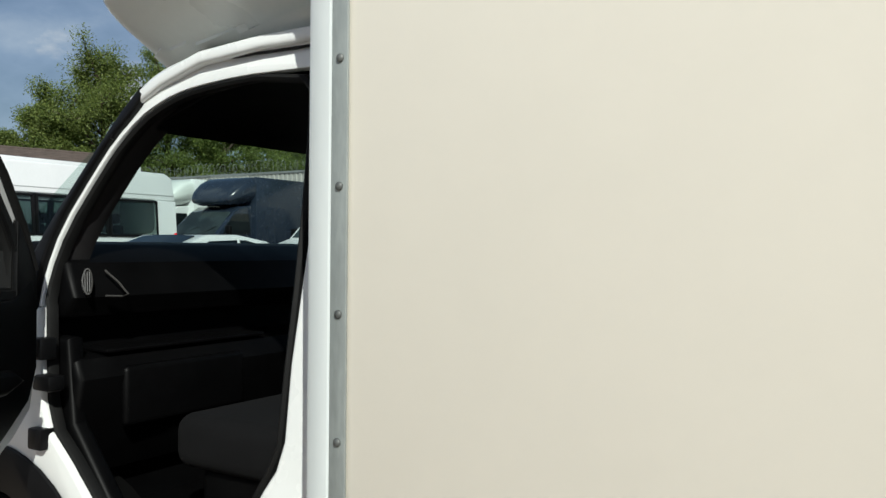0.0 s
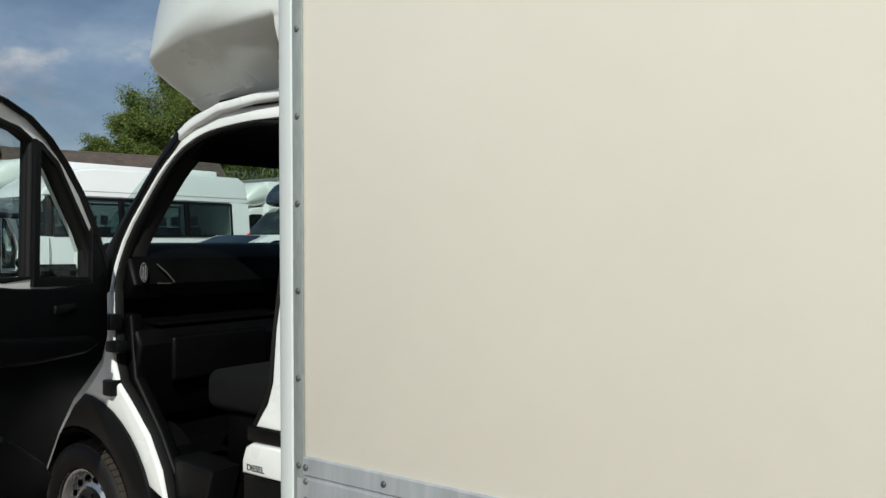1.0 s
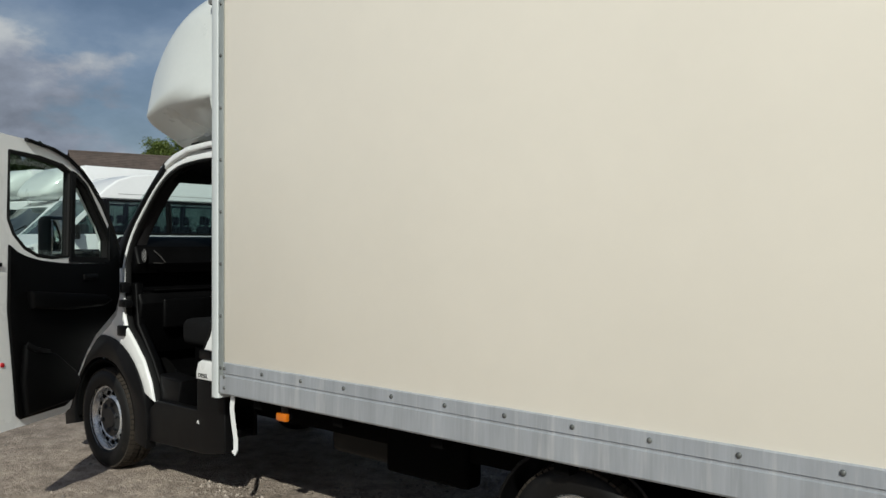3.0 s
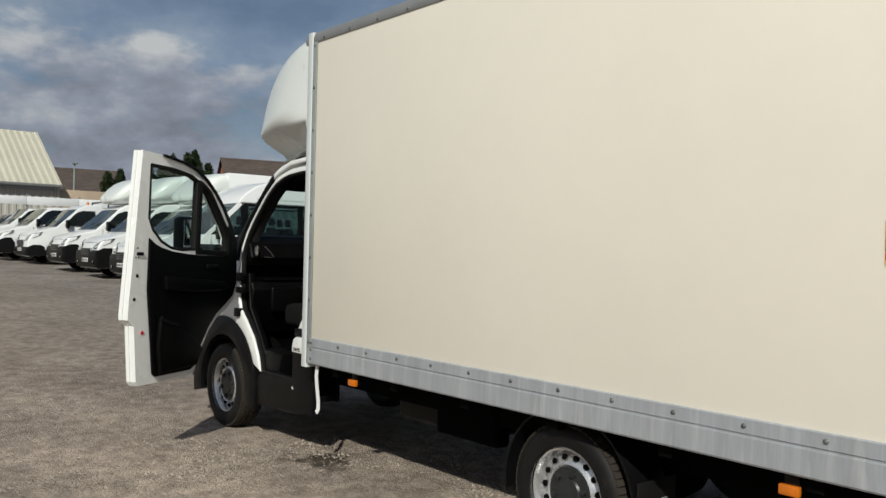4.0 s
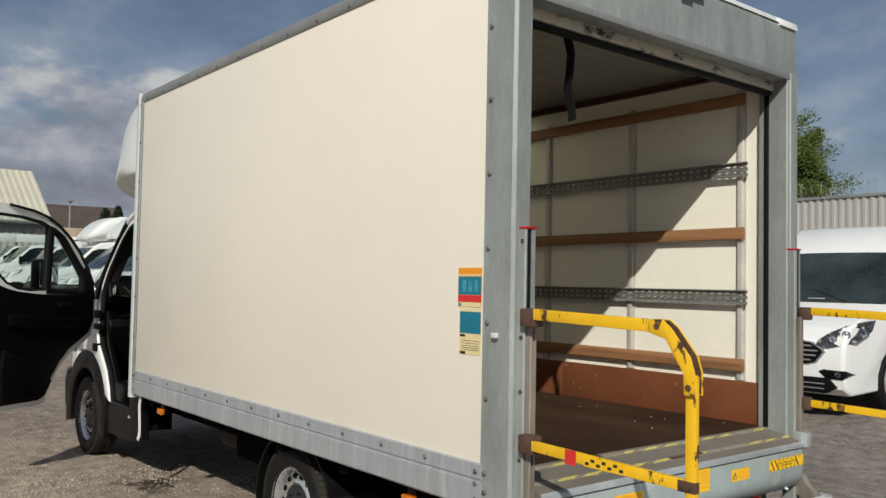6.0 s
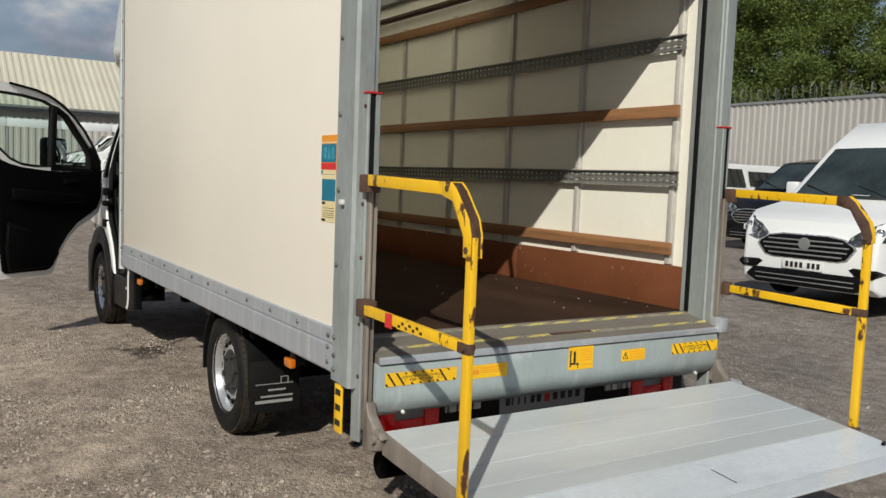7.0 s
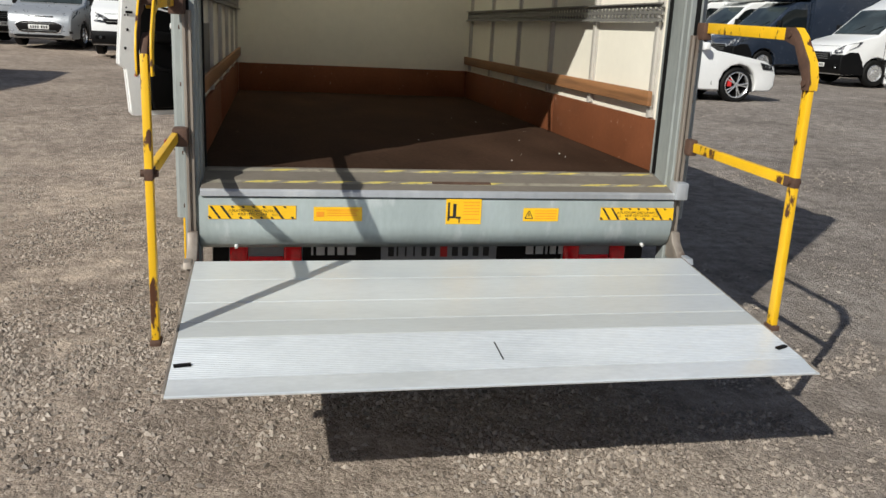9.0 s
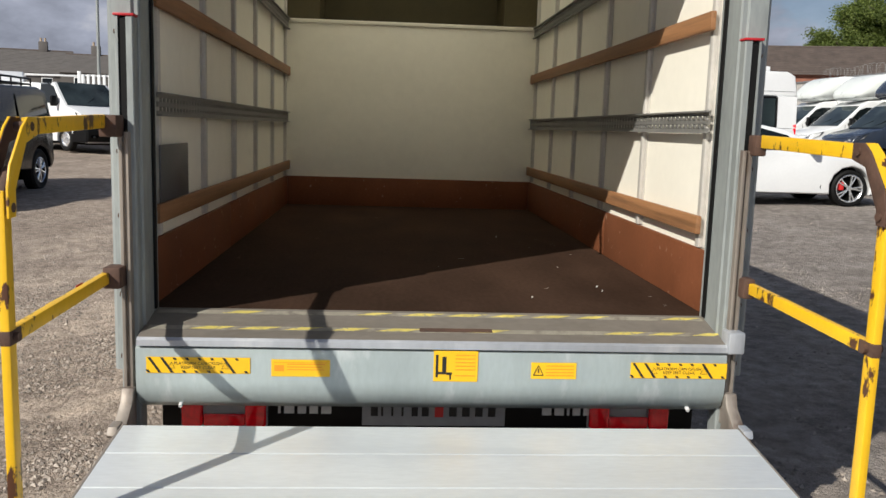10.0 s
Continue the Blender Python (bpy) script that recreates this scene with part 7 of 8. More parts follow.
def tipper(name, label_, mark=False):
    v = thing(name, (0, 0, 0), label_, "truck", "vans parked in the yard")
    L = 5.8
    h = L / 2
    top = [(h - 0.10, 0.26), (h, 0.36), (h, 0.66), (h - 0.04, 0.86), (h - 0.14, 1.03), (h - 0.42, 1.17), (h - 0.92, 1.30), (h - 1.30, 1.64), (h - 1.68, 2.00), (h - 1.95, 2.16), (h - 2.5, 2.2), (h - 2.58, 2.1), (h - 2.62, 0.45), (h - 2.5, 0.30)]
    sh = Shape(top, (h - 0.98,), 0.345, 0.28, 2.0, 1.25, 2.2, 0.13, tail=0.0)
    sh.body(FLEET, v)
    for x in (h - 0.98, -h + 1.2):
        for s in (1, -1):
            fleet_wheel(v, (x, s * 0.87, 0.345), s, 0.345, STEELRIM)
    part("chassis", box(B(), -h + 0.1, h - 0.5, -0.5, 0.5, 0.40, 0.78, 0.02), DARKCHASSIS, v)
    face(sh, v, h, light_band=mark, low=True)
    cab_glass(sh, v, h)
    for s in (1, -1):
        part("drop_side", box(B(), -h, h - 2.75, min(s * 1.0, s * 1.03), max(s * 1.0, s * 1.03), 0.9, 1.32, 0.006), TOPRAIL, v, "grey drop side")
    part("load_bed", box(B(), -h, h - 2.75, -1.0, 1.0, 0.86, 0.92, 0.004), TOPRAIL, v)
    part("tail_board", box(B(), -h - 0.02, -h + 0.01, -1.0, 1.0, 0.9, 1.32, 0.006), TOPRAIL, v)
    for yy in (-0.95, 0.95):
        part("head_rack", rod(B(), (h - 2.75, yy, 0.9), (h - 2.75, yy, 2.35), 0.03, 8), BLACK, v)
    part("head_rack", rod(B(), (h - 2.75, -0.95, 2.33), (h - 2.75, 0.95, 2.33), 0.03, 8), BLACK, v)
    part("beacon", lathe(B(), [(0.05, 0.0), (0.05, 0.07), (0.03, 0.11), (0.0, 0.12)], (h - 2.2, 0.3, 2.2), (0, 0, 1), 12), AMBER, v, "amber beacon")
    if mark:
        bm = B()
        y = -0.27
        for w_ in (0.03, 0.09, 0.09, 0.09, 0.10):
            box(bm, h - 0.165, h - 0.15, y, y + w_, 0.965, 1.005, 0.003)
            y += w_ + 0.035
        part("badge", bm, GREY_INK, v, "grey nose badge")
    return v


def pickup(name, label_, paint=FLEET):
    v = thing(name, (0, 0, 0), label_, "pickup", "cars parked in the yard")
    h = 2.65
    top = [(h - 0.12, 0.34), (h, 0.45), (h + 0.0, 0.75), (h - 0.06, 1.0), (h - 0.25, 1.10), (h - 1.05, 1.20), (h - 1.40, 1.455), (h - 1.75, 1.74), (h - 2.2, 1.80), (h - 3.2, 1.80), (-h + 0.35, 1.82), (-h + 0.08, 1.72), (-h, 1.2), (-h, 0.55), (-h + 0.1, 0.45)]
    sh = Shape(top, (-h + 1.15, h - 1.0), 0.385, 0.42, 1.82, 1.12, 1.82, 0.15)
    sh.body(paint, v)
    running_gear(sh, v, CHROME, 6)
    grille_pts = [(-0.50, 1.00), (-0.56, 0.88), (-0.40, 0.775), (0.40, 0.775), (0.56, 0.88), (0.50, 1.00)]
    g = part("grille", prism(B(), grille_pts, "x", h - 0.12, h + 0.016, 0.01), BLACK, v, "black grille with bright bars")
    for i in range(11):
        y = -0.36 + 0.072 * i
        part("grille_bar", box(B(), h + 0.010, h + 0.022, y - 0.010, y + 0.010, 0.80, 0.925, 0.003), CHROME, g)
    part("bonnet_lip", prism(B(), [(h - 0.03, 0.985), (h + 0.020, 0.965), (h + 0.004, 1.03), (h - 0.10, 1.085), (h - 0.14, 1.075)], "y", -0.60, 0.60, 0.008), BLACK, v, "black bonnet lip")
    part("lower_grille", prism(B(), [(-0.70, 0.50), (-0.80, 0.60), (-0.72, 0.70), (0.72, 0.70), (0.80, 0.60), (0.70, 0.50)], "x", h - 0.14, h + 0.012, 0.01), BLACK, v, "black lower grille")
    part("skid_bar", box(B(), h - 0.12, h + 0.035, -0.62, 0.62, 0.435, 0.490, 0.018, 3), STEELRIM, v, "silver skid bar")
    part("lower_valance", box(B(), h - 0.24, h - 0.02, -0.74, 0.74, 0.335, 0.440, 0.02), BLACK, v, "black valance")
    for s in (1, -1):
        rim = [(h + 0.012, 0.56, 0.90), (h - 0.01, 0.57, 0.985), (h - 0.12, 0.74, 1.02), (h - 0.42, 0.915, 1.055), (h - 0.30, 0.920, 0.965), (h - 0.06, 0.82, 0.885)]
        bm = B()
        a = [bm.verts.new((x, s * y, z)) for x, y, z in rim]
        b = [bm.verts.new((x - 0.12, s * (y - 0.05), z)) for x, y, z in rim]
        mid_ = bm.verts.new((h - 0.07, s * 0.77, 0.955))
        for i in range(len(a)):
            k = (i + 1) % len(a)
            bm.faces.new((a[i], a[k], mid_))
            bm.faces.new((a[i], b[i], b[k], a[k]))
        bmesh.ops.recalc_face_normals(bm, faces=bm.faces)
        lamp_ = part("headlamp", bm, HEADLAMP, v, "clear swept headlamp")
        part("reflector", lathe(B(), [(0.045, 0.0), (0.040, 0.014), (0.0, 0.018)], (h - 0.02, s * 0.70, 0.945), (1, s * 0.35, 0.1), 14), CHROME, lamp_, "bright lamp reflector")
        part("fog_lamp", lathe(B(), [(0.065, -0.01), (0.055, 0.014), (0.0, 0.016)], (h + 0.012, s * 0.69, 0.60), (1, 0, 0), 16), CHROME, v, "round fog lamp")
    plate_bars(v, h + 0.026, 0.69)
    sh.cross_plate("windscreen", (h - 1.10, 1.24), (h - 1.70, 1.71), SCREEN, v, "windscreen")
    sh.side_plate("door_window", [(h - 1.40, 1.26), (h - 1.80, 1.64), (h - 2.35, 1.68), (h - 2.35, 1.26)], DARKGLASS, v, "side window")
    sh.side_plate("door_window", [(h - 2.42, 1.26), (h - 2.42, 1.68), (h - 3.15, 1.68), (h - 3.25, 1.26)], DARKGLASS, v, "side window")
    sh.side_plate("canopy_window", [(h - 3.45, 1.30), (h - 3.42, 1.64), (-h + 0.35, 1.64), (-h + 0.25, 1.30)], DARKGLASS, v, "canopy window")
    for s in (1, -1):
        part("roof_bar", rod(B(), (h - 2.1, s * 0.66, 1.86), (h - 3.2, s * 0.66, 1.86), 0.02, 6), ALU, v, "silver roof bar")
        part("side_step", rod(B(), (h - 1.5, s * 0.88, 0.42), (-h + 1.7, s * 0.88, 0.42), 0.045, 8), BLACK, v, "black side step")
        part("door_handle", box(B(), h - 2.30, h - 2.12, min(s * 0.905, s * 0.935), max(s * 0.905, s * 0.935), 1.08, 1.115, 0.008), CHROME, v)
    seams(sh, v, (h - 1.30, h - 2.38, h - 3.30), 0.55, 1.22)
    mirrors(sh, v, h - 1.42, 1.30, paint, 0.18)
    return v


def saloon(name, label_):
    v = thing(name, (0, 0, 0), label_, "car", "cars parked in the yard")
    h = 2.35
    top = [(h - 0.10, 0.22), (h, 0.32), (h + 0.01, 0.55), (h - 0.06, 0.70), (h - 0.30, 0.80), (h - 1.35, 0.96), (h - 1.70, 1.16), (h - 2.05, 1.34), (h - 2.6, 1.43), (h - 3.2, 1.42), (h - 3.85, 1.22), (h - 4.15, 1.08), (-h + 0.08, 1.02), (-h, 0.86), (-h + 0.03, 0.40), (-h + 0.15, 0.24)]
    sh = Shape(top, (-h + 0.98, h - 0.86), 0.33, 0.22, 1.81, 0.90, 1.43, 0.24, nose=0.16, tail=0.08)
    sh.body(FLEET, v)
    running_gear(sh, v, STEELRIM, 5, 1.22)
    for s in (1, -1):
        part("brake_caliper", box(B(), h - 1.04, h - 0.96, min(s * 0.80, s * 0.86), max(s * 0.80, s * 0.86), 0.30, 0.44, 0.01), LABEL_R, v, "red brake caliper")
    nose_block(v, "grille", h - 0.06, h + 0.02, 0.42, 0.64, 0.48, BLACK, "black grille", 0.04)
    nose_block(v, "lower_grille", h - 0.06, h + 0.016, 0.24, 0.36, 0.62, BLACK, "", 0.03)
    sh.side_plate("headlamp", [(h - 0.08, 0.62), (h - 0.14, 0.72), (h - 0.42, 0.77), (h - 0.34, 0.64)], HEADLAMP, v, "clear headlamp")
    sh.cross_plate("windscreen", (h - 1.40, 0.995), (h - 2.02, 1.325), SCREEN, v, "windscreen", inset=0.12)
    sh.side_plate("door_window", [(h - 1.68, 0.98), (h - 2.05, 1.24), (h - 2.5, 1.35), (h - 2.62, 1.35), (h - 2.62, 0.99)], DARKGLASS, v, "side window")
    sh.side_plate("door_window", [(h - 2.68, 0.99), (h - 2.68, 1.35), (h - 3.2, 1.33), (h - 3.7, 1.16), (h - 3.75, 1.02)], DARKGLASS, v, "side window")
    sh.cross_plate("rear_window", (h - 4.1, 1.10), (h - 3.3, 1.40), DARKGLASS, v, "rear window", inset=0.16)
    seams(sh, v, (h - 1.42, h - 2.65, h - 3.72), 0.32, 0.95)
    mirrors(sh, v, h - 1.68, 1.03, FLEET, 0.14)
    return v


def boxy_suv(name, label_):
    v = thing(name, (0, 0, 0), label_, "car", "cars parked in the yard")
    h = 2.4
    top = [(h - 0.12, 0.34), (h, 0.45), (h, 0.80), (h - 0.05, 1.02), (h - 0.22, 1.14), (h - 1.20, 1.20), (h - 1.45, 1.45), (h - 1.72, 1.74), (h - 2.0, 1.82), (-h + 0.45, 1.86), (-h + 0.10, 1.78), (-h, 1.2), (-h, 0.55), (-h + 0.1, 0.42)]
    sh = Shape(top, (-h + 0.66, h - 0.90), 0.375, 0.40, 1.92, 1.15, 1.86, 0.12)
    sh.body(BLACKCAR, v)
    running_gear(sh, v, CHROME, 7)
    nose_block(v, "grille", h - 0.1, h + 0.014, 0.72, 0.95, 0.50, BLACK, "black grille", 0.03)
    for s in (1, -1):
        ya, yb = sorted((s * 0.56, s * 0.86))
        part("headlamp", box(B(), h - 0.25, h + 0.004, ya, yb, 0.84, 1.04, 0.03, 3), HEADLAMP, v, "clear headlamp")
    plate_bars(v, h + 0.02, 0.55)
    sh.cross_plate("windscreen", (h - 1.24, 1.24), (h - 1.70, 1.70), SCREEN, v, "windscreen")
    sh.side_plate("door_window", [(h - 1.50, 1.24), (h - 1.78, 1.66), (h - 2.30, 1.70), (h - 2.30, 1.24)], DARKGLASS, v, "side window")
    sh.side_plate("door_window", [(h - 2.38, 1.24), (h - 2.38, 1.70), (h - 3.2, 1.70), (h - 3.2, 1.24)], DARKGLASS, v, "side window")
    sh.side_plate("rear_quarter_window", [(h - 3.3, 1.26), (h - 3.3, 1.70), (-h + 0.35, 1.70), (-h + 0.25, 1.26)], DARKGLASS, v, "side window")
    mirrors(sh, v, h - 1.5, 1.30, BLACKCAR, 0.2)
    for s in (1, -1):
        part("roof_rack", rod(B(), (h - 2.0, s * 0.70, 2.0), (-h + 0.4, s * 0.70, 2.0), 0.02, 6), BLACK, v, "black roof rack rail")
        part("roof_rack", rod(B(), (h - 2.0, s * 0.70, 1.90), (-h + 0.4, s * 0.70, 1.90), 0.016, 6), BLACK, v)
    for i in range(7):
        x = h - 2.0 - i * (2 * h - 2.4) / 6
        part("rack_bar", rod(B(), (x, -0.70, 1.90), (x, 0.70, 1.90), 0.014, 6), BLACK, v)
        for s in (1, -1):
            part("rack_post", rod(B(), (x, s * 0.70, 1.84), (x, s * 0.70, 2.0), 0.014, 6), BLACK, v)
    return v


def small_van(name, label_, paint):
    v = thing(name, (0, 0, 0), label_, "van", "vans parked in the yard")
    h = 2.4
    top = [(h - 0.10, 0.22), (h, 0.32), (h, 0.62), (h - 0.05, 0.82), (h - 0.20, 0.96), (h - 0.95, 1.13), (h - 1.3, 1.385), (h - 1.65, 1.66), (h - 2.0, 1.79), (h - 2.5, 1.84), (-h + 0.25, 1.84), (-h + 0.05, 1.76), (-h, 1.3), (-h, 0.4), (-h + 0.06, 0.28)]
    sh = Shape(top, (-h + 0.9, h - 0.88), 0.325, 0.24, 1.83, 1.05, 1.84, 0.15, nose=0.14)
    sh.body(paint, v)
    running_gear(sh, v, STEELRIM)
    hexa = [(-0.40, 0.66), (-0.56, 0.60), (-0.60, 0.56), (-0.50, 0.41), (-0.40, 0.385), (0.40, 0.385), (0.50, 0.41), (0.60, 0.56), (0.56, 0.60), (0.40, 0.66)]
    part("grille_surround", prism(B(), [(y * 1.05, 0.52 + (z - 0.52) * 1.13) for y, z in hexa], "x", h - 0.09, h + 0.008, 0.006), STEELRIM, v, "bright grille surround")
    g = part("grille", prism(B(), hexa, "x", h - 0.08, h + 0.014, 0.006), BLACK, v, "black grille")
    for zz in (0.43, 0.62):
        part("grille_bar", box(B(), h + 0.012, h + 0.020, -0.44, 0.44, zz - 0.006, zz + 0.006, 0.003), TOPRAIL, g)
    part("lower_grille", prism(B(), [(-0.56, 0.255), (-0.66, 0.30), (-0.58, 0.335), (0.58, 0.335), (0.66, 0.30), (0.56, 0.255)], "x", h - 0.1, h + 0.010, 0.008), BLACK, v, "black lower grille")
    part("upper_grille", box(B(), h - 0.12, h - 0.028, -0.36, 0.36, 0.775, 0.812, 0.01), BLACK, v, "slim black upper grille")
    part("bright_bar", box(B(), h - 0.10, h - 0.022, -0.34, 0.34, 0.788, 0.800, 0.004), STEELRIM, v)
    for s in (1, -1):
        rim = [(h - 0.030, 0.45, 0.745), (h - 0.055, 0.47, 0.815), (h - 0.12, 0.62, 0.895), (h - 0.27, 0.78, 0.955), (h - 0.46, 0.872, 0.985), (h - 0.36, 0.880, 0.885), (h - 0.16, 0.835, 0.775), (h - 0.05, 0.68, 0.735)]
        bm = B()
        a = [bm.verts.new((x, s * y, z)) for x, y, z in rim]
        b = [bm.verts.new((x - 0.10, s * (y - 0.06), z)) for x, y, z in rim]
        mid_ = bm.verts.new((h - 0.115, s * 0.72, 0.835))
        for i in range(len(a)):
            k = (i + 1) % len(a)
            bm.faces.new((a[i], a[k], mid_))
            bm.faces.new((a[i], b[i], b[k], a[k]))
        bmesh.ops.recalc_face_normals(bm, faces=bm.faces)
        lamp_ = part("headlamp", bm, HEADLAMP, v, "clear swept headlamp")
        part("reflector", lathe(B(), [(0.045, 0.0), (0.040, 0.014), (0.0, 0.018)], (h - 0.075, s * 0.66, 0.805), (1, s * 0.35, 0.2), 14), CHROME, lamp_, "bright lamp reflector")
        recess = [(s * y, z) for y, z in ((0.62, 0.42), (0.70, 0.455), (0.80, 0.44), (0.82, 0.385), (0.70, 0.365))]
        part("fog_recess", prism(B(), recess, "x", h - 0.16, h - 0.004, 0.006), BLACK, v, "black fog lamp recess")
    plate_bars(v, h + 0.018, 0.525)
    sh.cross_plate("windscreen", (h - 0.99, 1.165), (h - 1.62, 1.64), SCREEN, v, "windscreen")
    sh.side_plate("door_window", [(h - 1.35, 1.16), (h - 1.70, 1.58), (h - 2.3, 1.64), (h - 2.3, 1.16)], DARKGLASS, v, "side window")
    seams(sh, v, (h - 1.15, h - 2.36), 0.36, 1.14)
    mirrors(sh, v, h - 1.35, 1.2, BLACK, 0.2)
    return v


def mid_van(name, label_, paint, Hr=2.35):
    """The nearest parked van: rounded nose with a wide black grille."""
    v = thing(name, (0, 0, 0), label_, "van", "vans parked in the yard")
    h = 2.5
    top = [(h - 0.14, 0.20), (h - 0.02, 0.28), (h + 0.01, 0.52), (h - 0.02, 0.80), (h - 0.10, 0.98), (h - 0.30, 1.09), (h - 1.02, 1.22), (h - 1.86, min(1.96, Hr - 0.14)), (h - 2.35, Hr - 0.06), (h - 2.85, Hr), (-h + 0.25, Hr), (-h + 0.06, Hr - 0.1), (-h, Hr - 0.5), (-h, 0.4), (-h + 0.06, 0.28)]
    sh = Shape(top, (-h + 1.0, h - 1.0), 0.335, 0.24, 1.98, 1.1, Hr, 0.16, nose=0.17)
    sh.body(paint, v)
    running_gear(sh, v, STEELRIM)
    hexa = [(-0.46, 0.80), (-0.57, 0.735), (-0.60, 0.70), (-0.50, 0.575), (-0.40, 0.55), (0.40, 0.55), (0.50, 0.575), (0.60, 0.70), (0.57, 0.735), (0.46, 0.80), (0.28, 0.825), (-0.28, 0.825)]
    part("grille_surround", prism(B(), [(y * 1.045, 0.69 + (z - 0.69) * 1.10) for y, z in hexa], "x", h - 0.08, h + 0.014, 0.008), STEELRIM, v, "bright grille surround")
    g = part("grille", prism(B(), hexa, "x", h - 0.07, h + 0.020, 0.006), BLACK, v, "wide black grille")
    for zz, w_ in ((0.60, 0.46), (0.655, 0.52), (0.71, 0.54), (0.765, 0.47)):
        part("grille_bar", box(B(), h + 0.018, h + 0.032, -w_, w_, zz - 0.010, zz + 0.008, 0.004), TOPRAIL, g)
    part("badge", lathe(B(), [(0.075, 0.0), (0.070, 0.012), (0.0, 0.014)], (h + 0.026, 0, 0.725), (1, 0, 0), 16), TOPRAIL, g, "oval nose badge")
    part("lower_grille", prism(B(), [(-0.62, 0.225), (-0.76, 0.30), (-0.66, 0.405), (0.66, 0.405), (0.76, 0.30), (0.62, 0.225)], "x", h - 0.12, h + 0.018, 0.01), BLACK, v, "black lower grille")
    for zz in (0.28, 0.335):
        part("lower_bar", box(B(), h + 0.014, h + 0.026, -0.62, 0.62, zz - 0.006, zz + 0.006, 0.003), TOPRAIL, v)
    for s in (1, -1):
        recess = [(s * y, z) for y, z in ((0.54, 0.475), (0.60, 0.505), (0.84, 0.495), (0.88, 0.45), (0.82, 0.395), (0.64, 0.395))]
        part("fog_recess", prism(B(), recess, "x", h - 0.20, h + 0.010, 0.008), BLACK, v, "black fog lamp recess")
        part("fog_lamp", lathe(B(), [(0.035, 0.0), (0.030, 0.010), (0.0, 0.012)], (h + 0.014, s * 0.77, 0.448), (1, 0, 0), 12), HEADLAMP, v)
        rim = [(h + 0.020, 0.515, 0.775), (h + 0.004, 0.54, 0.835), (h - 0.03, 0.66, 0.925), (h - 0.12, 0.80, 1.005), (h - 0.30, 0.935, 1.060), (h - 0.50, 0.985, 1.075), (h - 0.40, 0.985, 0.95), (h - 0.16, 0.935, 0.835), (h - 0.02, 0.80, 0.775), (h + 0.014, 0.64, 0.755)]
        bm = B()
        a = [bm.verts.new((x, s * y, z)) for x, y, z in rim]
        b = [bm.verts.new((x - 0.10, s * (y - 0.06), z)) for x, y, z in rim]
        mid_ = bm.verts.new((h - 0.075, s * 0.80, 0.885))
        for i in range(len(a)):
            k = (i + 1) % len(a)
            bm.faces.new((a[i], a[k], mid_))
            bm.faces.new((a[i], b[i], b[k], a[k]))
        bmesh.ops.recalc_face_normals(bm, faces=bm.faces)
        lamp_ = part("headlamp", bm, HEADLAMP, v, "clear swept headlamp")
        for x, y, z, r_ in ((h - 0.030, 0.70, 0.855, 0.050), (h - 0.085, 0.82, 0.905, 0.050)):
            part("reflector", lathe(B(), [(r_, 0.0), (r_ * 0.9, 0.016), (r_ * 0.55, 0.008), (0.0, 0.020)], (x, s * y, z), (1, s * 0.35, 0.2), 16), CHROME, lamp_, "bright lamp reflector")
    plate_bars(v, h + 0.024, 0.475)
    sh.cross_plate("windscreen", (h - 1.06, 1.26), (h - 1.82, min(1.915, Hr - 0.17)), SCREEN, v, "windscreen")
    part("screen_sticker", box(B(), h - 1.11, h - 1.08, -0.10, 0.12, 1.275, 1.315), WHITE_INK, v)
    sh.side_plate("door_window", [(h - 1.36, 1.26), (h - 1.42, 1.40), (h - 1.82, 1.75), (h - 2.4, 1.84), (h - 2.4, 1.28)], DARKGLASS, v, "cab side window")
    seams(sh, v, (h - 1.2, h - 2.46), 0.36, 1.25)
    mirrors(sh, v, h - 1.42, 1.34, paint, 0.24)
    for k in (-0.3, 0.4):
        part("wiper", rod(B(), (h - 1.05, k, 1.27), (h - 1.22, k - 0.5, 1.42), 0.010, 5), BLACK, v)
    return v


# the row with noses towards the yard (noses to -y)
v = minibus("minibus", "white high-roof minibus with tinted passenger windows")
part("roof_unit", box(B(), -2.85, -2.05, -0.45, 0.45, 2.73, 2.90, 0.04, 3), FLEET, v, "white roof cooling unit")
place(v, -15.3, 8.85, -90)
for x in (-18.4, -21.4, -24.6):
    place(luton("box_van_parked", "white parked box van with a moulded roof fairing"), x, 9.35, -90)
place(tipper("tipper_truck", "white tipper truck with an amber beacon"), -29.2, 9.0, -90)
v, _ = panel_van("panel_van", "white panel van parked in the row", L=5.5, Hr=2.1)
place(v, -31.8, 8.5, -90)
v, _ = panel_van("panel_van", "white panel van parked in the row", L=5.5, Hr=2.1, paint=FLEET)
place(v, -34.6, 8.5, -90)
place(pickup("pickup_truck", "dark parked pickup truck", NAVY), -37.4, 8.3, -90)
# the row along the fence
place(mid_van("high_roof_van", "white high-roof van with a wide black grille", FLEET), -0.34, 11.36, -88)
place(mid_van("parked_van", "black parked van with a white number plate", BLACKCAR, 1.98), -5.28, 17.19, -92)
place(pickup("pickup_truck", "white pickup truck with a canopy and alloy wheels"), -8.5, 16.6, -84)
v, _ = panel_van("panel_van", "white panel van with a black lower bumper", L=5.0, Hr=2.5)
place(v, -14.82, 18.94, -90)
place(luton("box_van_parked", "dark navy box van with a matching fairing and box", NAVY, NAVY), -18.8, 18.9, -90)
place(luton("box_van_parked", "white parked box van with a moulded roof fairing"), -21.8, 19.2, -90)
place(luton("box_van_parked", "white parked box van with a moulded roof fairing"), -24.6, 19.2, -90)
place(saloon("saloon_car", "white saloon car with five-spoke alloys and red calipers"), -9.75, 9.1, 90)
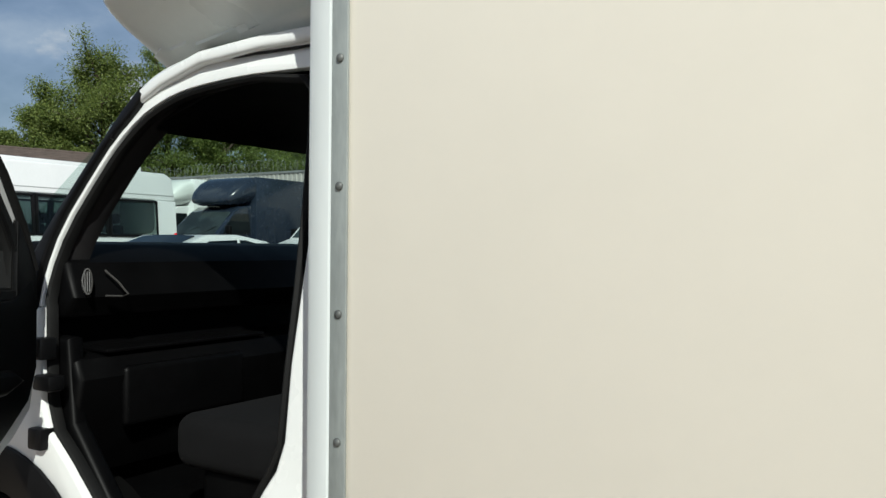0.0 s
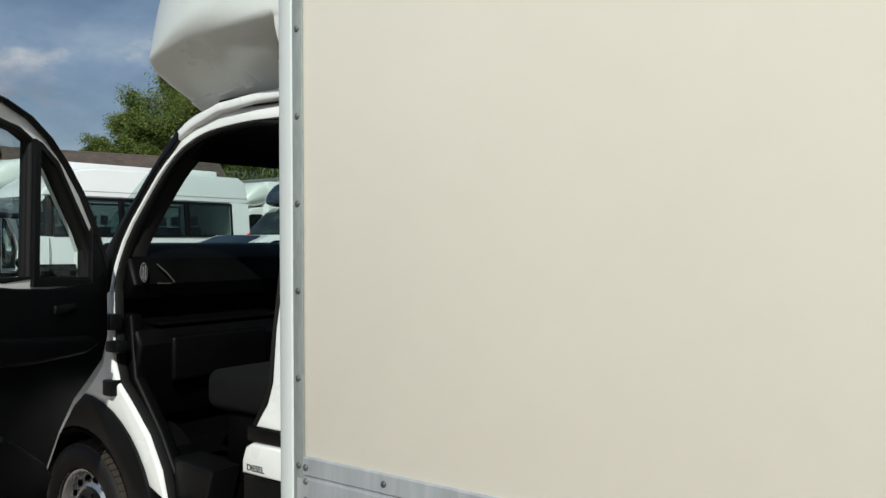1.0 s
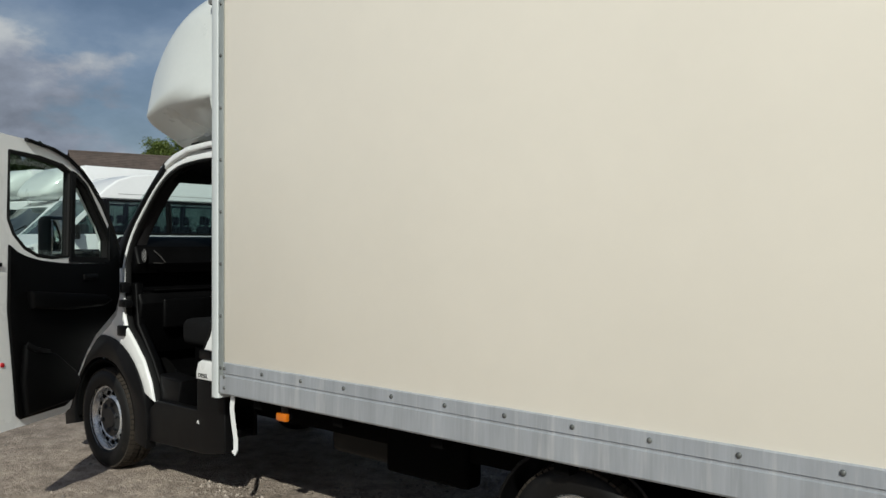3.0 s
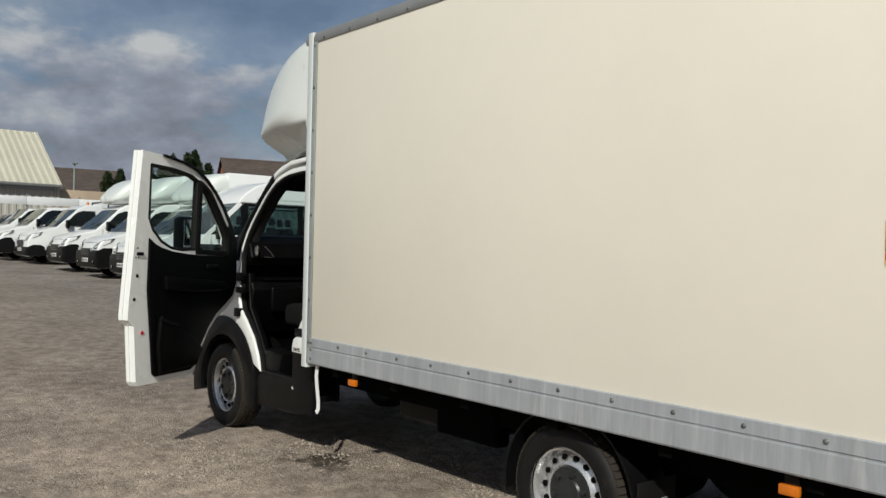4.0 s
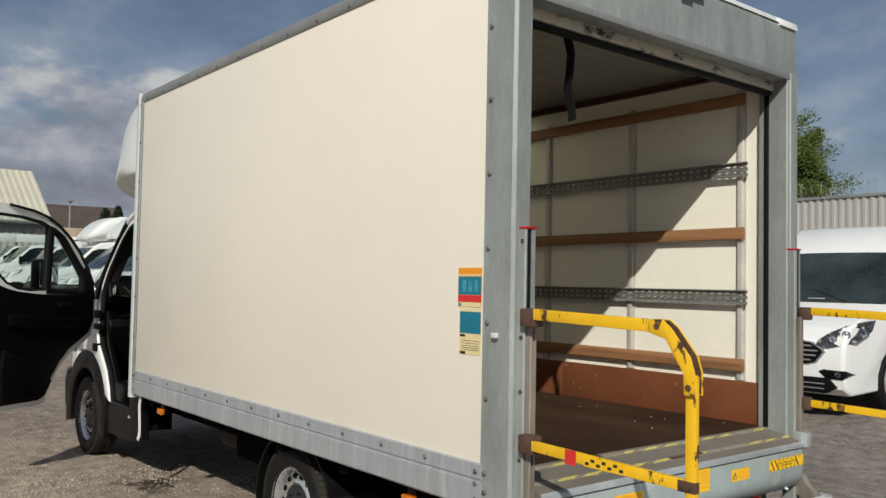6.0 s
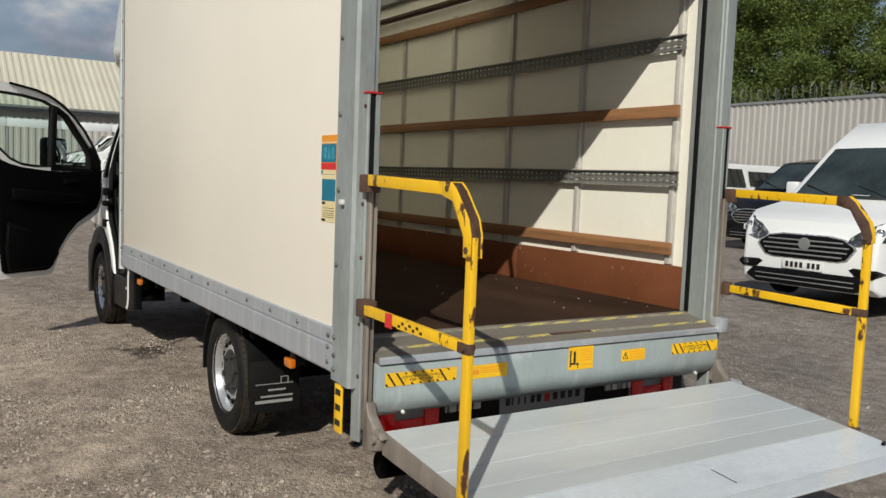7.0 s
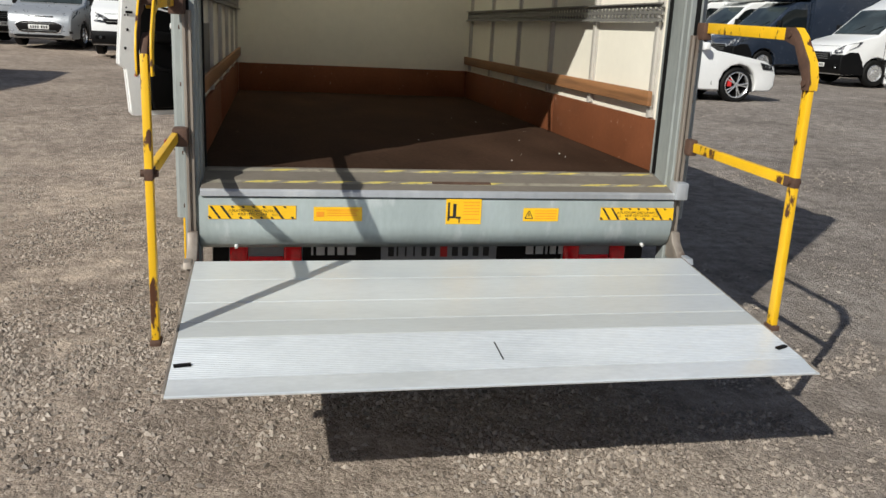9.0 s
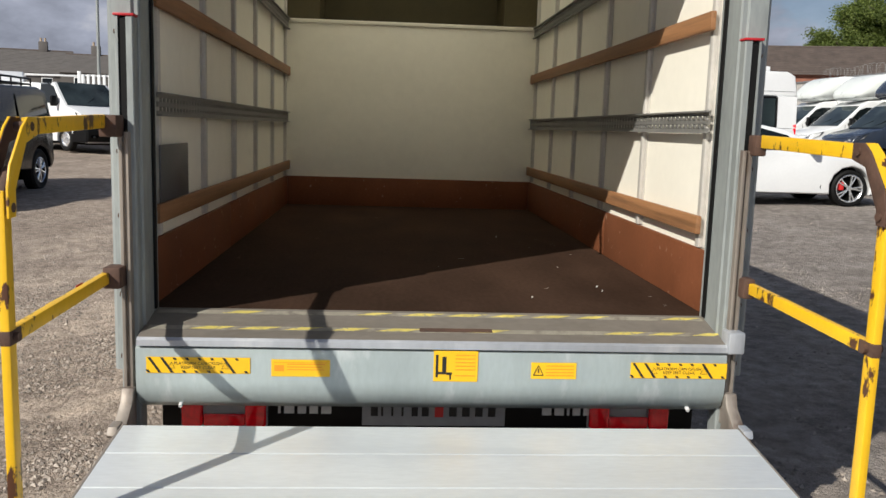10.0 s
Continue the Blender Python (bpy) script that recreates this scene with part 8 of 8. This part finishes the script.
# the far side of the yard
place(tipper("tipper_truck", "white tipper truck facing the yard", True), -18.9, -1.55, 0)
place(small_van("small_van", "silver small van with a black grille", SILVER), -20.7, -3.95, -6)
place(pickup("pickup_truck", "dark blue pickup truck parked beside the vans", NAVY), -23.5, 0.6, 4)
place(boxy_suv("off_roader", "black off-road car with a roof rack"), -8.4, -4.86, 0)
v, _ = panel_van("panel_van", "white panel van with a grey interior", L=5.0, Hr=2.0)
place(v, -21.4, -7.6, 52)
v, _ = panel_van("panel_van", "white panel van parked at the gate", L=5.4, Hr=2.4)
place(v, -25.5, -11.5, 20)
place(small_van("small_van", "pale parked hatchback van", FLEET), -26.0, -7.0, 15)


# ---- fence, shed, houses and trees ----
def corrugated(bm, x0, x1, z0, z1, y, pitch=0.30, depth=0.035):
    """A profiled sheet in the x-z plane."""
    pts = []
    x = x0
    while x < x1 - 1e-6:
        for f, d in ((0.0, 0.0), (0.38, 0.0), (0.50, depth), (0.88, depth)):
            if x + f * pitch <= x1:
                pts.append((x + f * pitch, y - d))
        x += pitch
    lo = [bm.verts.new((p[0], p[1], z0)) for p in pts]
    hi = [bm.verts.new((p[0], p[1], z1)) for p in pts]
    for i in range(len(pts) - 1):
        bm.faces.new((lo[i], lo[i + 1], hi[i + 1], hi[i]))
    return bm


def sheet_mesh(w_, h_, mat, pitch, depth):
    bm = corrugated(B(), 0, w_ + 0.001, 0, h_, 0, pitch, depth)
    ext = bmesh.ops.extrude_face_region(bm, geom=list(bm.faces))
    bmesh.ops.translate(bm, vec=(0, 0.006, 0), verts=[g for g in ext["geom"] if isinstance(g, bmesh.types.BMVert)])
    bmesh.ops.recalc_face_normals(bm, faces=bm.faces)
    me = bpy.data.meshes.new("sheet")
    bm.to_mesh(me)
    bm.free()
    me.materials.append(mat)
    return me


FY = 21.0
fence = tagged(new("fence"), "tall grey corrugated sheet fence topped with razor wire", "fence", kind="structure")
fence.matrix_basis = Matrix.Translation((-8, FY, 0.5))
SHEET = sheet_mesh(1.2, 3.75, FENCE, 0.20, 0.035)
for i in range(52):
    x = -42 + 1.2 * i
    shared("sheet", SHEET, fence, pose(x, FY, 0.28))
part("top_rail", box(B(), -42, 20.4, FY - 0.06, FY + 0.05, 4.02, 4.10, 0.01), TOPRAIL, fence, "dark capping rail")
bm = B()
rnd = random.Random(3)
prev = None
for i in range(4400):
    x = -30 + i * 0.0100
    rr = 0.20 + 0.05 * math.sin(i * 0.021) + 0.03 * rnd.random()
    p = Vector((x + 0.10 * math.sin(i * 0.11), FY + rr * math.cos(i * 0.331) * 0.6, 4.27 + rr * math.sin(i * 0.331)))
    if prev is not None:
        rod(bm, prev, p, 0.0035, 3, caps=False)
    prev = p
tagged(part("razor_wire", bm, GREY_INK, fence, "coiled razor wire"), kind="stuff")

# long shed with a pale profiled roof
shed = tagged(new("shed"), "long industrial shed with a pale profiled roof", "building", kind="structure")
shed.matrix_basis = Matrix.Translation((-46, -10, 0))
GZ = ground_z(-43, 0)
YE = 11.2
EZ, RZ = 4.5, 7.75
rl = math.hypot(5.2, RZ - EZ)
RS = sheet_mesh(1.05, rl, SHEDROOF, 0.35, 0.05)
ang = math.degrees(math.atan2(5.2, RZ - EZ))
for i in range(21):
    y = YE - 1.05 * (i + 1)
    shared("roof_sheet", RS, shed, Matrix.Translation((-43.0, y + 1.05, EZ)) @ Euler((0, 0, radians(-90))).to_matrix().to_4x4() @ Euler((radians(ang), 0, 0)).to_matrix().to_4x4())
WS = sheet_mesh(1.05, EZ - GZ + 0.4, SHEDWALL, 0.35, 0.05)
for i in range(21):
    y = YE - 1.05 * (i + 1)
    shared("wall_sheet", WS, shed, Matrix.Translation((-43.4, y + 1.05, GZ - 0.5)) @ Euler((0, 0, radians(-90))).to_matrix().to_4x4())
part("gable", prism(B(), [(-43.4, GZ - 0.5), (-43.4, EZ - 0.1), (-48.2, RZ - 0.12), (-53.0, EZ), (-53.0, GZ - 0.5)], "y", YE - 0.45, YE - 0.25), RENDERED, shed, "tan gable wall")
part("back_roof", prism(B(), [(-48.2, RZ), (-53.4, EZ), (-53.4, EZ - 0.1), (-48.2, RZ - 0.1)], "y", YE - 22.05, YE), SHEDROOF, shed)
part("gutter", box(B(), -43.05, -42.9, YE - 22.05, YE, EZ - 0.14, EZ, 0.02), TOPRAIL, shed, "dark gutter")
# dark strip added below the gutter as the eave's shade on the wall
part("gutter_shade_board", box(B(), -43.38, -43.1, YE - 22.05, YE - 0.3, EZ - 0.30, EZ - 0.12), TOPRAIL, shed)
# lower lean-to wall and white hoarding in front of it
part("lean_to", box(B(), -48, -43.6, YE - 0.2, YE + 2.8, GZ - 0.5, 4.3, 0.02), RENDERED, shed, "low tan rendered wing")
hoard = tagged(new("hoarding"), "long low white hoarding in front of the shed", "hoarding", kind="structure")
hoard.matrix_basis = Matrix.Translation((-40, 5, GZ))
for i in range(11):
    part("board", box(B(), -40.06, -40.0, -8 + 2.4 * i, -5.62 + 2.4 * i, GZ + 2.2, GZ + 2.6, 0.006), FLEET, hoard, "white board")
    part("post", box(B(), -40.15, -40.07, -8 + 2.4 * i, -7.9 + 2.4 * i, GZ - 0.2, GZ + 2.7, 0.006), TOPRAIL, hoard)


def house(name, x, y, length, depth, eave, ridge, turn, label_, wall=BRICK, chimneys=1, roof=TILES):
    """A pitched-roof house: walls, two roof slopes with courses of tiles, chimney and windows."""
    hs = thing(name, (0, 0, 0), label_, "house", "houses beyond the yard")
    L2, D2 = length / 2, depth / 2
    part("wall", prism(B(), [(-D2, 0), (-D2, eave), (0, ridge - 0.15), (D2, eave), (D2, 0)], "x", -L2, L2), wall, hs, "brick wall")
    for s in (1, -1):
        bm = B()
        n = 16
        for i in range(n):
            a, b = i / n, (i + 1) / n
            y0, z0 = s * (D2 + 0.35) * (1 - a), eave - 0.2 + (ridge - eave + 0.2) * a
            y1, z1 = s * (D2 + 0.35) * (1 - b), eave - 0.2 + (ridge - eave + 0.2) * b
            prism(bm, [(y0, z0 + 0.02), (y0, z0 + 0.09), (y1, z1 + 0.05), (y1, z1)], "x", -L2 - 0.25, L2 + 0.25)
        part("roof_slope", bm, roof, hs, "tiled roof slope")
    part("ridge_tiles", rod(B(), (-L2 - 0.25, 0, ridge + 0.02), (L2 + 0.25, 0, ridge + 0.02), 0.12, 8), TILES, hs)
    for i in range(chimneys):
        xx = -L2 + length * (i + 0.5) / chimneys
        ch = part("chimney", box(B(), xx - 0.45, xx + 0.45, -0.3, 0.3, ridge - 0.6, ridge + 1.0, 0.02), wall, hs, "brick chimney")
        for k in (-0.22, 0.22):
            part("chimney_pot", lathe(B(), [(0.12, 0.0), (0.10, 0.35), (0.12, 0.4), (0.0, 0.4)], (xx + k, 0, ridge + 1.0), (0, 0, 1), 10), RENDERED, ch)
    for i in range(max(2, int(length / 3))):
        xx = -L2 + length * (i + 0.5) / max(2, int(length / 3))
        for s in (1, -1):
            w_ = part("window", box(B(), xx - 0.55, xx + 0.55, min(s * (D2 - 0.02), s * (D2 + 0.03)), max(s * (D2 - 0.02), s * (D2 + 0.03)), eave - 1.7, eave - 0.6, 0.02), FLEET, hs, "white framed window")
            part("pane", box(B(), xx - 0.47, xx + 0.47, min(s * (D2 + 0.02), s * (D2 + 0.04)), max(s * (D2 + 0.02), s * (D2 + 0.04)), eave - 1.62, eave - 0.68), DARKGLASS, w_)
    hs.matrix_basis = pose(x, y, 0.9, 0, 0, turn)
    return hs


house("house", -66.6, 40.9, 18, 6.0, 6.2, 8.6, 75, "long brick house with a brown tiled roof", chimneys=0)
house("house", -72, 19.4, 8, 8, 4.8, 6.8, 80, "house with a dark tiled roof", chimneys=0)
house("house", -76, 12.0, 9, 8, 4.8, 6.8, 88, "house with a dark tiled roof")
for i, (y, r) in enumerate(((-6, 6.8), (-16, 7.5), (-26, 7.1), (-38, 7.6), (6, 6.6))):
    house("house", -84 - 2 * i, y, 11, 8, 5.2, r, 90 + 4 * i, "terraced house with a slate roof", SLATE, 2, SLATE)


def street_lamp(x, y, h_):
    g = ground_z(x, y)
    lp = thing("lamp_post", (x, y, g), "slim grey lamp post with a small head", "lamp post")
    part("pole", rod(B(), (x, y, g), (x, y, g + h_), 0.09, 10, 0.05), GALV, lp)
    part("head", box(B(), x - 0.1, x + 0.45, y - 0.12, y + 0.12, g + h_, g + h_ + 0.12, 0.03), TOPRAIL, lp)


street_lamp(-55, 15.2, 5.6)
street_lamp(-37.2, -11.8, 14)
gz = ground_z(-30.4, -8.6)
gate = thing("palisade_gate", (-30.4, -8.6, gz), "white steel palisade gate", "gate")
for i in range(16):
    part("pale", box(B(), -30.43, -30.37, -10.26 + 0.215 * i, -10.15 + 0.215 * i, gz + 0.05, gz + 2.50, 0.004), FLEET, gate)
for z in (0.35, 2.42):
    part("rail", box(B(), -30.48, -30.43, -10.3, -6.9, gz + z, gz + z + 0.07, 0.004), FLEET, gate)
for y in (-10.36, -6.86):
    part("gate_post", box(B(), -30.50, -30.38, y - 0.06, y + 0.06, gz, gz + 2.62, 0.006), FLEET, gate, "white square gate post")
part("bar", box(B(), -30.46, -30.40, -15.2, -10.43, gz + 2.38, gz + 2.46, 0.006), FLEET, gate, "white steel bar beside the gate")


def crown_mesh(name, seed, clumps, per, size, mat, parent, label_):
    """Many small bent leaves round clump centres: clumps are (centre, radius, squash)."""
    rs = np.random.RandomState(seed)
    centre = np.repeat(np.array([c for c, _, _ in clumps]), per, axis=0)
    radius = np.repeat(np.array([r for _, r, _ in clumps]), per)[:, None]
    squash = np.repeat(np.array([q for _, _, q in clumps]), per)
    n = len(centre)
    p = rs.normal(0, 1, (n, 3))
    p /= np.linalg.norm(p, axis=1)[:, None]
    p *= rs.random((n, 1)) ** 0.5 * (1 + 0.12 * rs.normal(0, 1, (n, 1)))
    p *= radius
    p[:, 2] *= squash
    c = centre + p
    a = rs.normal(0, 1, (n, 3))
    a[:, 2] *= 0.7
    a /= np.linalg.norm(a, axis=1)[:, None]
    b = np.cross(a, rs.normal(0, 1, (n, 3)))
    b /= np.linalg.norm(b, axis=1)[:, None]
    d = np.cross(a, b)
    s = (size * rs.uniform(0.55, 1.45, n))[:, None]
    verts = np.stack([c - a * s, c - b * s * 0.5 + d * s * 0.16, c + a * s, c + b * s * 0.5 + d * s * 0.16], axis=1).reshape(-1, 3)
    me = bpy.data.meshes.new(name)
    me.from_pydata(verts.tolist(), [], np.arange(4 * n).reshape(-1, 4).tolist())
    me.materials.append(mat)
    ob = new(name, me)
    ob.parent, ob.matrix_parent_inverse = parent, parent.matrix_basis.inverted()
    ob["label"] = label_
    return ob


def tree(x, y, h_, spread_, seed, leaf=LEAF, limbs=22, per=260, size=0.042, label_="leafy green tree behind the fence"):
    """A tapered trunk, limbs that fork into twigs, and clumps of leaves along the twigs, with gaps between the limbs."""
    rnd = random.Random(seed)
    g = ground_z(x, y)
    t = thing("tree", (x, y, g), label_, "tree", "trees behind the yard")
    bm = B()
    thick = h_ * 0.022
    rod(bm, (x, y, g), (x + 0.1, y, g + h_ * 0.5), thick, 9, thick * 0.6)
    rod(bm, (x + 0.1, y, g + h_ * 0.5), (x + 0.02, y + 0.1, g + h_ * 0.9), thick * 0.6, 7, thick * 0.2)
    clumps = []
    for i in range(limbs):
        k = (i + rnd.random()) / limbs
        a = i * 2.4 + rnd.uniform(-0.5, 0.5)
        z0 = h_ * (0.16 + 0.62 * k)
        reach = spread_ * (0.55 + 0.45 * math.sin(math.pi * min(1.0, 0.25 + 0.8 * k))) * rnd.uniform(0.65, 1.1) * (1.0 - 0.45 * k * k)
        p0 = Vector((x + 0.05, y, g + z0))
        p1 = p0 + Vector((math.cos(a) * reach, math.sin(a) * reach, h_ * rnd.uniform(0.06, 0.20)))
        rod(bm, p0, p1, thick * 0.4, 6, thick * 0.12)
        for _ in range(5):
            f = rnd.uniform(0.35, 1.0)
            q0 = p0.lerp(p1, f)
            q1 = q0 + Vector((rnd.uniform(-1, 1), rnd.uniform(-1, 1), rnd.uniform(0.1, 1.0))) * spread_ * 0.26
            rod(bm, q0, q1, thick * 0.14, 5, thick * 0.05)
            for w_ in (0.0, 0.5, 1.0):
                clumps.append((tuple(q0.lerp(q1, w_)), spread_ * rnd.uniform(0.13, 0.25), rnd.uniform(0.7, 1.0)))
    part("trunk", bm, BARK, t, "grey-brown trunk and limbs")
    crown_mesh("crown", seed, clumps, per, size, leaf, t, "uneven green crown with gaps")
    return t


# near trees right behind the fence
for i, (x, y, h_, sp) in enumerate(((-10.6, 25.4, 8.3, 2.9), (-12.9, 25.6, 9.0, 3.2), (-15.4, 26.0, 8.6, 3.0), (-18.8, 26.2, 8.2, 3.0), (-22.0, 26.6, 8.0, 3.0), (-8.6, 25.0, 6.2, 1.8))):
    tree(x, y, h_, sp, 11 + i)
# tall trees far behind the long house
for i, (x, y, h_, sp) in enumerate(((-70.5, 51.0, 20.0, 6.6), (-74.5, 48.0, 15.5, 5.2), (-77.0, 45.5, 11.5, 3.8), (-66.0, 55.0, 19.5, 6.4), (-61.5, 58.0, 18.0, 5.4), (-57.0, 62.0, 17.5, 5.4), (-77.5, 53.0, 11.0, 3.4))):
    tree(x, y, h_, sp, 31 + i, limbs=24, per=190, size=0.105, label_="tall leafy green tree beyond the houses")


def conifer(x, y, h_, spread_, seed):
    """A narrow dark tree: tiers of foliage that thin out to a point."""
    rnd = random.Random(seed)
    g = ground_z(x, y)
    t = thing("conifer", (x, y, g), "dark narrow conifer beyond the yard", "tree", "trees behind the yard")
    part("trunk", rod(B(), (x, y, g), (x, y, g + h_ * 0.9), 0.2, 8, 0.04), BARK, t)
    clumps = []
    for i in range(110):
        zz = (i / 110.0) ** 0.85
        rad = spread_ * (1 - zz) ** 0.6 * rnd.uniform(0.2, 0.95)
        a = rnd.uniform(0, 6.283)
        clumps.append(((x + rad * math.cos(a), y + rad * math.sin(a), g + h_ * (0.08 + 0.92 * zz)), 0.20 + 0.26 * (1 - zz), 1.7))
    crown_mesh("crown", seed, clumps, 80, 0.10, DARKLEAF, t, "dark pointed crown")


for i, (x, y, h_, sp) in enumerate(((-65, 29.0, 7.3, 1.7), (-65.5, 28.0, 8.4, 1.8), (-64.6, 27.0, 8.0, 1.8), (-65.2, 26.0, 7.8, 1.8), (-64.8, 25.0, 7.2, 1.8), (-65.2, 24.0, 6.8, 1.5), (-65, 21.6, 6.2, 1.2), (-65, 20.6, 5.9, 1.2))):
    conifer(x, y, h_, sp, 41 + i)


# ---- loose stones and litter on the ground ----
def stones(count, seed, x0, x1, y0, y1, smin, smax, fine=3.3):
    rs = np.random.RandomState(seed)
    base = np.array([[1, 0, 0], [-1, 0, 0], [0, 1, 0], [0, -1, 0], [0, 0, 1], [0, 0, -0.6]])
    tri = np.array([[0, 2, 4], [2, 1, 4], [1, 3, 4], [3, 0, 4], [2, 0, 5], [1, 2, 5], [3, 1, 5], [0, 3, 5]])
    px, py = rs.uniform(x0, x1, 3 * count), rs.uniform(y0, y1, 3 * count)
    den = np.array([noise.noise(Vector((a * 0.8, b * 0.8, 3.0))) + 0.7 * noise.noise(Vector((a * 2.9, b * 2.9, 8.0))) for a, b in zip(px, py)])
    keep = np.argsort(-(den + rs.normal(0, 0.26, 3 * count)))[:count]
    px, py = px[keep], py[keep]
    verts = np.zeros((count, 6, 3))
    size = smin + (smax - smin) * rs.random(count) ** fine
    for k in range(6):
        verts[:, k, :] = base[k] * (0.6 + 0.8 * rs.random((count, 3)))
    ang_ = rs.uniform(0, 6.283, count)
    c, s = np.cos(ang_), np.sin(ang_)
    vx = (verts[:, :, 0] * c[:, None] - verts[:, :, 1] * s[:, None] * 0.75)
    vy = (verts[:, :, 0] * s[:, None] + verts[:, :, 1] * c[:, None] * 0.75)
    z0 = np.array([ground_z(a, b) + 0.014 * (noise.noise(Vector((a * 0.5, b * 0.5, 0))) - 0.1) for a, b in zip(px, py)])
    out = np.stack([px[:, None] + vx * size[:, None], py[:, None] + vy * size[:, None], z0[:, None] + (verts[:, :, 2] * 0.66 + 0.18) * size[:, None]], axis=2).reshape(-1, 3)
    faces = (tri[None, :, :] + 6 * np.arange(count)[:, None, None]).reshape(-1, 3)
    me = bpy.data.meshes.new("loose_gravel")
    me.from_pydata(out.tolist(), [], faces.tolist())
    me.materials.append(STONE)
    tagged(new("loose_gravel", me), "loose grey and pale gravel stones on the yard", "gravel", kind="stuff")


stones(80000, 7, 1.9, 7.2, -3.6, 4.8, 0.0035, 0.0185, 2.6)
stones(42000, 8, -2.0, 2.9, -3.6, 4.8, 0.003, 0.018, 3.4)
stones(20000, 9, -7, 9, -6, 8, 0.004, 0.017)
stones(7000, 11, -8.0, 3.5, 4.8, 11.5, 0.004, 0.017)
stones(8000, 12, -13.0, -1.5, -7.0, 0.8, 0.004, 0.017)
stones(60000, 10, 2.2, 6.6, -1.6, 4.4, 0.002, 0.0065, 1.1)
